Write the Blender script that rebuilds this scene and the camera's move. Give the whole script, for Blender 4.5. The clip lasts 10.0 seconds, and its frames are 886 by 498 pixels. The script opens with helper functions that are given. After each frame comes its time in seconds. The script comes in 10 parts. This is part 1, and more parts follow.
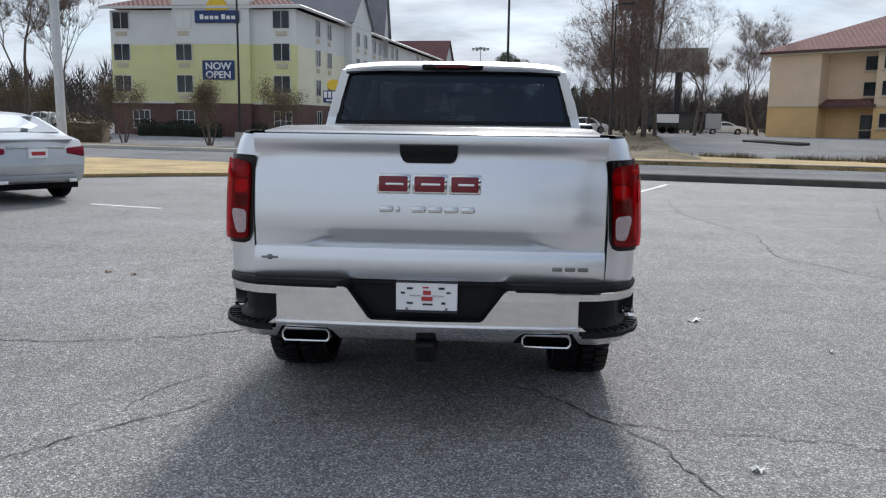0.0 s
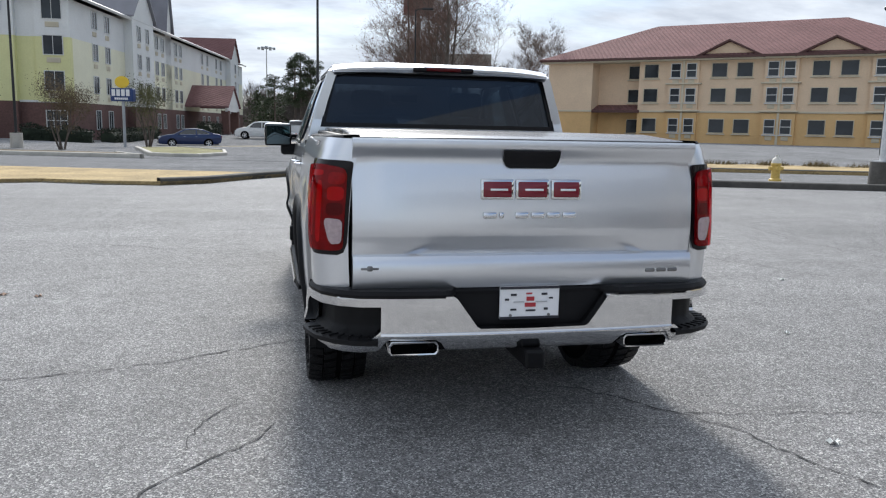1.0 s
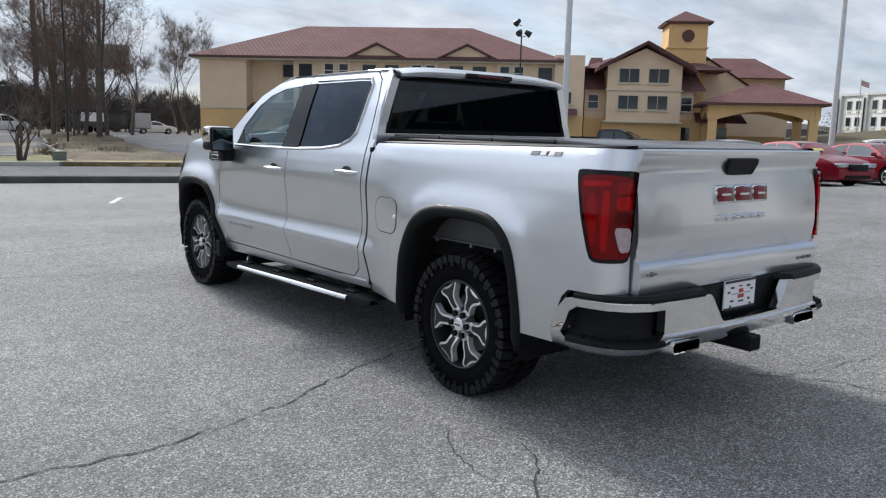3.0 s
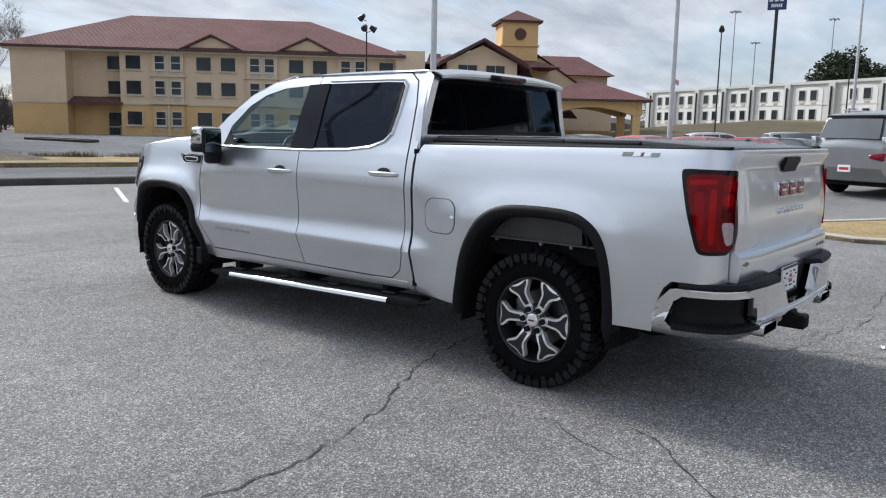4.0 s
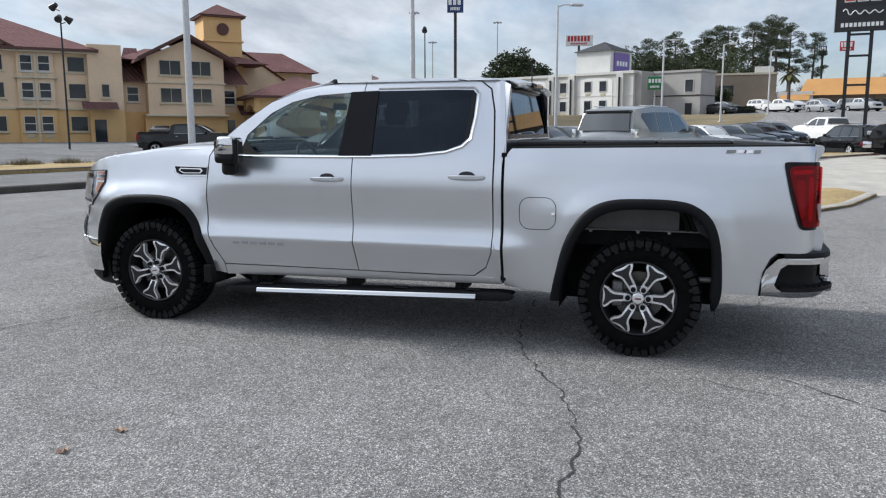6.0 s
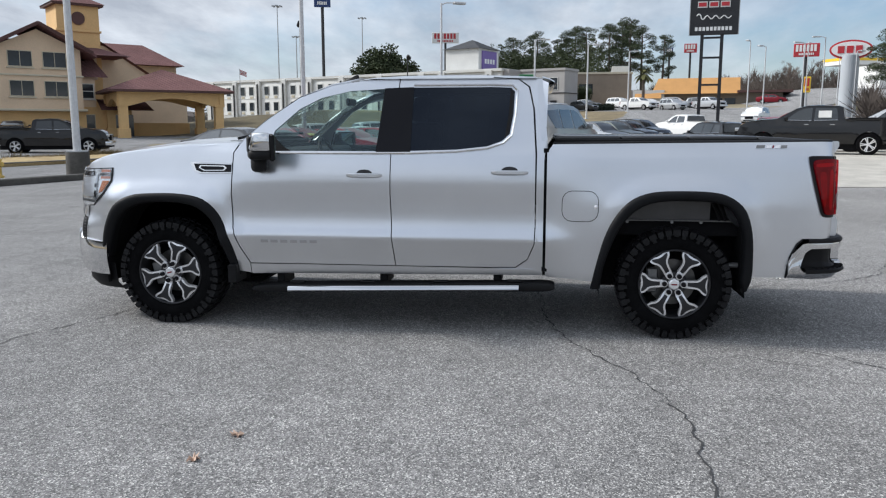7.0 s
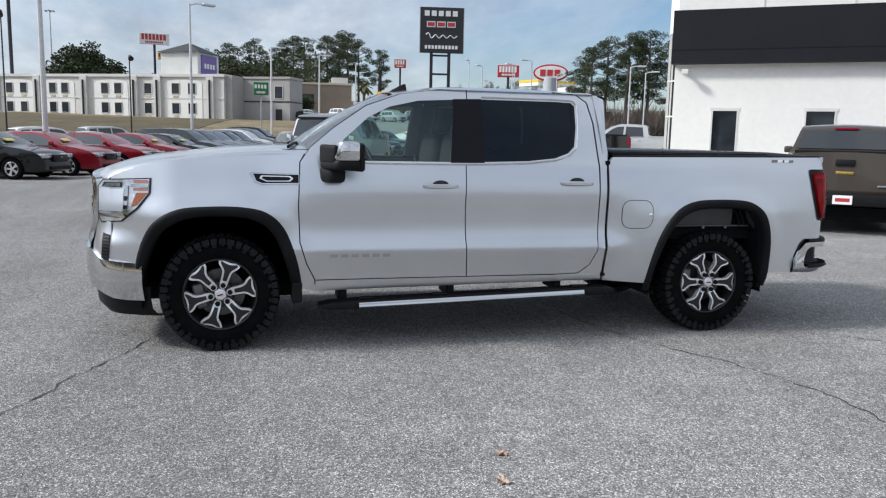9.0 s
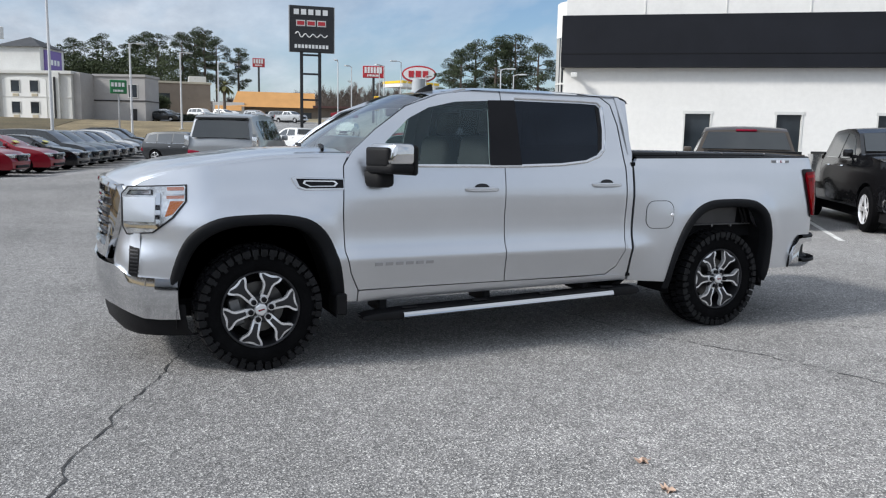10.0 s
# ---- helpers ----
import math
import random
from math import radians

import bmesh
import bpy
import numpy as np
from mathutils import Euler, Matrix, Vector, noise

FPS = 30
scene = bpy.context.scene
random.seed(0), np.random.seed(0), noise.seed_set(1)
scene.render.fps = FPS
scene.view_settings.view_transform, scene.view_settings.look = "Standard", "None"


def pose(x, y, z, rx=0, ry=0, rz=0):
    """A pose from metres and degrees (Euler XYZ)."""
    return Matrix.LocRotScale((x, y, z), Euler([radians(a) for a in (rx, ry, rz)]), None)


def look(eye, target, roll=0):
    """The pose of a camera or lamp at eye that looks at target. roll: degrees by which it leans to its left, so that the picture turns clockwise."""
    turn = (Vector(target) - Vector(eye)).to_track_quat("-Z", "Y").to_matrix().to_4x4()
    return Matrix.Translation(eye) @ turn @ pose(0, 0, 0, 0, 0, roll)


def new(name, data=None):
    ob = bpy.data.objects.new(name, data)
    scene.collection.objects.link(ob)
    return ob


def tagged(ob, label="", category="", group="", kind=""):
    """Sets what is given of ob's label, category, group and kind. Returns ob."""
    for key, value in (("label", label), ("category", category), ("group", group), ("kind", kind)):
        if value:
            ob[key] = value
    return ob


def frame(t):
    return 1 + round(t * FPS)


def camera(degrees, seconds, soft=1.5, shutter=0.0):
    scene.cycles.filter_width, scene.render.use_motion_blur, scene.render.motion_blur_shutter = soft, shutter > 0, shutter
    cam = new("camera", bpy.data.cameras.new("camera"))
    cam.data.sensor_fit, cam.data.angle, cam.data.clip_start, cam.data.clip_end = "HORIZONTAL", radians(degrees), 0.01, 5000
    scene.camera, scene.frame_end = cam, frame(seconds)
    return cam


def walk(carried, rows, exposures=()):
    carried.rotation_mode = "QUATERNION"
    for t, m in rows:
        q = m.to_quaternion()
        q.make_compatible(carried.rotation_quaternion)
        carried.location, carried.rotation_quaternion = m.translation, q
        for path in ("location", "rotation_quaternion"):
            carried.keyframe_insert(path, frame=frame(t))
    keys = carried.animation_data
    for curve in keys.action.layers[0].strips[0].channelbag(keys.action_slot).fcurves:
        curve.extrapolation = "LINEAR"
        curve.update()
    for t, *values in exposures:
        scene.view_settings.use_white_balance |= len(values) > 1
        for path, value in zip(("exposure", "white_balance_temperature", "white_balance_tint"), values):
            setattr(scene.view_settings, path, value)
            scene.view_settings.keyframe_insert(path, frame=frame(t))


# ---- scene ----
cam = camera(59.0, 10.0, 1.2)
PATH = [
    (0, (0.057, -0.086, 1.452), (-0.062, 1.884, 1.132), 0.8),
    (0.5, (-0.654, -0.021, 1.45), (-0.497, 1.948, 1.136), 1.0),
    (1, (-1.356, 0.081, 1.442), (-0.937, 2.013, 1.135), 1.2),
    (1.5, (-2.018, 0.301, 1.454), (-1.365, 2.168, 1.153), 1.3),
    (2, (-2.677, 0.544, 1.453), (-1.81, 2.322, 1.156), 1.4),
    (2.5, (-3.282, 0.9, 1.448), (-2.224, 2.572, 1.153), 1.4),
    (3, (-3.881, 1.275, 1.442), (-2.647, 2.822, 1.148), 1.4),
    (4.5, (-5.346, 2.641, 1.464), (-3.692, 3.725, 1.165), 0.9),
    (5, (-5.782, 3.131, 1.474), (-4.028, 4.044, 1.177), 0.6),
    (5.5, (-6.099, 3.695, 1.486), (-4.266, 4.44, 1.19), 0.2),
    (7, (-6.739, 5.467, 1.494), (-4.779, 5.715, 1.184), 0.0),
    (7.5, (-6.812, 6.1, 1.488), (-4.837, 6.173, 1.181), 0.4),
    (8, (-6.864, 6.759, 1.491), (-4.889, 6.649, 1.19), 0.7),
    (8.5, (-6.763, 7.41, 1.489), (-4.806, 7.116, 1.201), 1.0),
    (9, (-6.63, 8.058, 1.48), (-4.707, 7.585, 1.201), 1.2),
    (9.5, (-6.365, 8.662, 1.483), (-4.492, 8.016, 1.211), 1.2),
    (10, (-6.066, 9.205, 1.464), (-4.256, 8.4, 1.194), 1.1),
]
walk(cam, [(t, look(eye, target, roll)) for t, eye, target, roll in PATH],
     [(0, 0.02), (1, 0.20), (1.5, 0.18), (2.5, 0.06), (4.5, -0.02), (10, -0.02)])

# ---- light ----
SUN_ELEVATION, SUN_BEARING = 36.0, 4.0  # degrees; bearing clockwise from +y


def make_world():
    world = bpy.data.worlds.new("sky")
    scene.world = world
    world.use_nodes = True
    nt = world.node_tree
    nt.nodes.clear()
    out = nt.nodes.new("ShaderNodeOutputWorld")
    sky = nt.nodes.new("ShaderNodeTexSky")
    sky.sky_type, sky.sun_disc = "NISHITA", False
    sky.sun_elevation, sky.sun_rotation = radians(SUN_ELEVATION), radians(SUN_BEARING)
    sky.air_density, sky.dust_density, sky.ozone_density = 1.0, 0.8, 4.0
    blue = nt.nodes.new("ShaderNodeBackground")
    blue.inputs["Strength"].default_value = 0.13
    nt.links.new(sky.outputs["Color"], blue.inputs["Color"])
    # a thin, streaky sheet of cloud over the blue
    co = nt.nodes.new("ShaderNodeTexCoord")
    sep = nt.nodes.new("ShaderNodeSeparateXYZ")
    nt.links.new(co.outputs["Generated"], sep.inputs[0])
    up = nt.nodes.new("ShaderNodeMath")
    up.operation = "MAXIMUM"
    up.inputs[1].default_value = 0.0
    nt.links.new(sep.outputs["Z"], up.inputs[0])
    add = nt.nodes.new("ShaderNodeMath")
    add.operation = "ADD"
    add.inputs[1].default_value = 0.22
    nt.links.new(up.outputs[0], add.inputs[0])
    div = nt.nodes.new("ShaderNodeVectorMath")
    div.operation = "DIVIDE"
    nt.links.new(co.outputs["Generated"], div.inputs[0])
    comb = nt.nodes.new("ShaderNodeCombineXYZ")
    for k in range(3):
        nt.links.new(add.outputs[0], comb.inputs[k])
    nt.links.new(comb.outputs[0], div.inputs[1])
    mp = nt.nodes.new("ShaderNodeMapping")
    mp.inputs["Scale"].default_value = (1.0, 1.7, 0.6)
    mp.inputs["Rotation"].default_value = (0, 0, 0.5)
    mp.inputs["Location"].default_value = (0.35, 0.2, 0)
    nt.links.new(div.outputs[0], mp.inputs["Vector"])
    big = nt.nodes.new("ShaderNodeTexNoise")
    big.inputs["Scale"].default_value, big.inputs["Detail"].default_value, big.inputs["Roughness"].default_value = 1.1, 8, 0.55
    nt.links.new(mp.outputs[0], big.inputs["Vector"])
    cover = nt.nodes.new("ShaderNodeValToRGB")
    cover.color_ramp.elements[0].position, cover.color_ramp.elements[0].color = 0.33, (0.45, 0.45, 0.45, 1)
    cover.color_ramp.elements[1].position, cover.color_ramp.elements[1].color = 0.54, (1, 1, 1, 1)
    nt.links.new(big.outputs["Fac"], cover.inputs["Fac"])
    fine = nt.nodes.new("ShaderNodeTexNoise")
    fine.inputs["Scale"].default_value, fine.inputs["Detail"].default_value, fine.inputs["Roughness"].default_value = 2.6, 9, 0.6
    nt.links.new(mp.outputs[0], fine.inputs["Vector"])
    shade = nt.nodes.new("ShaderNodeValToRGB")
    shade.color_ramp.elements[0].position, shade.color_ramp.elements[0].color = 0.3, (0.50, 0.56, 0.66, 1)
    shade.color_ramp.elements[1].position, shade.color_ramp.elements[1].color = 0.68, (0.83, 0.90, 1.0, 1)
    nt.links.new(fine.outputs["Fac"], shade.inputs["Fac"])
    def toward(bearing, elevation, lo, hi, top):
        """A soft patch of sky round one direction."""
        b, e = radians(bearing), radians(elevation)
        dot = nt.nodes.new("ShaderNodeVectorMath")
        dot.operation = "DOT_PRODUCT"
        dot.inputs[1].default_value = (math.sin(b) * math.cos(e), math.cos(b) * math.cos(e), math.sin(e))
        nt.links.new(co.outputs["Generated"], dot.inputs[0])
        r = nt.nodes.new("ShaderNodeMapRange")
        r.interpolation_type = "SMOOTHSTEP"
        r.inputs["From Min"].default_value, r.inputs["From Max"].default_value = lo, hi
        r.inputs["To Min"].default_value, r.inputs["To Max"].default_value = 0.0, top
        nt.links.new(dot.outputs["Value"], r.inputs["Value"])
        return r.outputs[0]
    haze = nt.nodes.new("ShaderNodeMath")
    haze.operation = "ADD"
    haze.inputs[1].default_value = 0.92
    nt.links.new(toward(SUN_BEARING, SUN_ELEVATION + 6, 0.80, 1.0, 2.6), haze.inputs[0])
    glow = nt.nodes.new("ShaderNodeMath")
    glow.operation = "ADD"
    nt.links.new(haze.outputs[0], glow.inputs[0])
    # added bright patch of north-western sky, mostly unseen, that lifts the truck's side
    nt.links.new(toward(306, 30, 0.72, 0.99, 0.36), glow.inputs[1])
    gap = nt.nodes.new("ShaderNodeMath")
    gap.operation = "SUBTRACT"
    gap.use_clamp = True
    nt.links.new(cover.outputs["Color"], gap.inputs[0])
    # the blue gap is spread out of view to cool the light on the tail
    nt.links.new(toward(138, 14, 0.62, 0.97, 0.72), gap.inputs[1])
    cloud = nt.nodes.new("ShaderNodeBackground")
    nt.links.new(glow.outputs[0], cloud.inputs["Strength"])
    nt.links.new(shade.outputs["Color"], cloud.inputs["Color"])
    mix = nt.nodes.new("ShaderNodeMixShader")
    nt.links.new(gap.outputs[0], mix.inputs["Fac"])
    nt.links.new(blue.outputs[0], mix.inputs[1])
    nt.links.new(cloud.outputs[0], mix.inputs[2])
    nt.links.new(mix.outputs[0], out.inputs["Surface"])


make_world()
sun = new("sun", bpy.data.lights.new("sun", "SUN"))
sun.data.energy, sun.data.angle, sun.data.color = 3.7, radians(8.0), (1.0, 0.97, 0.92)
_e, _b = radians(SUN_ELEVATION), radians(SUN_BEARING)
sun.matrix_world = look((40 * math.sin(_b) * math.cos(_e), 40 * math.cos(_b) * math.cos(_e), 40 * math.sin(_e)), (0, 0, 0))


# ---- materials ----
def M(name, col, rough=0.5, metal=0.0, var=0.12, scale=3.0, bump=0.0, bscale=80.0, coat=0.0, fine=0.0, fscale=40.0,
      spec=0.5, trans=0.0, emit=0.0, ior=1.45, per_piece=0.0, stretch=(1, 1, 1)):
    """A surface with broad and fine variation of its colour and a fine relief."""
    m = bpy.data.materials.new(name)
    m.use_nodes = True
    nt = m.node_tree
    b = nt.nodes["Principled BSDF"]
    b.inputs["Roughness"].default_value, b.inputs["Metallic"].default_value = rough, metal
    b.inputs["Specular IOR Level"].default_value, b.inputs["IOR"].default_value = spec, ior
    b.inputs["Coat Weight"].default_value, b.inputs["Coat Roughness"].default_value = coat, 0.04
    b.inputs["Transmission Weight"].default_value = trans
    co = nt.nodes.new("ShaderNodeTexCoord")
    mp = nt.nodes.new("ShaderNodeMapping")
    mp.inputs["Scale"].default_value = stretch
    nt.links.new(co.outputs["Object"], mp.inputs["Vector"])
    last = None
    for amount, size, detail in ((var, scale, 5), (fine, fscale, 3)):
        if amount <= 0:
            continue
        n = nt.nodes.new("ShaderNodeTexNoise")
        n.inputs["Scale"].default_value, n.inputs["Detail"].default_value, n.inputs["Roughness"].default_value = size, detail, 0.62
        nt.links.new(mp.outputs[0], n.inputs["Vector"])
        r = nt.nodes.new("ShaderNodeMapRange")
        r.inputs["From Min"].default_value, r.inputs["From Max"].default_value = 0.3, 0.7
        r.inputs["To Min"].default_value, r.inputs["To Max"].default_value = 1 - amount, 1 + amount
        nt.links.new(n.outputs["Fac"], r.inputs["Value"])
        if last is None:
            last = r.outputs[0]
        else:
            k = nt.nodes.new("ShaderNodeMath")
            k.operation = "MULTIPLY"
            nt.links.new(last, k.inputs[0])
            nt.links.new(r.outputs[0], k.inputs[1])
            last = k.outputs[0]
    if per_piece > 0:
        oi = nt.nodes.new("ShaderNodeObjectInfo")
        r = nt.nodes.new("ShaderNodeMapRange")
        r.inputs["To Min"].default_value, r.inputs["To Max"].default_value = 1 - per_piece, 1 + per_piece
        nt.links.new(oi.outputs["Random"], r.inputs["Value"])
        if last is None:
            last = r.outputs[0]
        else:
            k = nt.nodes.new("ShaderNodeMath")
            k.operation = "MULTIPLY"
            nt.links.new(last, k.inputs[0])
            nt.links.new(r.outputs[0], k.inputs[1])
            last = k.outputs[0]
    if last is None:
        b.inputs["Base Color"].default_value = (*col, 1)
    else:
        mul = nt.nodes.new("ShaderNodeVectorMath")
        mul.operation = "SCALE"
        mul.inputs[0].default_value = col
        nt.links.new(last, mul.inputs["Scale"])
        nt.links.new(mul.outputs[0], b.inputs["Base Color"])
    if bump > 0:
        n = nt.nodes.new("ShaderNodeTexNoise")
        n.inputs["Scale"].default_value, n.inputs["Detail"].default_value = bscale, 4
        nt.links.new(mp.outputs[0], n.inputs["Vector"])
        bp = nt.nodes.new("ShaderNodeBump")
        bp.inputs["Strength"].default_value, bp.inputs["Distance"].default_value = bump, 0.02
        nt.links.new(n.outputs["Fac"], bp.inputs["Height"])
        nt.links.new(bp.outputs[0], b.inputs["Normal"])
    if emit > 0:
        b.inputs["Emission Color"].default_value, b.inputs["Emission Strength"].default_value = (*col, 1), emit
    return m


def asphalt_material(name, dark, light, stone, rough, spec=0.25, streaks=0.0):
    """Worn asphalt: pale and dark stones in a binder, broad stains, streaks and fine relief."""
    m = bpy.data.materials.new(name)
    m.use_nodes = True
    nt = m.node_tree
    b = nt.nodes["Principled BSDF"]
    b.inputs["Roughness"].default_value = rough
    b.inputs["Specular IOR Level"].default_value = spec
    b.inputs["Diffuse Roughness"].default_value = 0.4
    co = nt.nodes.new("ShaderNodeTexCoord")

    def spread(value, lo, hi, a, c):
        r = nt.nodes.new("ShaderNodeMapRange")
        r.inputs["From Min"].default_value, r.inputs["From Max"].default_value = lo, hi
        r.inputs["To Min"].default_value, r.inputs["To Max"].default_value = a, c
        nt.links.new(value, r.inputs["Value"])
        return r.outputs[0]

    def noise_at(size, detail, roughness, a, c, stretch=None, turn=0.0):
        n = nt.nodes.new("ShaderNodeTexNoise")
        n.inputs["Scale"].default_value, n.inputs["Detail"].default_value, n.inputs["Roughness"].default_value = size, detail, roughness
        src = co.outputs["Object"]
        if stretch:
            mp = nt.nodes.new("ShaderNodeMapping")
            mp.inputs["Scale"].default_value, mp.inputs["Rotation"].default_value = stretch, (0, 0, turn)
            nt.links.new(src, mp.inputs["Vector"])
            src = mp.outputs[0]
        nt.links.new(src, n.inputs["Vector"])
        return spread(n.outputs["Fac"], 0.3, 0.7, a, c)

    def times(p, q):
        k = nt.nodes.new("ShaderNodeMath")
        k.operation = "MULTIPLY"
        nt.links.new(p, k.inputs[0])
        nt.links.new(q, k.inputs[1])
        return k.outputs[0]

    def cells(size):
        v = nt.nodes.new("ShaderNodeTexVoronoi")
        v.inputs["Scale"].default_value = size
        nt.links.new(co.outputs["Object"], v.inputs["Vector"])
        s = nt.nodes.new("ShaderNodeSeparateColor")
        nt.links.new(v.outputs["Color"], s.inputs[0])
        return v, s.outputs[0]

    vor, pick = cells(150.0)
    ramp = nt.nodes.new("ShaderNodeValToRGB")
    ramp.color_ramp.elements[0].position, ramp.color_ramp.elements[0].color = 0.12, (*dark, 1)
    ramp.color_ramp.elements[1].position, ramp.color_ramp.elements[1].color = 0.98, (*stone, 1)
    for at, col in ((0.55, light), (0.80, [c * 1.25 for c in light])):
        ramp.color_ramp.elements.new(at).color = (*col, 1)
    nt.links.new(pick, ramp.inputs["Fac"])
    _, coarse = cells(62.0)
    amount = times(spread(coarse, 0.0, 1.0, 0.85, 1.15), noise_at(30.0, 5, 0.8, 0.81, 1.19))
    amount = times(amount, noise_at(9.0, 4, 0.7, 0.86, 1.14))
    amount = times(amount, noise_at(0.35, 6, 0.6, 0.84, 1.13))
    amount = times(amount, noise_at(2.4, 5, 0.65, 0.90, 1.09))
    if streaks > 0:
        amount = times(amount, noise_at(0.8, 5, 0.6, 1 - streaks, 1 + streaks, (0.16, 1.5, 1.0), 0.30))
        amount = times(amount, noise_at(1.6, 4, 0.6, 1 - streaks * 0.6, 1 + streaks * 0.6, (1.3, 0.12, 1.0), 0.12))
    mul = nt.nodes.new("ShaderNodeVectorMath")
    mul.operation = "SCALE"
    nt.links.new(ramp.outputs["Color"], mul.inputs[0])
    nt.links.new(amount, mul.inputs["Scale"])
    nt.links.new(mul.outputs[0], b.inputs["Base Color"])
    bp = nt.nodes.new("ShaderNodeBump")
    bp.inputs["Strength"].default_value, bp.inputs["Distance"].default_value = 0.6, 0.006
    nt.links.new(vor.outputs["Distance"], bp.inputs["Height"])
    nt.links.new(bp.outputs[0], b.inputs["Normal"])
    return m


ASPHALT = asphalt_material("worn_asphalt", (0.098, 0.096, 0.097), (0.222, 0.2165, 0.213), (0.58, 0.57, 0.545), 0.82, 0.42, 0.09)
STREET = asphalt_material("pale_street", (0.17, 0.169, 0.171), (0.275, 0.272, 0.269), (0.42, 0.41, 0.40), 0.9, 0.0, 0.12)
CRACK = M("crack_filler", (0.04, 0.04, 0.042), 0.9, var=0.3, scale=20)
CONCRETE = M("concrete", (0.42, 0.40, 0.36), 0.85, var=0.18, scale=1.5, fine=0.12, fscale=40, bump=0.15)
# base colour darkened for the kerb's shaded face; the weathered tone is random
KERB = M("weathered_kerb", (0.085, 0.08, 0.072), 0.85, var=0.35, scale=1.2, fine=0.2, fscale=25, bump=0.2)
BANK = M("brown_bank", (0.185, 0.145, 0.082), 0.95, var=0.35, scale=0.3, fine=0.35, fscale=6, bump=0.8, bscale=12)
OLIVEBANK = M("olive_brown_grass", (0.088, 0.070, 0.036), 0.95, var=0.35, scale=0.3, fine=0.35, fscale=6, bump=0.8, bscale=12)
DRYGRASS = M("dormant_grass", (0.34, 0.25, 0.12), 0.95, var=0.3, scale=0.8, fine=0.35, fscale=18, bump=0.8, bscale=30)
GREENGRASS = M("thin_grass", (0.16, 0.15, 0.06), 0.95, var=0.4, scale=0.5, fine=0.35, fscale=14, bump=0.8, bscale=30)
MULCH = M("leaf_litter", (0.118, 0.090, 0.052), 0.95, var=0.45, scale=1.0, fine=0.4, fscale=10, bump=0.9, bscale=18)
GROUND = M("far_ground", (0.2, 0.17, 0.11), 0.95, var=0.4, scale=0.08, fine=0.3, fscale=1.5)
LINE = M("worn_white_line", (0.6, 0.6, 0.58), 0.8, var=0.35, scale=8, fine=0.3, fscale=60)

SILVER = M("silver_paint", (0.68, 0.70, 0.735), 0.30, 0.93, var=0.03, scale=1.5, fine=0.05, fscale=500, coat=0.8)
MIRRORGLASS = M("mirror_glass", (0.10, 0.13, 0.14), 0.03, 1.0, var=0.03)
CHROME = M("chrome", (0.66, 0.665, 0.675), 0.06, 1.0, var=0.04, scale=4)
BRIGHT = M("machined_alloy", (0.86, 0.86, 0.87), 0.26, 0.6, var=0.08, scale=9)
DARKALLOY = M("dark_alloy", (0.030, 0.030, 0.033), 0.38, 0.4, var=0.1, scale=9)
BLACKPLASTIC = M("black_plastic", (0.008, 0.008, 0.009), 0.55, spec=0.22, var=0.25, scale=6, bump=0.1, bscale=300)
GREYPLASTIC = M("grey_flare_plastic", (0.010, 0.0105, 0.012), 0.55, spec=0.14, var=0.2, scale=5, bump=0.12, bscale=300)
BLACKGLOSS = M("black_gloss", (0.008, 0.008, 0.010), 0.15, var=0.1, scale=5, spec=0.2)
SOFTCOVER = M("tonneau_vinyl", (0.03, 0.03, 0.032), 0.24, var=0.2, scale=4, spec=0.9, bump=0.03, bscale=250)
# paler copy of the tyre rubber: light caught by the lugs, put into colour
TREADRUBBER = M("dusty_tread_rubber", (0.0085, 0.0087, 0.0098), 0.45, spec=0.24, var=0.5, scale=14, fine=0.4, fscale=90, bump=0.25, bscale=120)
RUBBER = M("tyre_rubber", (0.0052, 0.0052, 0.0058), 0.75, spec=0.05, var=0.3, scale=8, fine=0.25, fscale=60, bump=0.15, bscale=150)
WELL = M("wheel_well_liner", (0.008, 0.008, 0.009), 0.9, spec=0.22, var=0.3, scale=6)
BADGEGREY = M("badge_grey", (0.46, 0.46, 0.48), 0.4, 0.5, var=0.08)
STEEL = M("dull_steel", (0.22, 0.22, 0.22), 0.5, 0.7, var=0.3, scale=8)
BRAKE = M("brake_disc", (0.11, 0.108, 0.105), 0.4, 0.9, var=0.2, scale=15)
# dark cloth, coloured darker still for cabin shade the shadowless panes don't give
SEAT = M("dark_seat_cloth", (0.011, 0.012, 0.013), 0.85, var=0.2, scale=10, bump=0.2, bscale=200)
WHITEPLATE = M("white_plate", (0.84, 0.84, 0.85), 0.35, var=0.05)
REDPRINT = M("red_print", (0.45, 0.04, 0.05), 0.4, var=0.05)
BLACKPRINT = M("black_print", (0.03, 0.03, 0.04), 0.5, var=0.05)
BADGERED = M("badge_red", (0.17, 0.006, 0.018), 0.25, var=0.08, scale=20, coat=0.3)
AMBER = M("amber_lens", (0.30, 0.08, 0.008), 0.15, var=0.08, coat=0.5)


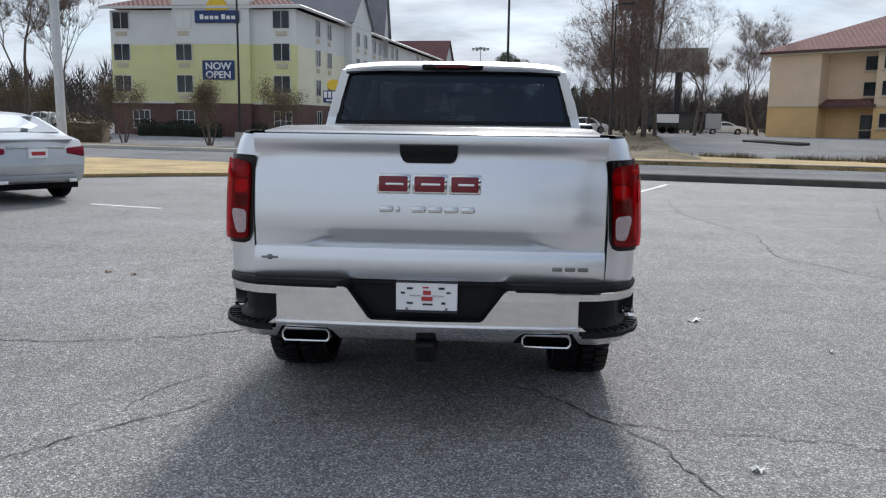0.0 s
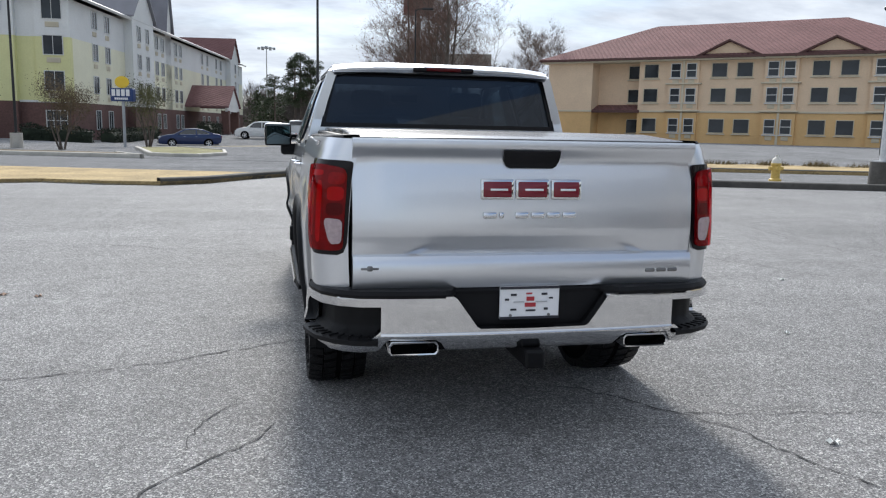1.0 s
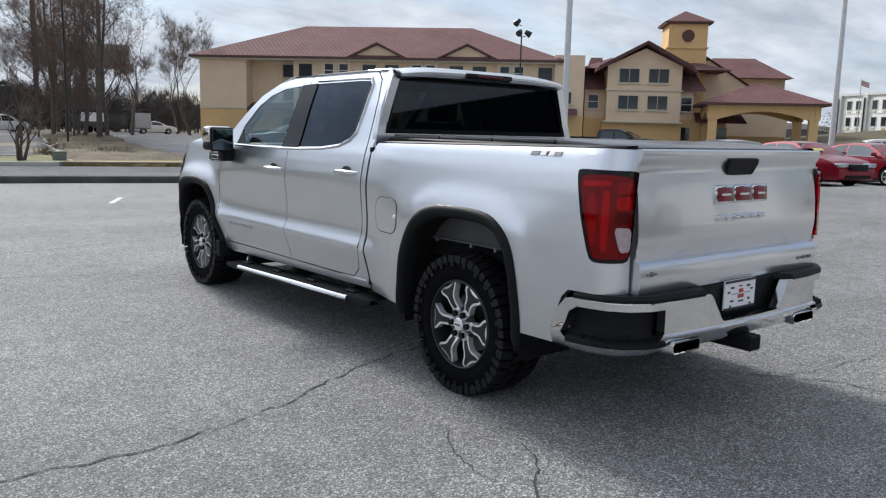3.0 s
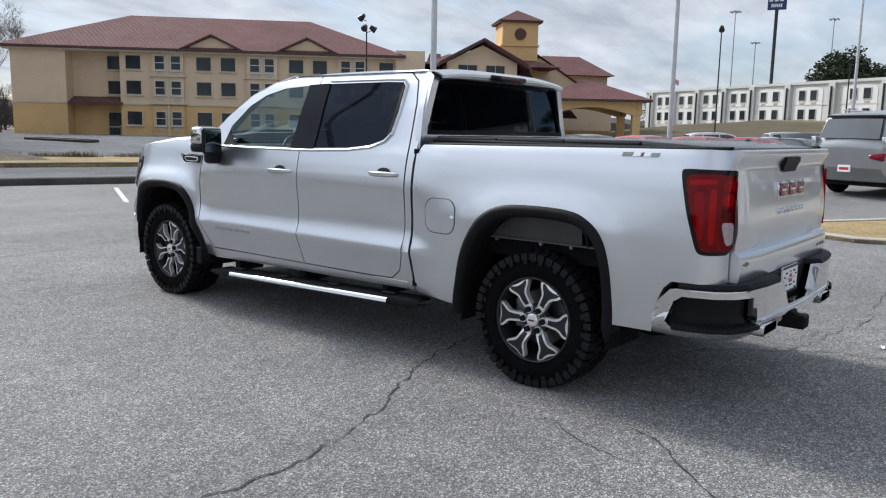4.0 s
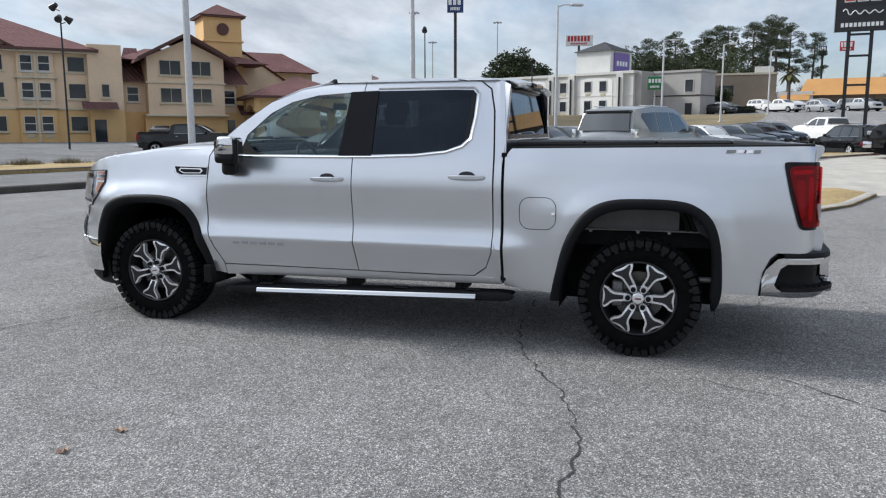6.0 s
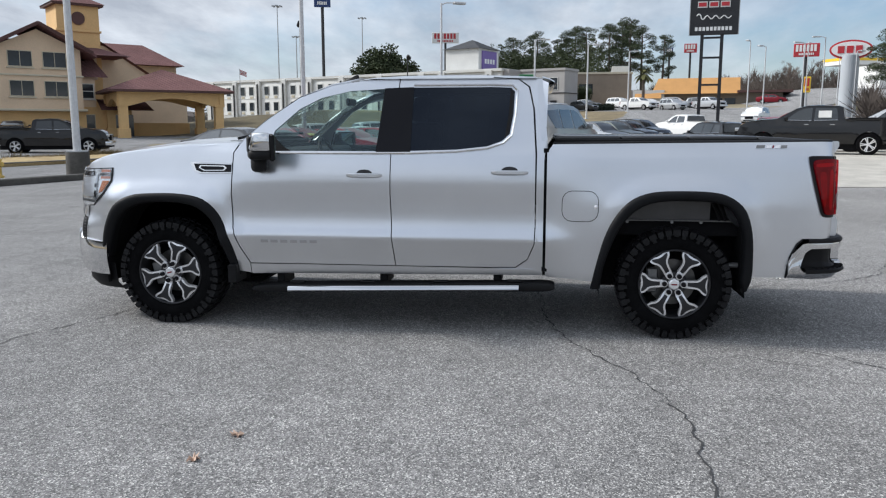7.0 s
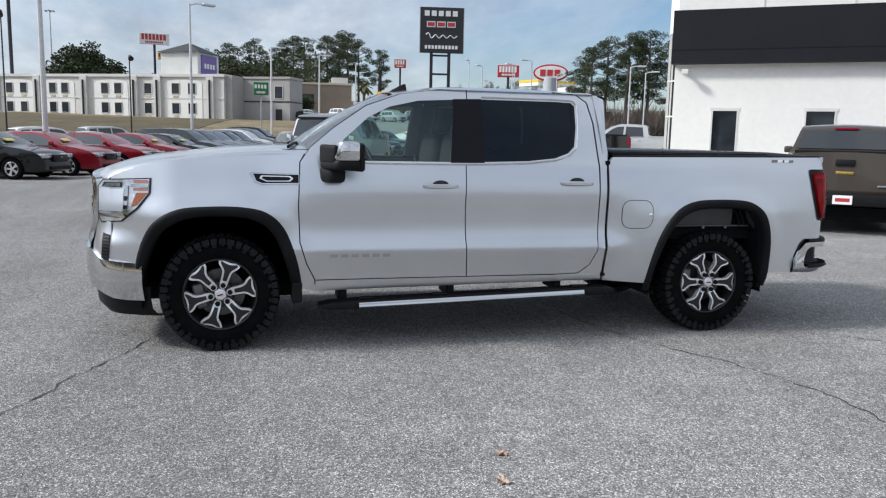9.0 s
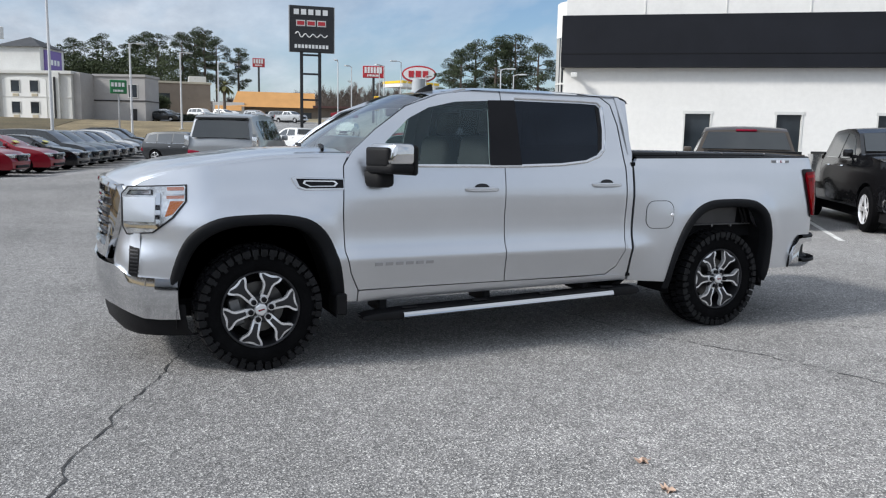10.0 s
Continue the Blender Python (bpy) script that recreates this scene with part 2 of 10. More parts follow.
def glass_material(name, tint, face=0.055, shine=(0.95, 0.97, 1.0)):
    """Tinted window glass: a clear part coloured by the tint under a glossy face."""
    m = bpy.data.materials.new(name)
    m.use_nodes = True
    nt = m.node_tree
    nt.nodes.clear()
    out = nt.nodes.new("ShaderNodeOutputMaterial")
    clear = nt.nodes.new("ShaderNodeBsdfTransparent")
    clear.inputs["Color"].default_value = (*tint, 1)
    gloss = nt.nodes.new("ShaderNodeBsdfGlossy")
    gloss.inputs["Roughness"].default_value = 0.02
    gloss.inputs["Color"].default_value = (*shine, 1)
    # Schlick's curve from the facing angle
    lw = nt.nodes.new("ShaderNodeLayerWeight")
    lw.inputs["Blend"].default_value = 0.5
    pw = nt.nodes.new("ShaderNodeMath")
    pw.operation = "POWER"
    pw.inputs[1].default_value = 5.0
    nt.links.new(lw.outputs["Facing"], pw.inputs[0])
    fr = nt.nodes.new("ShaderNodeMapRange")
    fr.inputs["To Min"].default_value, fr.inputs["To Max"].default_value = face, 1.0
    nt.links.new(pw.outputs[0], fr.inputs["Value"])
    mix = nt.nodes.new("ShaderNodeMixShader")
    nt.links.new(fr.outputs[0], mix.inputs["Fac"])
    nt.links.new(clear.outputs[0], mix.inputs[1])
    nt.links.new(gloss.outputs[0], mix.inputs[2])
    nt.links.new(mix.outputs[0], out.inputs["Surface"])
    return m


# blue in the shine colour stands in for the reflection of a bluer sky
FRONTGLASS = glass_material("light_tinted_glass", (0.72, 0.86, 0.82), 0.06, (0.74, 0.92, 1.0))
DARKGLASS = glass_material("privacy_glass", (0.035, 0.045, 0.06), 0.036, (0.68, 0.80, 1.0))
WINDSCREEN = glass_material("windscreen_glass", (0.74, 0.81, 0.78), 0.22)
LENS = glass_material("clear_lens", (0.93, 0.94, 0.95), 0.03)
CARGLASS = M("dark_car_glass", (0.018, 0.022, 0.024), 0.04, var=0.1, scale=3, spec=0.8, coat=0.6)
REDLENS = M("red_lamp_lens", (0.21, 0.004, 0.022), 0.12, var=0.25, scale=18, spec=0.3)
REDPIPE = M("red_light_guide", (0.50, 0.02, 0.045), 0.2, var=0.1, scale=30, spec=0.3)
DARKREDLENS = M("dark_red_lens", (0.09, 0.003, 0.006), 0.1, var=0.1, scale=20, spec=0.3)
REDGLOW = M("pale_red_chamber", (0.33, 0.01, 0.028), 0.3, var=0.25, scale=40, spec=0.3)
REDCOVER = glass_material("red_outer_lens", (0.84, 0.03, 0.10), 0.03, (0.62, 0.60, 0.62))
SMOKED = M("smoked_lens", (0.006, 0.004, 0.005), 0.1, spec=0.3, var=0.1)
REVERSE = M("frosted_reverse_lens", (0.42, 0.33, 0.34), 0.15, spec=0.4, var=0.15, scale=60)


# ---- shape helpers ----
def part(name, bm, material, parent=None, label="", angle=35, m=None):
    """Links a bmesh as one mesh object, under a thing or a part where a parent is given."""
    me = bpy.data.meshes.new(name)
    bmesh.ops.recalc_face_normals(bm, faces=bm.faces[:])
    bm.to_mesh(me)
    bm.free()
    if angle:
        me.shade_smooth()
        me.set_sharp_from_angle(angle=radians(angle))
    me.materials.append(material)
    ob = new(name, me)
    if parent is not None:
        ob.parent = parent
    if m is not None:
        ob.matrix_local = m
    if label:
        ob["label"] = label
    return ob


def thing(name, m, label, category, group="", kind=""):
    ob = new(name)
    ob.empty_display_size = 0.2
    ob.matrix_world = m
    return tagged(ob, label, category, group, kind)


def place(x, y, z=0.0, bearing=0.0):
    """A pose whose own +y points along a bearing, clockwise from the world's +y."""
    return pose(x, y, z, 0, 0, -bearing)


def box(bm, x0, x1, y0, y1, z0, z1, bevel=0.0, seg=1):
    made = bmesh.ops.create_cube(bm, size=1.0)["verts"]
    for v in made:
        v.co = Vector((x0 + (v.co.x + 0.5) * (x1 - x0), y0 + (v.co.y + 0.5) * (y1 - y0), z0 + (v.co.z + 0.5) * (z1 - z0)))
    if bevel > 0:
        edges = list({e for v in made for e in v.link_edges})
        bmesh.ops.bevel(bm, geom=edges, offset=bevel, segments=seg, affect="EDGES", profile=0.5)
    return made


def newbox(*a, **k):
    bm = bmesh.new()
    box(bm, *a, **k)
    return bm


def cyl(bm, p0, p1, r0, r1=None, n=12, caps=True):
    p0, p1 = Vector(p0), Vector(p1)
    r1 = r0 if r1 is None else r1
    d = (p1 - p0).normalized()
    a = d.orthogonal().normalized()
    b = d.cross(a)
    rings = []
    for p, r in ((p0, r0), (p1, r1)):
        rings.append([bm.verts.new(p + (a * math.cos(2 * math.pi * k / n) + b * math.sin(2 * math.pi * k / n)) * r) for k in range(n)])
    for k in range(n):
        bm.faces.new((rings[0][k], rings[0][(k + 1) % n], rings[1][(k + 1) % n], rings[1][k]))
    if caps:
        bm.faces.new(rings[0][::-1])
        bm.faces.new(rings[1])


def tube(bm, pts, r, n=8, closed=False):
    """A pipe along points; r is one radius or one for each point."""
    pts = [Vector(p) for p in pts]
    rs = r if isinstance(r, (list, tuple)) else [r] * len(pts)
    rings, ref = [], None
    for i, p in enumerate(pts):
        q0 = pts[i - 1] if i or closed else p
        q1 = pts[(i + 1) % len(pts)] if i < len(pts) - 1 or closed else p
        d = (q1 - q0).normalized()
        if ref is None:
            ref = d.orthogonal().normalized()
        ref = (ref - d * ref.dot(d))
        ref = ref.normalized() if ref.length > 1e-6 else d.orthogonal().normalized()
        b = d.cross(ref)
        rings.append([bm.verts.new(p + (ref * math.cos(2 * math.pi * k / n) + b * math.sin(2 * math.pi * k / n)) * rs[i]) for k in range(n)])
    m = len(rings)
    for i in range(m if closed else m - 1):
        a, b = rings[i], rings[(i + 1) % m]
        for k in range(n):
            bm.faces.new((a[k], a[(k + 1) % n], b[(k + 1) % n], b[k]))
    if not closed:
        bm.faces.new(rings[0][::-1])
        bm.faces.new(rings[-1])


def lathe(bm, profile, n=40, axis="x"):
    """Turns (radius, along) pairs about an axis through the origin."""
    rings = []
    for k in range(n):
        a = 2 * math.pi * k / n
        c, s = math.cos(a), math.sin(a)
        rings.append([bm.verts.new((h, r * c, r * s) if axis == "x" else (r * c, r * s, h)) for r, h in profile])
    for k in range(n):
        a, b = rings[k], rings[(k + 1) % n]
        for i in range(len(profile) - 1):
            bm.faces.new((a[i], a[i + 1], b[i + 1], b[i]))


def flat(outline, holes=(), us=(), vs=()):
    """A flat polygon in the xy plane, with holes, cut along lines x = us and y = vs."""
    bm = bmesh.new()
    edges = []
    for loop in (outline, *holes):
        ring = [bm.verts.new((p[0], p[1], 0)) for p in loop]
        edges += [bm.edges.new((ring[i], ring[(i + 1) % len(ring)])) for i in range(len(ring))]
    bmesh.ops.triangle_fill(bm, use_beauty=True, edges=edges, normal=(0, 0, 1))
    for axis, cuts in ((Vector((1, 0, 0)), us), (Vector((0, 1, 0)), vs)):
        for c in cuts:
            bmesh.ops.bisect_plane(bm, geom=bm.verts[:] + bm.edges[:] + bm.faces[:], plane_co=axis * c, plane_no=axis, dist=1e-5)
    return bm


def steps(a, b, d):
    n = max(1, int(round((b - a) / d)))
    return [a + (b - a) * k / n for k in range(1, n)]


def plate(outline, fmap, holes=(), du=0.1, dv=0.1, depth=None):
    """A curved plate: a flat outline, cut fine, laid on a surface by fmap(u, v, inset), with a turned-in edge."""
    us, vs = [p[0] for p in outline], [p[1] for p in outline]
    bm = flat(outline, holes, steps(min(us), max(us), du), steps(min(vs), max(vs), dv))
    if depth:
        rim = [e for e in bm.edges if len(e.link_faces) == 1]
        made = bmesh.ops.extrude_edge_only(bm, edges=rim)["geom"]
        inner = {v for v in made if isinstance(v, bmesh.types.BMVert)}
    else:
        inner = set()
    for v in bm.verts:
        v.co = Vector(fmap(v.co.x, v.co.y, depth if v in inner else 0.0))
    return bm


def softened(pts, n=2, keep=0.25):
    """An outline with its corners cut round."""
    for _ in range(n):
        out = []
        for a, b in zip(pts, pts[1:] + pts[:1]):
            out += [(a[0] + (b[0] - a[0]) * keep, a[1] + (b[1] - a[1]) * keep), (b[0] + (a[0] - b[0]) * keep, b[1] + (a[1] - b[1]) * keep)]
        pts = out
    return pts


def mirrored(bm):
    """The same mesh with x turned over."""
    for v in bm.verts:
        v.co.x = -v.co.x
    return bm


def table(points):
    """A smooth line through (at, value) points."""
    xs, ys = [p[0] for p in points], [p[1] for p in points]
    return lambda t: float(np.interp(t, xs, ys))


def ease(a, b, t):
    t = min(1.0, max(0.0, (t - a) / (b - a)))
    return t * t * (3 - 2 * t)


def grid(bm, rows):
    """Quads over rows of points."""
    vs = [[bm.verts.new(p) for p in row] for row in rows]
    for a, b in zip(vs, vs[1:]):
        for i in range(len(a) - 1):
            bm.faces.new((a[i], a[i + 1], b[i + 1], b[i]))
    return vs


# ---- the ground ----
lot_edge = table([(18.0, 14.6), (24.0, 11.9), (29.7, 9.8), (36.7, 8.6), (47.0, 6.7), (56, 5.0)])


def upper_lot(x, y):
    """The dealer's lot climbs a little towards the showroom and the off-roader."""
    edge = lot_edge(x)
    return 0.42 * ease(9, 22, x) * ease(41, 31, x) * ease(edge - 1.0, edge - 4.5, y)


def rise(x, y):
    """The land's height: level round the car park, rising to the east and a little to the north."""
    return wide_rise(x, y) + (upper_lot(x, y) if 8 < x < 65 and y < 15 else 0.0)


def wide_rise(x, y):
    east = 3.4 * ease(42, 100, x) + 2.6 * ease(100, 165, x)
    keep = 1 - math.exp(-(((x - 62) / 24) ** 2 + ((y - 58) / 30) ** 2))
    far = ease(75, 40, y)
    north = 0.45 * ease(42, 62, y + 0.29 * x) * ease(2, 11, x)
    dip = 0.55 * math.exp(-((x + 8) / 9) ** 2 - ((y - 67) / 13) ** 2)
    south = 2.8 * ease(-25, -47, y) * ease(95, 140, x)
    return max(east * keep * far, north) + south - dip + 0.6 * ease(110, 200, y) * (1 - ease(60, 100, x))


def sheet(name, outline, material, lift, d, label, bevel=0.0):
    """A piece of paving or grass that follows the land, with a real edge."""
    us, vs = [p[0] for p in outline], [p[1] for p in outline]
    bm = flat(outline, (), steps(min(us), max(us), d), steps(min(vs), max(vs), d))
    rim = [e for e in bm.edges if len(e.link_faces) == 1]
    low = {v for v in bmesh.ops.extrude_edge_only(bm, edges=rim)["geom"] if isinstance(v, bmesh.types.BMVert)}
    for v in bm.verts:
        v.co.z = rise(v.co.x, v.co.y) + (-0.15 if v in low else lift)
    return tagged(part(name, bm, material, angle=30), label, "ground", kind="structure")


def ground_sheet():
    bm = bmesh.new()
    xs = [-900, -500, -300, -180, -120] + list(range(-90, 191, 10)) + [220, 280, 400, 600, 900]
    ys = [-900, -500, -300, -180, -120] + list(range(-90, 191, 10)) + [220, 280, 400, 600, 900]
    grid(bm, [[(x, y, wide_rise(x, y) - (0.35 if -60 < x < 60 and -60 < y < 15 else 0.05)) for x in xs] for y in ys])
    tagged(part("ground", bm, GROUND, angle=60), "brownish winter ground reaching to the horizon", "ground", kind="structure")


def south_kerb(x):
    return 22.4 - 0.29 * x


def north_kerb(x):
    return 30.9 - 0.29 * x


ground_sheet()
ISLAND = [(-40, 19), (-16, 17.2), (-10, 18.2), (-8.2, 19.2), (-6.6, 19.7), (-5.2, 19.1), (-3.9, 18.9), (-2.9, 19.6), (-1.9, 21.2), (-0.9, 22.45)]
sheet("lot", [(-60, -60), (24, -60), (60, -30), (60, 5), (36, 11.7), (12, 18.7), (-0.9, 22.5), *ISLAND[-2::-1], (-60, 19)], ASPHALT, 0.0, 3,
      "worn grey asphalt car park with long cracks")
sheet("street", [(-90, south_kerb(-90) - 1), (-0.9, south_kerb(-0.9) - 0.02), (60, south_kerb(60)), (60, north_kerb(60)), (-90, north_kerb(-90))], STREET, 0.004, 12,
      "pale worn street beside the car park")
sheet("verge", [*ISLAND, (-40, south_kerb(-40))], DRYGRASS, 0.09, 1.5, "tan dormant grass strip with a kerb")
sheet("hotel_verge", [(2.5, north_kerb(2.5)), (60, north_kerb(60)), (60, north_kerb(60) + 6), (16, 31.6), (9.0, 35.8), (8.6, 33), (3.4, 33)], DRYGRASS, 0.12, 3,
      "tan grass strip between the street and the hotel car park")
sheet("hotel_lot", [(9.0, 35.8), (16, 31.6), (60, 20.5), (66, 34), (72, 60), (40, 110), (17, 110), (11.5, 60)], STREET, 0.02, 8, "pale asphalt car park of the tan hotel")
sheet("inn_lot", [(-90, north_kerb(-90)), (1.2, north_kerb(1.2)), (2.9, 31.6), (3.6, 38), (7.2, 52), (11.6, 78), (14, 110), (-6, 150), (-90, 110)], STREET, 0.012, 8, "pale asphalt car park of the yellow inn")
sheet("inn_verge", [(-40, north_kerb(-40) + 0.2), (-7, north_kerb(-7) + 0.2), (-6.4, 32.6), (-7.8, 35.4), (-40, 47)], MULCH, 0.13, 2, "mulched tree strip with a pale kerb")
sheet("inn_island", [(-6.4, 35.0), (-5.4, 34.1), (-4.4, 34.1), (-3.5, 36.4), (-3.8, 40.5), (-6.5, 46), (-8.4, 44)], GREENGRASS, 0.12, 2, "thin winter grass island in the inn's car park")
sheet("corner_verge", [(-0.4, north_kerb(-0.4) + 0.3), (2.6, north_kerb(2.6) + 0.1), (3.2, 31.5), (3.6, 37.6), (1.8, 36.1), (0.6, 35.4), (-0.4, 34.5)], GREENGRASS, 0.12, 1.5, "thin green grass corner with a small pruned tree")
sheet("lot_island", [(7.3, 4.6), (7.7, 3.4), (8.6, 2.3), (10.2, 1.2), (12.4, 0.3), (13.4, 0.9), (12.5, 3.0), (11.6, 4.2), (9, 6.0), (7.7, 5.6)], DRYGRASS, 0.06, 1.0,
      "tan grass island with a concrete kerb")
sheet("island_path", [(11.9, 4.0), (12.6, 3.0), (13.5, 0.8), (12.4, 0.2), (12.6, -3.5), (14, -8), (24, -16), (42, -20), (42, -8), (31, -4.2), (26, -1.2), (20, 0.8), (15.5, 2.0), (13.0, 3.9)], CONCRETE, 0.02, 1.0, "pale concrete drive between the grass islands")
sheet("far_island", [(17, 2.3), (18.2, 3.0), (20.5, 3.2), (24, 3.0), (29, 1.0), (33.5, -3), (31.5, -3.7), (26, -0.7), (20, 1.3)], DRYGRASS, 0.07, 0.8, "tan grass island among the parked cars")
sheet("east_bank", [(40, 14), (60, 6), (60, -60), (75, -70), (150, -70), (150, 30), (95, 60), (95, 12), (60, 18)], BANK, 0.0, 6, "brown winter bank in front of the long white hotel")
sheet("hotel_bank", [(58, 16), (60, 20.5), (66, 34), (72, 60), (110, 80), (140, 66), (95, 10)], OLIVEBANK, 0.03, 4, "brown winter grass bank below the long white hotel")
sheet("hill_street", [(46, 8.4), (58, 4.2), (80, -3), (100, -6), (122, 4), (136, 3), (136, -22), (122, -30), (112, -40), (104, -60), (90, -60), (88, -44), (78, -30), (62, -20), (58, -6)], STREET, 0.06, 4,
      "pale street and car lots climbing the eastern hillside")
sheet("grass_bank", [(92, -30.5), (112, -38), (125, -51), (122, -64), (86, -50)], GREENGRASS, 0.12, 4, "olive grass bank beside the climbing street")
sheet("far_lot", [(116, -33), (128, -29), (168, -29), (168, -66), (130, -62), (121, -46)], STREET, 0.08, 6, "pale asphalt beside the hillside restaurant")


def kerb_line(name, pts, width, height, label, mat=None, lift=0.0):
    """A kerb: a bevelled strip with a real face along a line in plan."""
    bm = bmesh.new()
    rows = []
    for i, p in enumerate(pts):
        a, b = Vector(pts[max(0, i - 1)]), Vector(pts[min(len(pts) - 1, i + 1)])
        d = (b - a).normalized()
        n = Vector((-d.y, d.x))
        g = rise(*p) + lift
        q = Vector(p)
        prof = [(0, -0.12), (0.0, height - 0.025), (0.03, height), (width, height), (width, -0.12)]
        rows.append([(q.x + n.x * w, q.y + n.y * w, g + h) for w, h in prof])
    grid(bm, rows)
    return tagged(part(name, bm, mat or KERB, angle=40), label, "kerb", kind="structure")


def dense(pts, d):
    out = []
    for a, b in zip(pts, pts[1:]):
        n = max(1, int(math.dist(a, b) / d))
        out += [(a[0] + (b[0] - a[0]) * k / n, a[1] + (b[1] - a[1]) * k / n) for k in range(n)]
    return out + [pts[-1]]


kerb_line("kerb", dense(ISLAND[:7], 1.0), 0.12, 0.05, "low weathered edge of the grass strip", CONCRETE)
kerb_line("kerb", dense([*ISLAND[6:], (1.2, south_kerb(1.2) - 0.1), (60, south_kerb(60) - 0.1)], 1.0), 0.16, 0.17, "weathered concrete kerb along the car park, its shaded face coloured dark")
kerb_line("kerb", dense([(60, north_kerb(60)), (2.5, north_kerb(2.5))][::-1], 2.0), 0.16, 0.16, "weathered concrete kerb on the street's far side")
kerb_line("kerb", dense([(-60, north_kerb(-60)), (-7, north_kerb(-7)), (-6.3, 32.5), (-7.8, 35.5)], 2.0), 0.16, 0.17, "pale concrete kerb round the tree strip", CONCRETE)
kerb_line("kerb", dense([(3.4, 37.6), (1.8, 36.2), (0.5, 35.5), (-0.6, 34.4), (-0.6, north_kerb(-0.6) + 0.6), (0.2, north_kerb(0.2)), (2.6, north_kerb(2.6))], 1.0), 0.16, 0.16, "pale concrete kerb round the grass corner", CONCRETE)
kerb_line("kerb", dense([(-8.5, 44), (-6.5, 35.0), (-5.4, 34.0), (-4.4, 34.0), (-3.4, 36.4), (-3.7, 40.5), (-6.5, 46.1)], 1.0), 0.16, 0.16, "pale concrete kerb round the inn's grass island", CONCRETE)
kerb_line("kerb", dense([(11.6, 4.2), (9, 6.0), (7.7, 5.6), (7.3, 4.6), (7.7, 3.4), (8.6, 2.3), (10.2, 1.2), (12.4, 0.3)], 0.6), 0.2, 0.075, "pale concrete kerb round the grass island", CONCRETE)
kerb_line("kerb", dense([(33.5, -3), (31.5, -3.7), (26, -0.7), (20, 1.3), (17, 2.3), (18.2, 3.0), (20.5, 3.2), (24, 3.0), (29, 1.0)][::-1], 0.6), 0.18, 0.085, "pale concrete kerb round the grass island", CONCRETE)


sheet("drive_island", [(16.6, 53.4), (17.6, 53.7), (19.6, 49.9), (18.7, 49.3)], MULCH, 0.11, 1.0, "small mulched island in the tan hotel's drive")
kerb_line("kerb", dense([(16.6, 53.4), (18.7, 49.3), (19.6, 49.9), (17.6, 53.7), (16.6, 53.4)], 0.8), 0.16, 0.17, "weathered kerb round the drive's island in the dark kerb colour")


def leafy_bank():
    """The leaf-strewn bank under the trees, between the inn's car park and the hotel's drive."""
    outline = [(3.0, 31.3), (8.5, 31.2), (9.4, 40), (12.2, 59), (18.3, 93), (13, 93), (11, 77), (6.5, 50)]
    us, vs = [p[0] for p in outline], [p[1] for p in outline]
    bm = flat(outline, (), steps(min(us), max(us), 0.9), steps(min(vs), max(vs), 1.5))
    rim = {v for e in bm.edges if len(e.link_faces) == 1 for v in e.verts}
    for v in bm.verts:
        x, y = v.co.x, v.co.y
        v.co.z = rise(x, y) + (0.06 if v in rim else 0.28 + 0.14 * noise.noise((x * 0.5, y * 0.5, 1.0)))
    tagged(part("bank", bm, MULCH, angle=60), "low leaf-strewn bank under the corner trees", "bank", kind="structure")


leafy_bank()


def crack(pts, width, seed):
    """One jagged crack as a thin ribbon of uneven width."""
    rng = random.Random(seed)
    fine = dense(pts, 0.05)
    bm = bmesh.new()
    rows = []
    dx = dy = 0.0
    for i, p in enumerate(fine):
        dx, dy = dx * 0.75 + rng.uniform(-0.022, 0.022), dy * 0.75 + rng.uniform(-0.022, 0.022)
        a, b = Vector(fine[max(0, i - 1)]), Vector(fine[min(len(fine) - 1, i + 1)])
        d = (b - a).normalized()
        w = width * 0.46 * rng.uniform(0.25, 1.5) * (0.25 if i in (0, len(fine) - 1) else 1)
        c = Vector(p) + Vector((dx, dy))
        rows.append([(c.x - d.y * w, c.y + d.x * w, 0.0045), (c.x + d.y * w, c.y - d.x * w, 0.0045)])
    grid(bm, rows)
    return tagged(part("crack", bm, CRACK, angle=0), "dark jagged crack in the asphalt", "crack", kind="structure")


crack([(-4.6, 4.85), (-3.64, 4.71), (-3.14, 4.68), (-2.6, 4.74), (-2.04, 4.88), (-1.75, 5.06), (-1.39, 5.24), (-0.75, 5.4), (0.4, 5.5)], 0.012, 1)
crack([(-3.4, 2.2), (-1.99, 2.92), (-1.82, 3.24), (-1.5, 3.6), (-1.36, 3.82)], 0.010, 2)
crack([(-1.75, 3.5), (-1.72, 3.75), (-1.6, 4.05), (-1.55, 4.2)], 0.006, 3)
crack([(0.2, 4.15), (0.33, 4.08), (0.62, 3.65), (0.88, 3.34), (0.98, 2.88), (1.6, 2.0), (3.2, 1.2)], 0.012, 4)
crack([(0.7, 3.6), (2.0, 3.4), (3.6, 3.5), (6.5, 3.1)], 0.008, 5)
crack([(-3.6, 9.9), (-2.62, 9.46), (-1.77, 9.17), (-1.55, 9.1), (-0.7, 8.72), (-0.22, 8.56), (1.0, 8.3)], 0.011, 6)
crack([(-2.6, 10.9), (0.5, 11.6), (3.5, 11.4), (8, 12.2)], 0.012, 7)
crack([(3.5, 15.8), (3.2, 13), (3.6, 10.5), (3.3, 8.8), (4.2, 7.0)], 0.012, 8)
crack([(-3.2, 11.5), (-2.2, 12.3), (-0.6, 12.2), (0.4, 12.9)], 0.010, 9)
crack([(-9, 8.8), (-6.5, 9.4), (-4.4, 9.2), (-2.9, 9.8)], 0.010, 10)
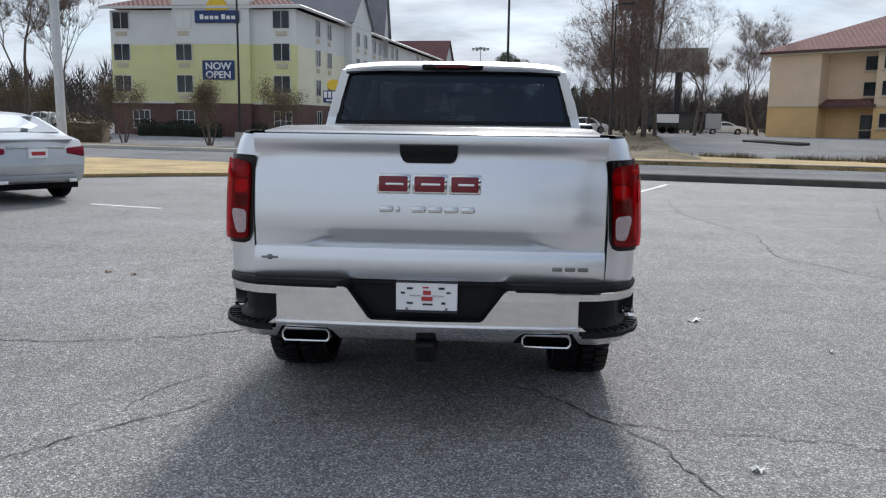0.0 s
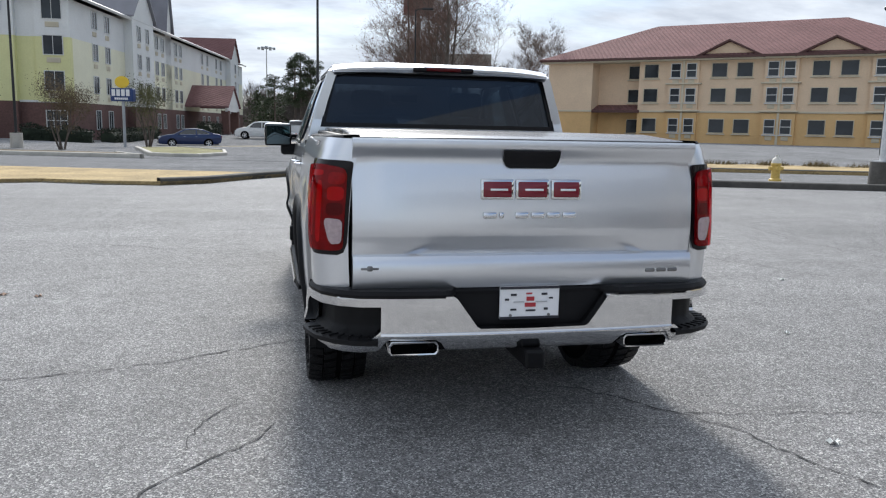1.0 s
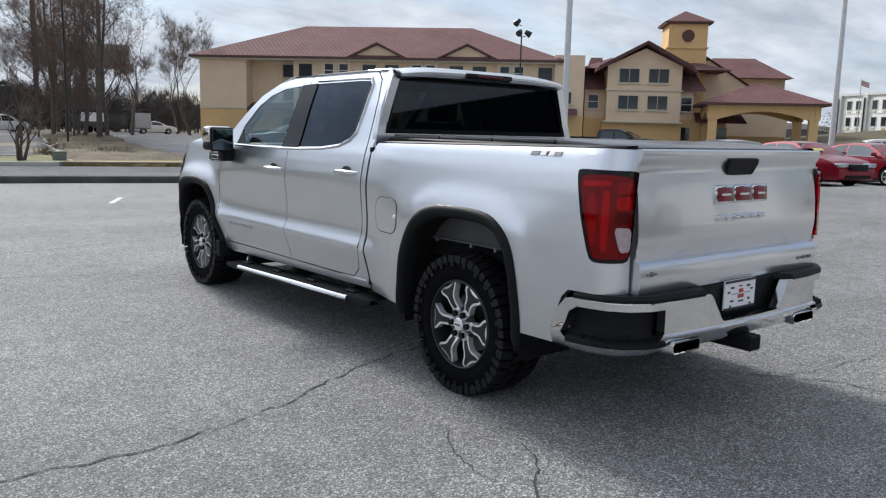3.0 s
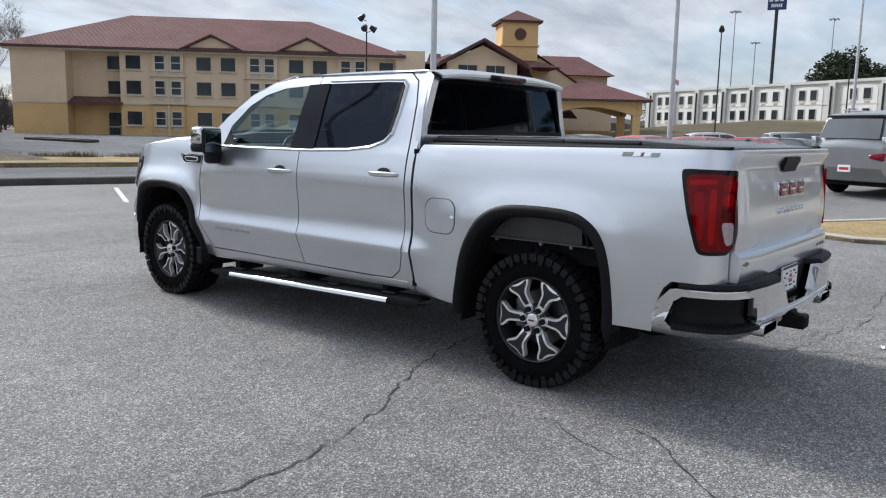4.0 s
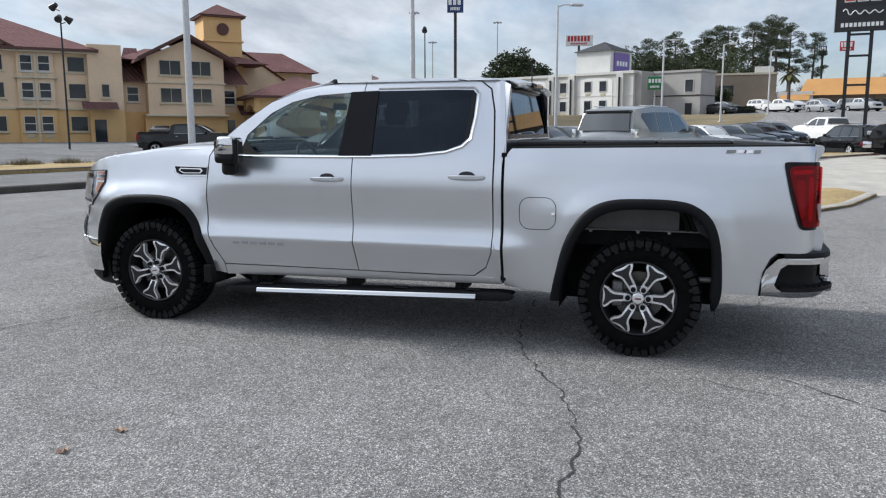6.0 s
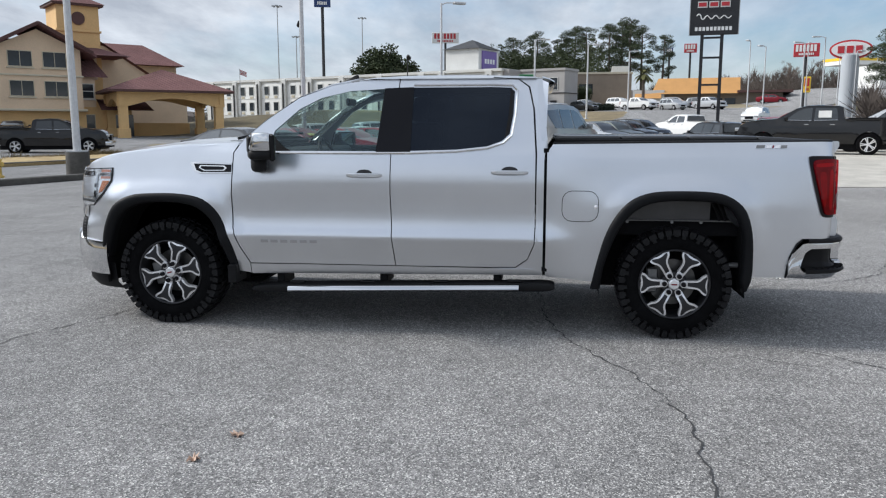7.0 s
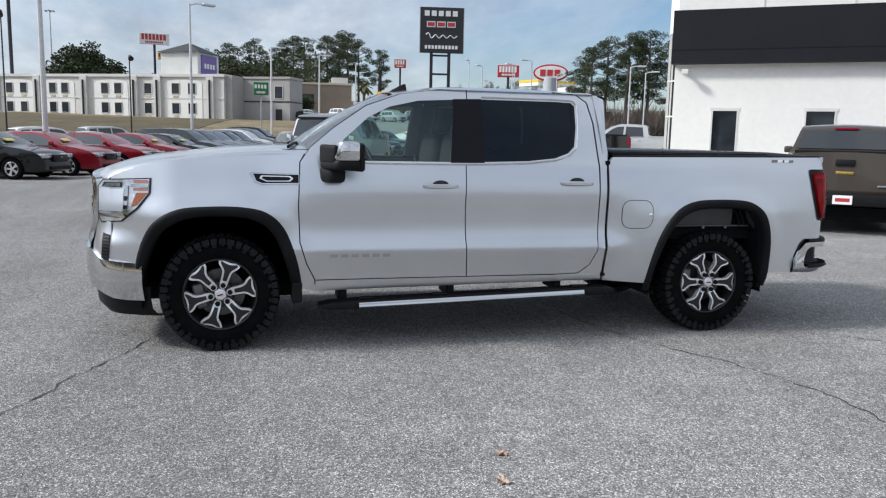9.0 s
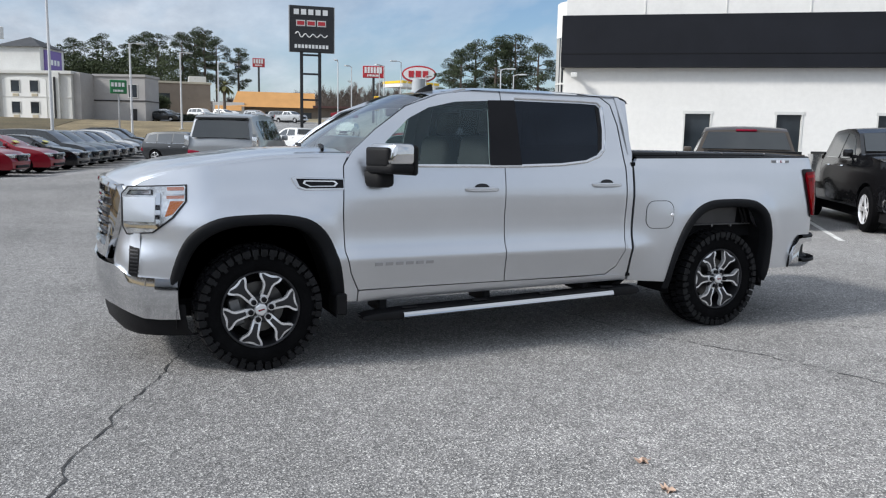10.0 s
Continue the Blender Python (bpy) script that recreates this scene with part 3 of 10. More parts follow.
crack([(7.5, 15.5), (6.2, 12.6), (5.6, 9.4), (6.1, 6.2)], 0.012, 11)


def stripe(a, b, w):
    a, b = Vector(a), Vector(b)
    d = (b - a).normalized() * w / 2
    bm = bmesh.new()
    grid(bm, [[(a.x - d.y, a.y + d.x, 0.004), (a.x + d.y, a.y - d.x, 0.004)], [(b.x - d.y, b.y + d.x, 0.004), (b.x + d.y, b.y - d.x, 0.004)]])
    return tagged(part("parking_line", bm, LINE, angle=0), "worn white parking line on the asphalt", "line", kind="structure")


stripe((-6.7, 12.72), (-5.3, 12.28), 0.1)
stripe((0.3, 16.4), (0.8, 17.5), 0.1)
stripe((2.8, 16.2), (4.4, 19.6), 0.1)
stripe((2.83, -1.82), (5.6, -4.2), 0.1)
stripe((5.1, 0.2), (7.4, -1.6), 0.1)
stripe((0.2, -4.6), (2.9, -7.0), 0.1)


# ---- the silver pickup ----
TRUCK = thing("pickup_truck", pose(-0.226, 4.53, 0), "silver crew-cab pickup with chrome bumpers and black covered bed", "pickup truck")
HUB_Z, WHEELBASE = 0.391, 3.745

skin_base = table([(0.30, 0.85), (0.36, 0.875), (0.42, 0.898), (0.47, 0.912), (0.52, 0.924), (0.60, 0.948), (0.68, 0.976), (0.694, 0.978), (0.706, 0.976), (0.725, 0.968), (0.75, 0.957), (0.78, 0.949), (0.82, 0.944), (0.87, 0.942), (0.94, 0.946),
                   (1.02, 0.955), (1.09, 0.9605), (1.15, 0.957), (1.22, 0.946), (1.30, 0.928), (1.36, 0.905), (1.42, 0.885), (1.60, 0.828), (1.77, 0.765), (1.83, 0.735), (1.87, 0.70)])
skin_nose = table([(0.30, 0.87), (0.42, 0.915), (0.52, 0.938), (0.60, 0.946), (0.70, 0.950), (0.80, 0.952), (0.92, 0.955), (1.0, 0.959), (1.08, 0.960), (1.15, 0.957), (1.22, 0.946), (1.30, 0.928), (1.36, 0.905), (1.42, 0.885)])
skin_bed = table([(0.30, 0.90), (0.42, 0.935), (0.50, 0.945), (0.66, 0.955), (0.80, 0.962), (0.95, 0.965), (1.10, 0.962), (1.20, 0.957), (1.28, 0.945), (1.36, 0.918), (1.40, 0.895)])


ARCH_EDGES = ([(0.555, 0.50), (0.50, 0.72), (0.43, 0.87), (0.33, 0.985), (0.19, 1.043), (0.0, 1.056), (-0.21, 1.05), (-0.335, 1.018), (-0.44, 0.93), (-0.495, 0.77), (-0.515, 0.55)],
              [(4.30, 0.545), (4.255, 0.74), (4.165, 0.895), (4.01, 0.982), (3.80, 1.003), (3.59, 0.998), (3.43, 0.96), (3.32, 0.86), (3.25, 0.70), (3.205, 0.52)])


def arch_gap(y, z):
    """How far a place on the side lies from the nearest wheel arch."""
    best = 9.0
    for pts in ARCH_EDGES:
        for (a, b), (c, d) in zip(pts, pts[1:]):
            t = min(1.0, max(0.0, ((y - a) * (c - a) + (z - b) * (d - b)) / ((c - a) ** 2 + (d - b) ** 2)))
            best = min(best, math.hypot(y - a - t * (c - a), z - b - t * (d - b)))
    return best


CORNER = [(0.0, -0.83), (0.003, -0.90), (0.013, -0.955), (0.036, -1.0), (0.075, -1.032), (0.115, -1.046), (0.160, -1.052)]
CORNER_RUN = [0.0]
for _a, _b in zip(CORNER, CORNER[1:]):
    CORNER_RUN.append(CORNER_RUN[-1] + math.dist(_a, _b))
GATE_EDGE = -0.83 - CORNER_RUN[-1]


def skin(y, z):
    """Half the truck's width at a place along it and a height."""
    y = max(y, -0.83)
    bed = ease(1.0, 0.6, y)
    x = skin_base(z) * (1 - bed) + skin_bed(z) * bed
    if y > 3.15:
        x += (skin_nose(z) - x) * ease(3.15, 3.42, y)
    for yc in (0.0, WHEELBASE):
        x += 0.045 * math.exp(-((y - yc) / 0.62) ** 2) * ease(1.22, 0.92, z)
    x -= 0.03 * ease(3.1, 3.5, y) * ease(0.9, 1.15, z)
    if y > 4.0:
        x -= (0.20 - 0.06 * ease(0.88, 0.70, z)) * ((y - 4.0) / 0.5) ** 2
    if y < 1.0 or y > 3.0:
        x += 0.010 * ease(0.13, 0.03, arch_gap(y, z)) * ease(0.5, 0.75, z) * ease(4.40, 4.15, y)
    return x


def on_side(offset=0.0):
    """Lays (along, height) on the side; past the rear corner the run goes on across the back."""
    def lay(y, z, inset):
        off = offset - (inset or 0.0)
        x = skin(y, z)
        if y >= -0.83:
            return (-(x + off), y, z)
        run = -0.83 - y
        cut = [float(np.interp(run + d, CORNER_RUN, [p[k] for p in CORNER])) for d in (-0.012, 0.012) for k in (0, 1)]
        dx, dy = cut[2] - cut[0], cut[3] - cut[1]
        k = math.hypot(dx, dy) or 1.0
        cx, cy = (cut[0] + cut[2]) / 2, (cut[1] + cut[3]) / 2
        return (-(x - cx - dy / k * off), cy - dx / k * off, z)
    return lay


def both(name, bm, mat, label="", angle=35, parent=None):
    """A part on the left side and its mirror image on the right."""
    other = bm.copy()
    mirrored(other)
    a = part(name, bm, mat, parent or TRUCK, label, angle)
    b = part(name, other, mat, parent or TRUCK, label, angle)
    return a, b


REAR_ARCH = [(0.555, 0.40), (0.525, 0.55), (0.465, 0.74), (0.39, 0.87), (0.30, 0.955), (0.17, 1.005), (0.0, 1.018), (-0.2, 1.01), (-0.31, 0.98), (-0.40, 0.90), (-0.455, 0.75), (-0.475, 0.58), (-0.475, 0.46)]
FRONT_ARCH = [(4.262, 0.565), (4.215, 0.73), (4.13, 0.87), (3.99, 0.945), (3.80, 0.966), (3.60, 0.962), (3.46, 0.93), (3.36, 0.84), (3.295, 0.70), (3.25, 0.54), (3.222, 0.42)]


def build_body():
    depth = 0.03
    bedside = [(0.905, 0.425), *REAR_ARCH, (-0.735, 0.46), (-0.75, 0.60), (-0.79, 0.70), (-0.83, 0.735), (GATE_EDGE, 0.735), (GATE_EDGE, 1.385), (-0.95, 1.39), (0.865, 1.368), (0.905, 1.31)]
    both("bedside", plate(bedside, on_side(), du=0.03, dv=0.03, depth=depth), SILVER, angle=28)
    fender = [(3.108, 0.40), (3.108, 0.478), (3.168, 0.60), (3.213, 0.75), (3.221, 1.0), (3.208, 1.30), (3.165, 1.375), (3.4, 1.365), (3.7, 1.345), (4.0, 1.305), (4.2, 1.275), (4.33, 1.243),
              (4.44, 1.20), (4.47, 0.95), (4.50, 0.80), (4.525, 0.60), (4.40, 0.535), (4.275, 0.52), *FRONT_ARCH]
    both("fender_corner", plate([(4.25, 0.50), (4.40, 0.52), (4.53, 0.56), (4.53, 0.70), (4.40, 0.66), (4.26, 0.62)], on_side(-0.008), du=0.03, dv=0.03), SILVER)
    both("front_fender", plate(fender, on_side(), du=0.03, dv=0.03, depth=depth), SILVER, angle=28)
    fd = [(3.10, 0.480), (3.16, 0.60), (3.205, 0.75), (3.213, 1.0), (3.20, 1.30), (3.13, 1.40), (2.97, 1.535), (2.73, 1.70), (2.48, 1.79), (2.25, 1.825), (1.985, 1.838), (2.005, 1.55), (2.026, 1.30), (2.03, 1.0), (2.02, 0.7), (2.0, 0.480)]
    fw = [(2.95, 1.315), (2.90, 1.46), (2.72, 1.62), (2.56, 1.70), (2.35, 1.748), (2.085, 1.764), (2.13, 1.315)]
    rd = [(1.993, 0.480), (2.013, 0.7), (2.023, 1.0), (2.019, 1.30), (1.998, 1.55), (1.978, 1.838), (1.3, 1.838), (1.12, 1.825), (1.045, 1.77), (1.01, 1.62), (0.988, 1.30), (0.984, 0.8), (0.990, 0.66), (1.035, 0.55), (1.12, 0.488), (1.3, 0.483)]
    rw = [(1.885, 1.318), (1.878, 1.771), (1.30, 1.772), (1.17, 1.767), (1.142, 1.74), (1.148, 1.58), (1.172, 1.44), (1.225, 1.39), (1.33, 1.352), (1.55, 1.328)]
    for name, o, h in (("front_door", fd, fw), ("rear_door", rd, rw)):
        for side, s in zip(both(name, plate(o, on_side(), [h], 0.09, 0.02, depth), SILVER, angle=28), (1, -1)):
            g = plate(h, on_side(-0.006), du=0.2, dv=0.08)
            mat = FRONTGLASS if name == "front_door" else DARKGLASS
            pane = part("window_glass", g if s > 0 else mirrored(g), mat, side, "lightly tinted side glass" if name == "front_door" else "dark privacy glass")
            pane.visible_shadow = False
    corner = [(1.3, 0.43), (1.3, 0.476), (1.115, 0.481), (1.03, 0.545), (0.983, 0.66), (0.977, 0.80), (0.976, 1.30), (0.998, 1.62), (1.035, 1.775), (1.115, 1.832), (1.3, 1.846), (1.0, 1.846), (0.905, 1.80), (0.915, 1.40), (0.925, 1.25), (0.925, 0.43)]
    both("cab_corner", plate(corner, on_side(), du=0.06, dv=0.05, depth=0.06), SILVER, angle=28)
    rocker = [(3.10, 0.395), (3.10, 0.473), (0.98, 0.476), (0.98, 0.43)]
    both("rocker_panel", plate(rocker, on_side(0.004), du=0.2, dv=0.02, depth=0.05), SILVER, angle=28)
    pillar = [(2.135, 1.31), (2.09, 1.768), (1.876, 1.775), (1.882, 1.312)]
    both("b_pillar", plate(pillar, on_side(0.002), du=0.3, dv=0.08, depth=0.012), BLACKGLOSS, "gloss black pillar between the door windows")
    divider = [(1.186, 1.40), (1.158, 1.58), (1.152, 1.75), (1.175, 1.75), (1.182, 1.58), (1.21, 1.40)]
    both("window_divider", plate(divider, on_side(-0.003), du=0.3, dv=0.06, depth=0.015), BLACKPLASTIC)
    # bright strips below the glass and round the rear window
    for pts in ([(2.98, 1.303), (2.6, 1.30), (2.13, 1.30), (1.88, 1.302), (1.55, 1.314), (1.33, 1.338), (1.215, 1.376), (1.155, 1.43), (1.13, 1.58), (1.122, 1.745), (1.16, 1.785), (1.30, 1.79), (1.876, 1.79)],):
        fine = dense(pts, 0.06)
        bm = bmesh.new()
        tube(bm, [(-(skin(y, z) + 0.003), y, z) for y, z in fine], 0.009, 6)
        both("window_trim", bm, CHROME, "bright strip under the side windows")
    # roof, screen pillars and windscreen
    zmid = table([(0.86, 1.80), (0.90, 1.835), (1.0, 1.865), (1.2, 1.882), (1.6, 1.89), (2.0, 1.885), (2.3, 1.862), (2.5, 1.825)])
    bm = bmesh.new()
    rows = []
    for y in (0.86, 0.88, 0.92, 1.0, 1.15, 1.4, 1.7, 2.0, 2.2, 2.35, 2.45, 2.52):
        half = 0.745 if y < 2.2 else 0.745 - 0.06 * (y - 2.2)
        edge = min(1.836, zmid(y) - 0.012) if y < 2.2 else 1.836 - 0.16 * (y - 2.2)
        rows.append([(half * s, y, edge + (zmid(y) - edge) * (1 - abs(s) ** 3.2)) for s in [k / 8 for k in range(-8, 9)]])
    grid(bm, rows)
    part("roof", bm, SILVER, TRUCK, angle=40)
    bm = bmesh.new()
    base, head = [], []
    for k in range(-8, 9):
        s = k / 8
        base.append((0.80 * s, 3.30 - 0.22 * s * s, 1.372 - 0.012 * s * s))
        head.append((0.715 * s, 2.52 - 0.05 * s * s, 1.824 - 0.045 * s * s))
    rows = [[tuple(Vector(a).lerp(Vector(b), t) + Vector((0, 0.03, 0.02)) * math.sin(math.pi * t)) for a, b in zip(base, head)] for t in (0, 0.25, 0.5, 0.75, 1)]
    grid(bm, rows)
    ws = part("windscreen", bm, WINDSCREEN, TRUCK, "clear raked windscreen")
    ws.visible_shadow = False
    seam = [(3.20, 1.31), (3.13, 1.405), (2.97, 1.542), (2.73, 1.708), (2.48, 1.798), (2.25, 1.832)]
    inner = [(0.802, 3.09, 1.365), (0.788, 2.98, 1.45), (0.77, 2.86, 1.555), (0.75, 2.68, 1.68), (0.725, 2.50, 1.775), (0.74, 2.25, 1.835)]
    bm = bmesh.new()
    grid(bm, [[(-(skin(y, z) - 0.004), y, z), (-(skin(y, z) * 0.45 + p[0] * 0.55) , (y + p[1]) / 2 + 0.015, (z + p[2]) / 2 + 0.012), (-p[0], p[1], p[2])] for (y, z), p in zip(seam, inner)])
    both("screen_pillar", bm, SILVER, angle=50)
    bm = bmesh.new()
    grid(bm, [[(-(skin(y, z) - 0.055), y - 0.01, z - 0.012), (-(skin(y, z) * 0.45 + p[0] * 0.55) + 0.035, (y + p[1]) / 2 - 0.01, (z + p[2]) / 2 - 0.02), (-p[0] + 0.02, p[1] - 0.005, p[2] - 0.012)] for (y, z), p in zip(seam, inner)])
    both("pillar_trim", bm, SEAT, angle=50)
    # hood with a raised middle
    hz = table([(3.14, 1.372), (3.4, 1.372), (3.7, 1.352), (4.0, 1.312), (4.2, 1.283), (4.33, 1.250), (4.42, 1.215), (4.46, 1.185), (4.475, 1.14)])
    bm = bmesh.new()
    rows = []
    for y in (3.14, 3.2, 3.3, 3.5, 3.7, 3.9, 4.05, 4.2, 4.3, 4.37, 4.42, 4.445, 4.46, 4.475):
        row = []
        half = skin(min(y, 4.46), min(1.362, hz(y) - 0.014)) + 0.002
        for k in range(-14, 15):
            s = k / 14 if abs(k) < 13 else math.copysign(0.975 if abs(k) == 13 else 1.0, k)
            crown = 0.028 * (1 - s * s) + 0.014 * ease(0.72, 0.5, abs(s))
            crown *= ease(4.50, 4.2, y) * 0.9 + 0.1
            row.append((half * s, y + 0.16 * (1 - s * s) * ease(4.1, 4.46, y), hz(y) + crown - (0.016 if abs(k) == 14 else 0.0)))
        rows.append(row)
    grid(bm, rows)
    part("hood", bm, SILVER, TRUCK, angle=40)
    bm = newbox(-0.72, 0.72, 3.12, 3.32, 1.345, 1.385, 0.01)
    part("cowl", bm, BLACKPLASTIC, TRUCK)
    for x in (-0.55, 0.1):
        bm = bmesh.new()
        tube(bm, [(x - 0.1, 3.27, 1.40), (x + 0.1, 3.22, 1.425), (x + 0.5, 3.15, 1.43)], 0.012, 6)
        part("wiper", bm, BLACKPLASTIC, TRUCK)
    # back of the cab
    back = [(-0.90, 1.25), (-0.895, 1.40), (-0.845, 1.60), (-0.745, 1.83), (0.745, 1.83), (0.845, 1.60), (0.895, 1.40), (0.90, 1.25)]
    hole = [(-0.815, 1.44), (-0.735, 1.785), (0.735, 1.785), (0.815, 1.44)]
    slope = lambda z: 0.905 + 0.10 * max(0.0, z - 1.40)
    part("cab_back", plate(back, lambda x, z, i: (x, slope(z) + (i or 0), z), [hole], 0.3, 0.1, 0.04), SILVER, TRUCK)
    g = part("rear_window", plate([(-0.83, 1.42), (-0.745, 1.80), (0.745, 1.80), (0.83, 1.42)], lambda x, z, i: (x, slope(z) + 0.012, z), du=0.4, dv=0.2), DARKGLASS, TRUCK, "dark tinted rear window")
    g.visible_shadow = False
    part("rear_window_surround", plate([(-0.825, 1.43), (-0.742, 1.797), (0.742, 1.797), (0.825, 1.43)], lambda x, z, i: (x, slope(z) - 0.003 + (i or 0), z),
                                       [[(-0.79, 1.46), (-0.715, 1.772), (0.715, 1.772), (0.79, 1.46)]], 0.4, 0.2, 0.01), BLACKGLOSS, TRUCK)
    bm = bmesh.new()
    grid(bm, [[(0.735 * s, y, z - 0.03 * abs(s) ** 4) for s in [k / 8 for k in range(-8, 9)]] for y, z in ((0.95, 1.868), (0.895, 1.853), (0.862, 1.834), (0.864, 1.818), (0.91, 1.80))])
    part("roof_spoiler", bm, SILVER, TRUCK, angle=40)
    lamp = part("brake_light", newbox(-0.21, 0.21, 0.848, 0.90, 1.806, 1.842, 0.012, 2), SMOKED, TRUCK, "dark high-level brake light above the rear window")
    part("lens", newbox(-0.12, 0.12, 0.844, 0.86, 1.814, 1.834, 0.005), DARKREDLENS, lamp)
    bm = bmesh.new()
    grid(bm, [[(-0.40 - w, y, z), (-0.40 - w * 0.3, y - 0.01, z + h), (-0.40 + w * 0.3, y - 0.01, z + h), (-0.40 + w, y, z)] for y, z, h, w in ((2.52, 1.812, 0.002, 0.01), (2.49, 1.818, 0.022, 0.025), (2.44, 1.825, 0.042, 0.032), (2.40, 1.832, 0.055, 0.032), (2.385, 1.834, 0.052, 0.03), (2.375, 1.834, 0.002, 0.026))])
    part("antenna_fin", bm, BLACKPLASTIC, TRUCK)


def build_bed():
    for k in range(4):
        y0 = 0.85 - k * 0.465
        b = newbox(-0.80, 0.80, y0 - 0.455, y0, 1.395, 1.425, 0.010, 2)
        if k == 3:
            for v in b.verts:
                v.co.z -= 0.026 * ease(0.0, 1.0, (y0 - v.co.y) / 0.455) if v.co.z > 1.41 else 0.012
        part("cover_panel", b, SOFTCOVER, TRUCK, "black folding cover panel over the bed")
    for s in (-1, 1):
        bm = bmesh.new()
        rows = []
        for y in (0.86, 0.4, 0.0, -0.5, -0.80, -0.90, -0.97, -1.02):
            w = skin(y, 1.37) - 0.012 - float(np.interp(-y, [-c[1] for c in CORNER], [c[0] for c in CORNER]))
            z = 0.011 * (0.86 - y)
            rows.append([(s * w, y, 1.362 + z), (s * (w - 0.002), y, 1.374 + z), (s * (w - 0.012), y, 1.382 + z), (s * (w - 0.075), y, 1.384 + z), (s * (w - 0.075), y, 1.35 + z)])
        grid(bm, rows)
        part("bed_rail_cap", bm, BLACKPLASTIC, TRUCK)
        bm = newbox(s * 0.822 - 0.022, s * 0.822 + 0.022, -0.96, 0.85, 1.378, 1.406, 0.008)
        for v in bm.verts:
            v.co.z += 0.008 * (0.86 - v.co.y) - 0.022 * ease(-0.55, -0.95, v.co.y)
        part("cover_rail", bm, BLACKPLASTIC, TRUCK)
    part("bed_box", newbox(-0.78, 0.78, -0.98, 0.88, 0.72, 1.30), WELL, TRUCK)


def build_tailgate():
    middle = table([(0.735, 0.066), (0.752, 0.074), (0.82, 0.079), (0.845, 0.076), (0.866, 0.067), (0.8775, 0.061), (0.884, 0.033), (0.90, 0.0365), (0.93, 0.0445), (0.968, 0.055), (0.985, 0.058), (1.05, 0.055),
                    (1.15, 0.045), (1.25, 0.030), (1.295, 0.022), (1.308, 0.021), (1.35, 0.047), (1.358, 0.051), (1.384, 0.050), (1.392, 0.041)])
    sides = table([(0.735, 0.066), (0.752, 0.074), (0.82, 0.079), (0.845, 0.076), (0.866, 0.068), (0.8775, 0.061), (0.884, 0.043), (0.90, 0.045), (0.934, 0.050), (0.968, 0.056), (0.985, 0.058), (1.05, 0.055),
                   (1.15, 0.045), (1.25, 0.030), (1.295, 0.022), (1.308, 0.021), (1.35, 0.047), (1.358, 0.051), (1.384, 0.050), (1.392, 0.041)])

    def face(x, z):
        a = abs(x)
        w = ease(0.0, 0.05, a - 0.425 - 0.11 * min(1.0, max(0.0, (0.93 - z) / 0.05)))
        y = -1.04 - middle(z) * (1 - w) - sides(z) * w
        y += 0.005 * ease(0.68, 0.745, a) * ease(0.88, 0.95, z) * ease(1.31, 1.27, z)
        return y + 0.012 * (a / 0.8) ** 4
    zs = sorted({0.735, 0.75, 0.80, 0.84, 0.86} | {0.87 + 0.0075 * k for k in range(14)} | {1.0, 1.04, 1.08, 1.13, 1.18, 1.22, 1.25, 1.28, 1.30, 1.315, 1.33, 1.345, 1.36, 1.375, 1.385, 1.392})
    xs = sorted({s * v for s in (-1, 1) for v in (0, 0.1, 0.2, 0.3, 0.38, 0.42, 0.44, 0.46, 0.48, 0.50, 0.52, 0.54, 0.56, 0.6, 0.65, 0.69, 0.72, 0.75, 0.78, 0.802)})
    bm = bmesh.new()
    grid(bm, [[(x, face(x, z), z) for x in xs] for z in zs])
    rim = [e for e in bm.edges if len(e.link_faces) == 1]
    for v in bmesh.ops.extrude_edge_only(bm, edges=rim)["geom"]:
        if isinstance(v, bmesh.types.BMVert):
            v.co.y = -0.99
            v.co.z -= 0.004 if v.co.z > 1.3 else 0
    gate = part("tailgate", bm, SILVER, TRUCK, "sculpted silver tailgate", 30)
    hb = [(-0.132, 1.346), (0.132, 1.346), (0.128, 1.30), (0.118, 1.278), (0.10, 1.268), (-0.10, 1.268), (-0.118, 1.278), (-0.128, 1.30)]
    part("tailgate_handle", plate(hb, lambda x, z, i: (x, -1.094 + 0.018 * ease(1.335, 1.28, z) + (i or 0), z), du=0.1, dv=0.02, depth=0.04), BLACKPLASTIC, gate, "black tailgate handle")

    def badge(x0, x1, z0, z1, mat, d, name, label="", y=None, parent=gate, slant=0.0):
        yy = y if y is not None else face((x0 + x1) / 2, (z0 + z1) / 2)
        b = bmesh.new()
        box(b, x0, x1, yy - d, yy + 0.02, z0, z1, min(0.008, (z1 - z0) * 0.3), 2)
        for v in b.verts:
            v.co.y += (v.co.z - (z0 + z1) / 2) * slant
        return part(name, b, mat, parent, label)
    for x0, x1 in ((-0.236, -0.082), (-0.075, 0.085), (0.092, 0.238)):
        rim_ = badge(x0, x1, 1.128, 1.220, CHROME, 0.014, "badge_block", "chrome-edged red maker's badge block", slant=0.07)
        badge(x0 + 0.010, x1 - 0.010, 1.138, 1.210, BADGERED, 0.019, "red_face", parent=rim_, slant=0.07)
        badge(x0 + 0.042, x1 - 0.030, 1.168, 1.179, BRIGHT, 0.021, "bright_slot", parent=rim_, slant=0.07)
    for k in range(6):
        x0 = -0.225 + k * 0.0745
        bar = badge(x0, x0 + (0.066 if k != 1 else 0.024), 1.044, 1.074, CHROME, 0.012, "name_bar", "small bright model-name bar", slant=0.1)
        badge(x0 + 0.007, x0 + (0.059 if k != 1 else 0.017), 1.055, 1.063, SILVER, 0.014, "bar_face", parent=bar, slant=0.1)
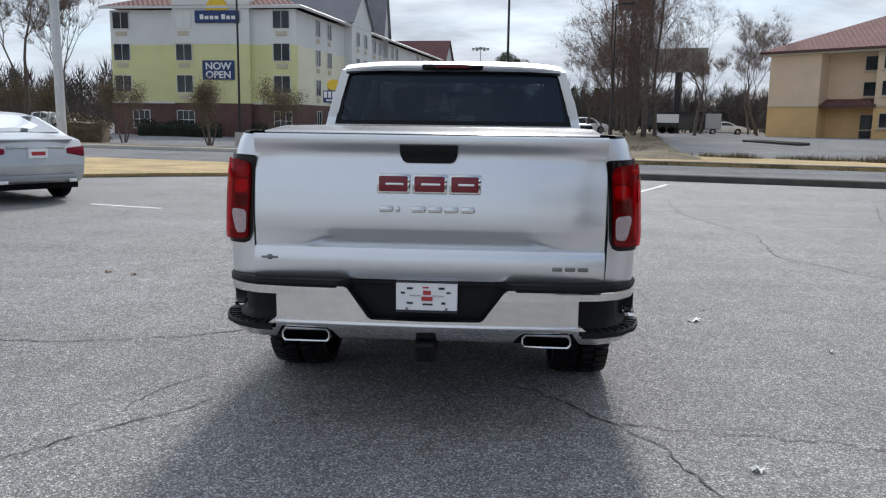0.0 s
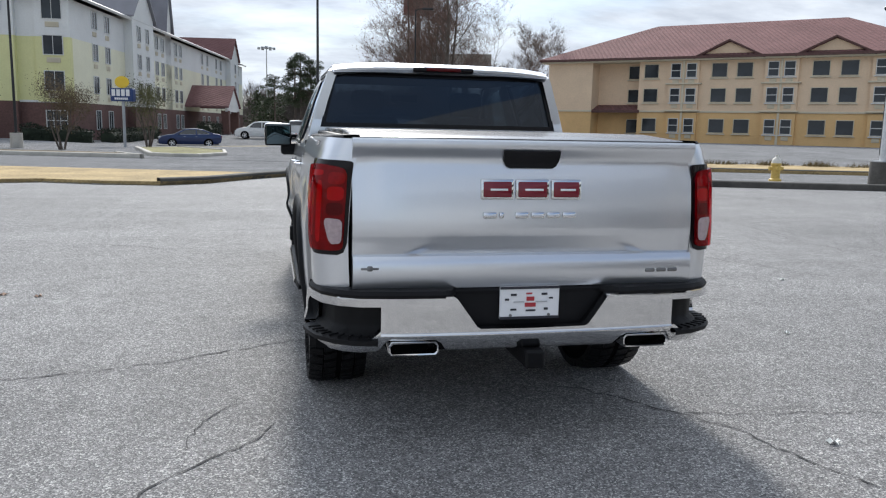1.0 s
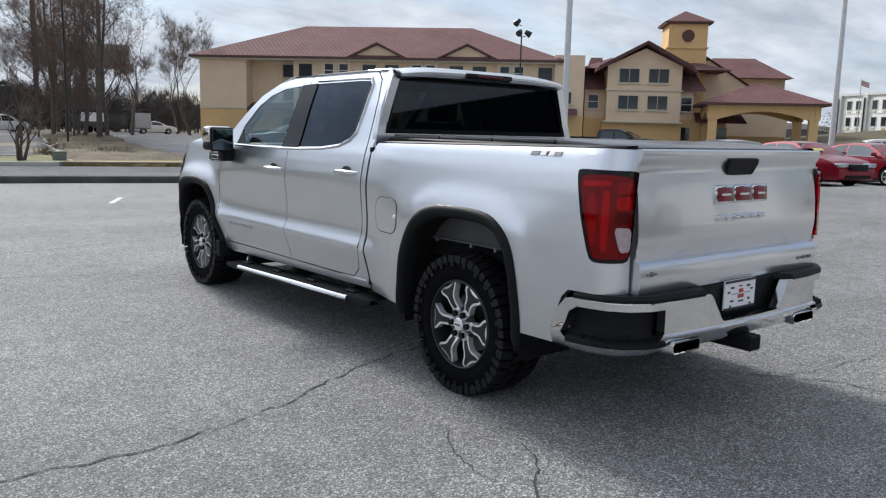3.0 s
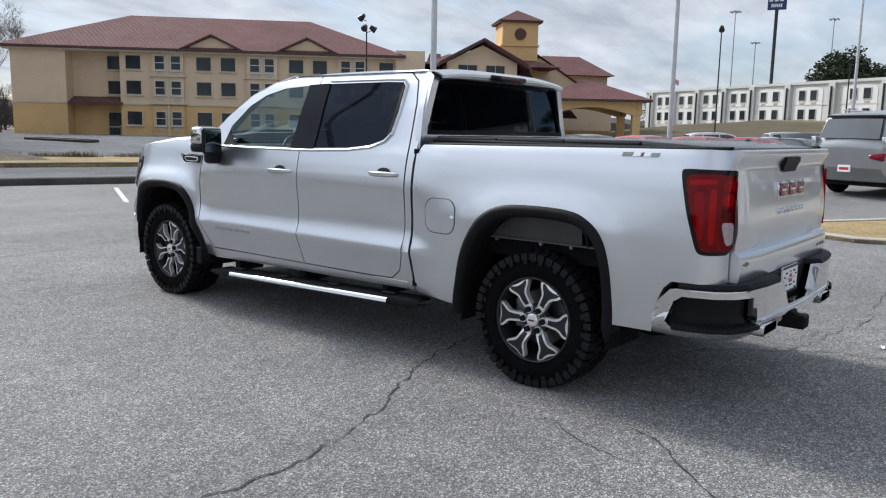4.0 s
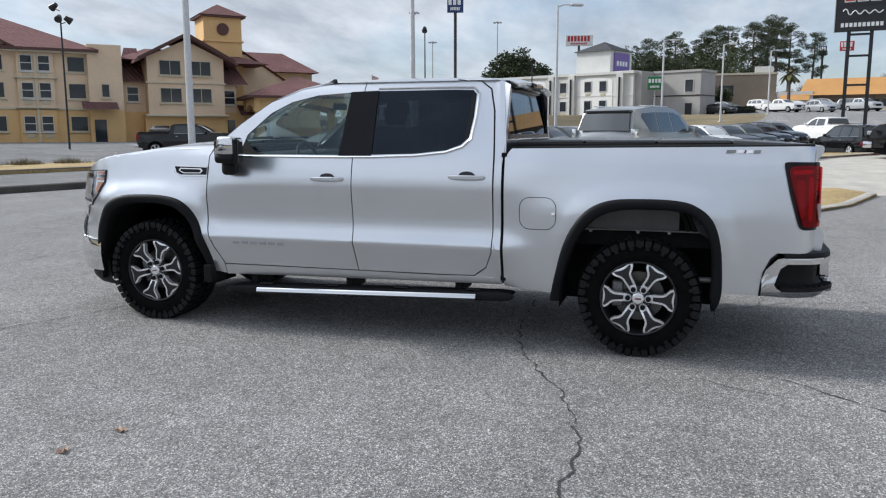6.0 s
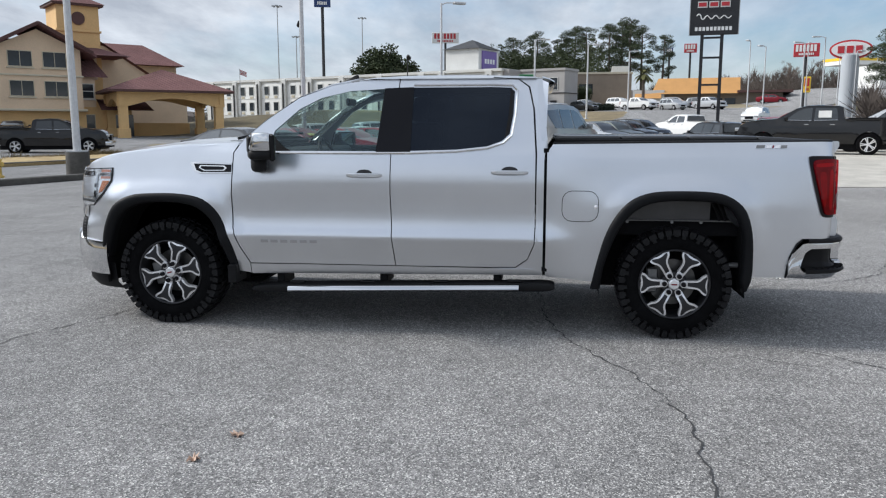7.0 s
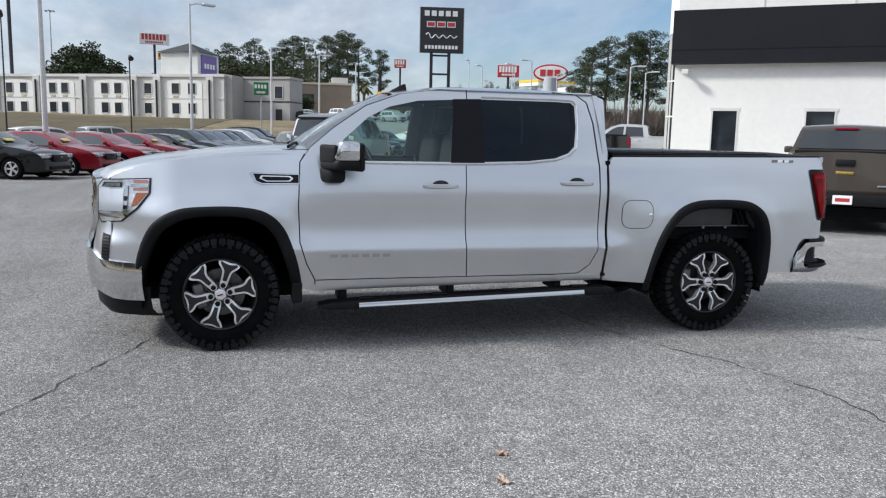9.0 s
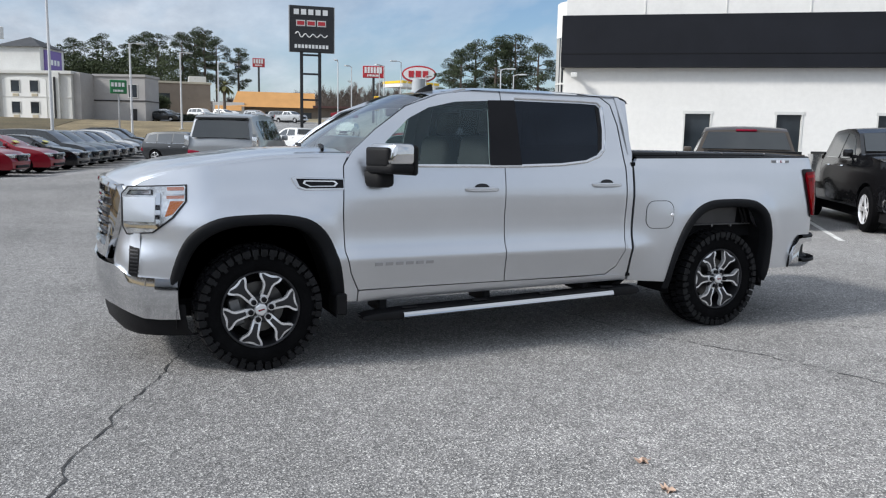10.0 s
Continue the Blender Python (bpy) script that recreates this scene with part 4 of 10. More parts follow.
    for k in range(3):
        badge(0.565 + k * 0.058, 0.565 + k * 0.058 + 0.048, 0.792, 0.810, STEEL, 0.007, "trim_bar", "small bright trim-name bar")
    badge(-0.768, -0.69, 0.822, 0.832, STEEL, 0.004, "sticker", "small dark dealer sticker")
    badge(-0.742, -0.715, 0.815, 0.84, STEEL, 0.005, "sticker")
    return gate


def build_tail_lamps():
    e = GATE_EDGE
    o = [(-0.835, 1.288), (-0.86, 1.297), (e + 0.03, 1.293), (e + 0.004, 1.28), (e + 0.004, 0.882), (-0.965, 0.880), (-0.938, 0.90), (-0.88, 1.09)]
    red = [(-0.860, 1.268), (-0.99, 1.278), (e + 0.045, 1.262), (e + 0.026, 1.225), (e + 0.026, 0.92), (e + 0.045, 0.902), (-0.972, 0.900), (-0.955, 0.915), (-0.902, 1.09)]
    o, red = softened(o, 2, 0.16), softened(red, 2, 0.16)
    for s in (1, -1):
        f = (lambda bm: bm) if s > 0 else mirrored
        lamp = part("tail_lamp", f(plate(o, on_side(0.010), du=0.02, dv=0.04, depth=0.05)), SMOKED, TRUCK, "dark red wrap-around tail lamp with black surround", 50)
        part("reflector_base", f(plate(red, on_side(0.013), du=0.02, dv=0.04, depth=0.006)), REDLENS, lamp, "", 50)
        for pts, mt, nm in (([(-0.885, 1.245), (-1.01, 1.252), (-1.01, 1.226), (-0.888, 1.220)], REDPIPE, "light_guide"),
                            ([(-0.980, 1.205), (-1.012, 1.205), (-1.014, 0.935), (-0.988, 0.935)], REDPIPE, "light_guide"),
                            ([(-0.905, 1.19), (-0.960, 1.19), (-0.964, 0.96), (-0.945, 0.955)], REDGLOW, "red_chamber"),
                            ([(e + 0.105, 1.245), (e + 0.036, 1.238), (e + 0.036, 1.19), (e + 0.105, 1.19)], REDGLOW, "lit_block"),
                            ([(e + 0.105, 1.18), (e + 0.036, 1.18), (e + 0.036, 1.12), (e + 0.105, 1.12)], REDPIPE, "lit_block"),
                            ([(e + 0.105, 1.11), (e + 0.036, 1.11), (e + 0.036, 1.055), (e + 0.105, 1.055)], DARKREDLENS, "dark_chamber")):
            part(nm, f(plate(softened(pts, 2, 0.18), on_side(0.015), du=0.02, dv=0.05, depth=0.004)), mt, lamp, "", 50)
        rv = softened([(e + 0.108, 1.045), (e + 0.034, 1.04), (e + 0.034, 0.935), (e + 0.080, 0.93)], 2, 0.15)
        part("reverse_lens", f(plate(rv, on_side(0.027), du=0.015, dv=0.03, depth=0.008)), REVERSE, lamp, "pale reversing lens", 50)
        cover = part("clear_cover", f(plate(red, on_side(0.025), du=0.02, dv=0.03, depth=0.013)), REDCOVER, lamp, "glossy clear red cover", 50)
        cover.visible_shadow = False


def build_rear_bumper():
    path = [(0.0, -1.205), (0.3, -1.20), (0.6, -1.185), (0.78, -1.16), (0.87, -1.115), (0.938, -1.04), (0.975, -0.93), (0.992, -0.83), (0.995, -0.745)]
    run, cum = [0.0], 0.0
    for a, b in zip(path, path[1:]):
        cum += math.dist(a, b)
        run.append(cum)

    def lay(s, off=0.0):
        a = abs(s)
        x = float(np.interp(a, run, [p[0] for p in path]))
        y = float(np.interp(a, run, [p[1] for p in path]))
        e = 0.02
        dx = float(np.interp(a + e, run, [p[0] for p in path])) - float(np.interp(a - e, run, [p[0] for p in path]))
        dy = float(np.interp(a + e, run, [p[1] for p in path])) - float(np.interp(a - e, run, [p[1] for p in path]))
        k = math.hypot(dx, dy) or 1
        x, y = x + dy / k * off, y - dx / k * off
        return (math.copysign(x, s) if s else 0.0, y)

    barrel = table([(0.44, -0.060), (0.47, -0.030), (0.49, -0.014), (0.51, -0.004), (0.525, 0.002), (0.54, 0.006), (0.546, 0.005), (0.551, -0.004), (0.575, -0.005), (0.63, -0.005), (0.70, -0.006), (0.715, -0.008), (0.73, -0.015)])

    def fm(s, z, i, off=0.0):
        x, y = lay(s, off - (i or 0) + barrel(z))
        return (x, y, z)
    end = run[-1]
    top = table([(0.0, 0.563), (0.245, 0.565), (0.262, 0.575), (0.352, 0.700), (0.37, 0.712), (0.70, 0.714), (0.95, 0.722), (1.08, 0.722), (1.20, 0.70), (end - 0.02, 0.63), (end, 0.57)])
    low = table([(0.0, 0.468), (0.395, 0.463), (0.41, 0.49), (0.435, 0.522), (0.66, 0.522), (0.685, 0.49), (0.70, 0.460), (0.8, 0.455), (1.1, 0.45), (end, 0.462)])
    pocket_low = table([(0.688, 0.56), (0.76, 0.505), (0.98, 0.497), (1.19, 0.505), (1.215, 0.54)])
    pocket_top = table([(0.688, 0.668), (1.14, 0.668), (1.18, 0.64), (1.215, 0.54)])
    pocket = [(0.685, 0.668), (0.69, 0.56), (0.76, 0.505), (0.98, 0.497), (1.19, 0.505), (1.215, 0.54), (1.18, 0.64), (1.14, 0.668)]

    levels = [0.44, 0.452, 0.464, 0.476, 0.488, 0.50, 0.51, 0.518, 0.526, 0.534, 0.540, 0.546, 0.552, 0.56, 0.575, 0.60, 0.63, 0.66, 0.69, 0.73]

    def band(bm, runs, a, b, n=0):
        for sign in (1, -1):
            grid(bm, [[(sign * u, z, 0) for z in ([min(max(z, a(u)), b(u)) for z in levels] if n == 0 else [a(u) + (b(u) - a(u)) * k / n for k in range(n + 1)])] for u in runs])
    b = bmesh.new()
    knots = (0.0, 0.12, 0.245, 0.262, 0.275, 0.29, 0.305, 0.32, 0.336, 0.352, 0.37)
    band(b, [*knots, *[0.37 + 0.0265 * k for k in range(1, 12)], 0.688], low, top)
    mid_runs = [0.688, 0.71, 0.735, 0.76, *[0.76 + 0.02 * k for k in range(1, 20)], 1.18, 1.20, 1.215]
    band(b, mid_runs, low, pocket_low, 6)
    band(b, mid_runs, pocket_top, top, 4)
    band(b, [1.215, end - 0.02, end], low, top, 14)
    bmesh.ops.remove_doubles(b, verts=b.verts[:], dist=0.003)
    rim_edges = [e for e in b.edges if len(e.link_faces) == 1]
    turned = {v for v in bmesh.ops.extrude_edge_only(b, edges=rim_edges)["geom"] if isinstance(v, bmesh.types.BMVert)}
    for v in b.verts:
        v.co = Vector(fm(v.co.x, v.co.y, 0.05 if v in turned else 0.0))
    bump = part("rear_bumper", b, CHROME, TRUCK, "chrome rear bumper with corner steps", 50)
    for s in (1, -1):
        part("corner_step", plate([(s * p[0], p[1]) for p in pocket], lambda u, z, i: fm(u, z, 0, -0.07 + 0.055 * ease(0.56, 0.50, z)), du=0.04, dv=0.02), BLACKPLASTIC, bump, "black ribbed step in the bumper corner", 60)
        b = bmesh.new()
        rows = []
        for u in (0.70, 0.8, 0.9, 1.0, 1.1, 1.18):
            rows.append([(*lay(s * u, off), z) for off, z in ((-0.08, 0.53), (0.0, 0.532), (0.02, 0.522), (0.02, 0.505), (0.0, 0.495))])
        grid(b, rows)
        part("step_tread", b, BLACKPLASTIC, bump)
        for k in range(9):
            u = 0.74 + k * 0.045
            b = bmesh.new()
            p, q = lay(s * u, -0.06), lay(s * u, 0.012)
            tube(b, [(*p, 0.532), (*q, 0.533)], 0.004, 5)
            part("tread_rib", b, BLACKPLASTIC, bump)
        b = bmesh.new()
        ring = [(s * 0.545 + dx, z) for dx, z in ((-0.112, 0.500), (-0.098, 0.518), (0.098, 0.518), (0.112, 0.500), (0.112, 0.470), (0.100, 0.454), (-0.100, 0.454), (-0.112, 0.470))]
        shrink = lambda p, k: (s * 0.545 + (p[0] - s * 0.545) * (1 - k / 0.112), 0.486 + (p[1] - 0.486) * (1 - k / 0.032))
        loops = [[(*shrink(p, 0.002), -0.95) for p in ring], [(*p, -1.190) for p in ring], [(*shrink(p, 0.003), -1.198) for p in ring], [(*shrink(p, 0.009), -1.196) for p in ring], [(*shrink(p, 0.015), -1.05) for p in ring]]
        grid(b, [[(x, y, z) for x, z, y in lp + lp[:1]] for lp in loops])
        tip = part("exhaust_tip", b, CHROME, bump, "bright oblong exhaust tip", 50)
        b = bmesh.new()
        b.faces.new([b.verts.new((x, -1.06, z)) for x, z in ring])
        part("opening", b, WELL, tip, angle=0)
        # black tube drawn along the gap in place of its shade
        b = bmesh.new()
        tube(b, [(-s * (skin(y, z) + 0.004), y, z) for y, z in ((-0.738, 0.46), (-0.746, 0.54), (-0.757, 0.61), (-0.795, 0.695), (-0.83, 0.728))], 0.007, 6)
        part("gap_seal", b, BLACKPLASTIC, bump, "black line for the shaded gap between the bumper and the bed side")
    b = bmesh.new()
    us = [u / 40 * 1.16 for u in range(-40, 41)]
    grid(b, [[(*lay(u, off - 0.088 * ease(0.40, 0.34, abs(u))), z) for u in us] for off, z in ((-0.006, 0.705), (-0.003, 0.720), (-0.016, 0.736), (-0.15, 0.740))])
    part("bumper_pad", b, BLACKPLASTIC, bump, "black ribbed top pad of the bumper")
    inner = [(-0.37, 0.715), (0.37, 0.715), (0.25, 0.560), (-0.25, 0.560)]
    part("plate_recess", plate(inner, lambda x, z, i: (x, -1.105, z), du=0.2), BLACKPLASTIC, bump)
    part("recess_box", newbox(-0.46, 0.46, -1.10, -0.90, 0.45, 0.733), WELL, bump)
    number = part("dealer_plate", newbox(-0.155, 0.155, -1.126, -1.112, 0.562, 0.724, 0.004), WHITEPLATE, bump, "white dealer plate with small unreadable print")
    for x0, x1, z0, z1, m_ in ((-0.155, 0.155, 0.711, 0.724, BLACKPRINT), (-0.155, 0.155, 0.562, 0.574, BLACKPRINT), (-0.018, 0.022, 0.652, 0.672, REDPRINT), (-0.026, 0.030, 0.622, 0.642, REDPRINT), (-0.085, -0.03, 0.645, 0.650, BADGEGREY), (0.03, 0.09, 0.645, 0.650, BADGEGREY),
                              (-0.1, -0.07, 0.678, 0.688, BLACKPRINT), (-0.02, 0.01, 0.685, 0.692, REDPRINT), (0.06, 0.09, 0.68, 0.69, BLACKPRINT), (0.1, 0.12, 0.66, 0.668, BLACKPRINT), (-0.1, -0.07, 0.605, 0.614, BLACKPRINT),
                              (-0.02, 0.03, 0.60, 0.608, BLACKPRINT), (0.075, 0.095, 0.605, 0.616, BLACKPRINT), (-0.13, -0.11, 0.655, 0.665, BLACKPRINT)):
        part("print_bar", newbox(x0, x1, -1.130, -1.125, z0, z1), m_, number)
    number.matrix_local = pose(0, 0, 0.065) @ Matrix.Diagonal((0.91, 1, 0.93, 1))
    for x in (-0.1, 0.1):
        b = bmesh.new()
        cyl(b, (x, -1.125, 0.581), (x, -1.133, 0.581), 0.007, n=8)
        part("screw", b, STEEL, number)
    hitch = part("tow_hitch", newbox(-0.046, 0.046, -1.235, -0.7, 0.385, 0.465, 0.008), BLACKPLASTIC, TRUCK, "black square tow receiver")
    # solid dark block just proud of the face, standing in for the shaded hollow
    part("opening", newbox(-0.03, 0.03, -1.238, -1.0, 0.398, 0.452), WELL, hitch)
    b = bmesh.new()
    box(b, -0.6, 0.6, -0.85, -0.78, 0.40, 0.47, 0.01)
    part("hitch_crossbar", b, BLACKPLASTIC, hitch)
    return bump


GREYMETAL = M("grey_bed_underside", (0.075, 0.073, 0.074), 0.5, 0.2, var=0.15, scale=6)


def build_flares():
    rear_out = [(0.585, 0.345), (0.555, 0.50), (0.50, 0.72), (0.43, 0.87), (0.33, 0.985), (0.19, 1.043), (0.0, 1.056), (-0.21, 1.05), (-0.335, 1.018), (-0.44, 0.93), (-0.495, 0.77), (-0.515, 0.55), (-0.512, 0.43), (-0.49, 0.355)]
    rear_in = [(0.50, 0.345), (0.485, 0.50), (0.435, 0.66), (0.37, 0.80), (0.28, 0.90), (0.16, 0.955), (0.0, 0.972), (-0.19, 0.967), (-0.305, 0.942), (-0.385, 0.868), (-0.428, 0.74), (-0.44, 0.55), (-0.432, 0.43), (-0.462, 0.355)]
    front_out = [(4.315, 0.50), (4.255, 0.74), (4.165, 0.895), (4.01, 0.982), (3.80, 1.003), (3.59, 0.998), (3.43, 0.96), (3.32, 0.86), (3.25, 0.70), (3.205, 0.52), (3.19, 0.385)]
    front_in = [(4.235, 0.50), (4.17, 0.69), (4.09, 0.82), (3.96, 0.895), (3.79, 0.918), (3.62, 0.912), (3.50, 0.88), (3.405, 0.80), (3.34, 0.66), (3.29, 0.50), (3.27, 0.385)]
    for name, out, inn, cy in (("wheel_arch_flare", rear_out, rear_in, 0.0), ("wheel_arch_flare", front_out, front_in, WHEELBASE)):
        bm = bmesh.new()
        rows = []
        fine_o, fine_i = [], []
        for src, dst in ((out, fine_o), (inn, fine_i)):
            ext = [src[0], *src, src[-1]]
            for a, b, c, d in zip(ext, ext[1:], ext[2:], ext[3:]):
                for t in (0, 0.25, 0.5, 0.75):
                    dst.append(tuple(0.5 * (2 * b[k] + (c[k] - a[k]) * t + (2 * a[k] - 5 * b[k] + 4 * c[k] - d[k]) * t * t + (3 * b[k] - a[k] - 3 * c[k] + d[k]) * t ** 3) for k in (0, 1)))
            dst.append(src[-1])
        for o, i in zip(fine_o, fine_i):
            lerp = lambda t: (o[0] + (i[0] - o[0]) * t, o[1] + (i[1] - o[1]) * t)
            row = []
            for t, off in ((0, 0.0), (0.05, 0.008), (0.14, 0.017), (0.3, 0.022), (0.5, 0.022), (0.66, 0.016), (0.78, 0.004), (0.84, -0.012), (0.86, -0.08)):
                y, z = lerp(t)
                row.append((-(skin(*lerp(-0.1)) + off), y, z))
            rows.append(row)
        grid(bm, rows)
        both(name, bm, GREYPLASTIC, "dark grey plastic wheel-arch flare", 50)
        # liner behind the opening
        bm = bmesh.new()
        prof = [(y + (y - cy) * 0.04, z + 0.02) for y, z in fine_i]
        prof = [(prof[0][0], 0.30)] + prof + [(prof[-1][0], 0.30)]
        grid(bm, [[(-0.93, y, z) for y, z in prof], [(-0.55, y, z) for y, z in prof]])
        ring = [bm.verts.new((-0.56, y, z)) for y, z in prof]
        bm.faces.new(ring)
        both("wheel_liner", bm, WELL, angle=0)
    # flaps behind the wheels
    for x0, y0, y1 in ((-0.93, -0.475, -0.455), (-0.99, 3.195, 3.265)):
        both("mud_flap", newbox(x0, -0.78, y0, y1, 0.33, 0.47, 0.009), BLACKPLASTIC)
    bm = bmesh.new()
    grid(bm, [[(-0.84 + 0.1 * (0.97 - z), y, z) for y in (-0.24, -0.1, 0.1, 0.3, 0.40)] for z in (0.835, 0.845, 0.9, 0.97)])
    both("bed_inner_panel", bm, GREYMETAL, "grey inner panel of the rear wheel well")
    # flange with bolts, strut, pale inner skin, crumpled splash guard and a bracket tube
    bm = bmesh.new()
    tube(bm, [(-0.832, 0.40, 0.832), (-0.832, 0.0, 0.834), (-0.832, -0.40, 0.832)], 0.007, 6)
    both("bed_flange", bm, STEEL, "dull steel flange under the bed side")
    for y in (0.33, 0.02, -0.18):
        bm = bmesh.new()
        cyl(bm, (-0.846, y, 0.822), (-0.826, y, 0.822), 0.011, n=8)
        both("flange_bolt", bm, STEEL)
    bm = bmesh.new()
    for y in (-0.245, -0.285):
        tube(bm, [(-0.86, y, 0.965), (-0.86, y - 0.035, 0.90), (-0.86, y - 0.055, 0.838)], 0.011, 6)
    both("bed_strut", bm, BLACKPLASTIC, "dark struts inside the wheel well")
    bm = bmesh.new()
    grid(bm, [[(-0.90 + 0.03 * math.sin(2.6 * s), y0 + (y1 - y0) * s, z) for s in (0, 0.25, 0.5, 0.75, 1)] for z, y0, y1 in ((0.975, -0.30, -0.40), (0.94, -0.315, -0.425), (0.90, -0.33, -0.45), (0.86, -0.35, -0.47), (0.825, -0.385, -0.48), (0.80, -0.42, -0.48))])
    both("inner_skin", bm, SILVER, "silver inner skin of the bed side", 60)
    bm = bmesh.new()
    grid(bm, [[(-0.905 + 0.02 * math.sin(7 * s + 1.3 * j) + 0.012 * math.sin(2.1 * j), -0.425 - 0.008 * j - 0.05 * s, 0.83 - 0.024 * j) for s in (0, 0.2, 0.4, 0.6, 0.8, 1)] for j in range(10)])
    both("splash_guard", bm, BLACKGLOSS, "crumpled black splash guard", 60)
    bm = bmesh.new()
    cyl(bm, (-0.80, -0.36, 0.515), (-0.80, -0.60, 0.515), 0.019, n=10)
    both("bracket_tube", bm, STEEL, "dull steel bumper bracket tube")


def build_wheel():
    """One wheel about the origin, its face towards -x."""
    w = new("wheel")
    w.parent = TRUCK
    R, half = 0.402, 0.142
    bm = bmesh.new()
    lathe(bm, [(0.240, -half + 0.018), (0.262, -half + 0.004), (0.30, -half - 0.004), (0.345, -half + 0.002), (0.365, -half + 0.012), (0.389, -half + 0.03), (0.391, 0.0), (0.389, half - 0.03), (0.36, half - 0.01), (0.30, half), (0.252, half - 0.02)], 64)
    tyre = part("tyre", bm, RUBBER, w, "black all-terrain tyre with deep tread", 40)
    # tread: shoulder lugs and staggered centre blocks
    bm = bmesh.new()
    n = 42
    for k in range(n):
        a = 2 * math.pi * k / n
        rot = Matrix.Rotation(a, 3, "X")
        rows = [(-half - 0.016, -half + 0.055, 0.350, 0.0, 0.0205), (-half + 0.062, -0.015, 0.372, 0.3, 0.020), (0.015, half - 0.062, 0.372, 0.8, 0.020), (half - 0.055, half + 0.006, 0.345, 0.5, 0.024)]
        for x0, x1, r0, shift, wd in rows:
            b = bmesh.new()
            sh = shift * 2 * math.pi / n
            ww = wd * (1.22, 0.93, 1.06)[k % 3]
            box(b, x0, x1, -ww, ww, r0, R)
            for v in b.verts:
                if v.co.z > 0.375 and abs(v.co.x) > half - 0.02:
                    v.co.z -= 0.014
                if x0 > -0.1 and x1 < 0.1:
                    v.co.y += v.co.x * 0.25
                v.co = rot @ (Matrix.Rotation(sh, 3, "X") @ v.co)
            me = bpy.data.meshes.new("t")
            b.to_mesh(me)
            b.free()
            bm.from_mesh(me)
            bpy.data.meshes.remove(me)
    for k in range(n):
        a = 2 * math.pi * k / n
        rot = Matrix.Rotation(a, 3, "X")
        b = bmesh.new()
        box(b, -half - 0.011, -half + 0.02, -0.013, 0.013, 0.340 - 0.014 * (k % 2), 0.386)
        for v in b.verts:
            v.co = rot @ v.co
        me = bpy.data.meshes.new("t")
        b.to_mesh(me)
        b.free()
        bm.from_mesh(me)
        bpy.data.meshes.remove(me)
    tagged(part("tread", bm, TREADRUBBER, tyre, angle=0), kind="stuff")
    bm = bmesh.new()
    lathe(bm, [(0.252, -half + 0.012), (0.246, -half + 0.003), (0.239, -half + 0.006), (0.233, -half + 0.03), (0.222, -0.02), (0.218, half - 0.02), (0.25, half)], 56)
    rim = part("rim", bm, DARKALLOY, w, "six-spoke alloy rim with machined edges and dark pockets", 40)
    bm = bmesh.new()
    lathe(bm, [(0.247, -half + 0.002), (0.243, -half + 0.0005), (0.238, -half + 0.004)], 56)
    part("rim_lip", bm, DARKALLOY, rim)
    bm = bmesh.new()
    lathe(bm, [(0.232, 0.03), (0.12, 0.03), (0.0, 0.03)], 40)
    part("backing", bm, WELL, rim)
    # a waisted spoke that forks at the rim: bright edges round a dark pocket
    edge = [(0.045, 0.022), (0.085, 0.027), (0.13, 0.028), (0.158, 0.031), (0.176, 0.042), (0.193, 0.060), (0.206, 0.069), (0.233, 0.079), (0.241, 0.070), (0.235, 0.047), (0.229, 0.020), (0.228, 0.0)]
    pocket = [(0.096, 0.013), (0.13, 0.0160), (0.158, 0.0185), (0.180, 0.028), (0.197, 0.045), (0.209, 0.055), (0.221, 0.060), (0.225, 0.052), (0.220, 0.034), (0.215, 0.015), (0.214, 0.0)]
    dish = lambda r: -half + 0.034 - 0.024 * ease(0.04, 0.15, r) + 0.008 * ease(0.2, 0.24, r)

    def spoke_face(line, inset, depth):
        outline = [(b, a) for a, b in line] + [(-b, a) for a, b in line[-2::-1]]
        return plate(outline, lambda u, r, i: (dish(r) + inset + (i or 0), u, r), du=0.03, dv=0.03, depth=depth)
    for k in range(6):
        a = radians(60 * k + 31)
        sp = part("spoke", spoke_face(edge, 0.0, 0.035), BRIGHT, rim, angle=30)
        sp.rotation_euler = (a, 0, 0)
        part("pocket", spoke_face(pocket, -0.0015, 0.003), DARKALLOY, sp, "dark painted pocket in the spoke", angle=30)
        b = bmesh.new()
        cyl(b, (-half + 0.014, 0, 0.066), (-half + 0.035, 0, 0.066), 0.024, 0.026, 14)
        part("lug_seat", b, BRIGHT, sp)
        b = bmesh.new()
        cyl(b, (-half - 0.004, 0, 0.066), (-half + 0.03, 0, 0.066), 0.016, 0.021, 10)
        part("lug_nut", b, BLACKGLOSS, sp)
    bm = bmesh.new()
    lathe(bm, [(0.0, -half - 0.004), (0.032, -half - 0.002), (0.040, -half + 0.004), (0.045, -half + 0.03)], 8)
    cap = part("hub_cap", bm, BRIGHT, rim, "small round alloy hub cap")
    part("cap_emblem", newbox(-half - 0.0065, -half, -0.020, 0.020, -0.005, 0.005, 0.002), BADGERED, cap)
    bm = bmesh.new()
    lathe(bm, [(0.036, -half + 0.028), (0.085, -half + 0.03), (0.095, -half + 0.05)], 30)
    part("hub_face", bm, DARKALLOY, rim)
    bm = bmesh.new()
    lathe(bm, [(0.05, -0.03), (0.165, -0.03), (0.165, 0.0), (0.05, 0.0)], 40)
    part("brake_disc", bm, BRAKE, w, "steel brake disc")
    bm = newbox(-0.045, 0.02, 0.10, 0.18, -0.08, 0.10, 0.01)
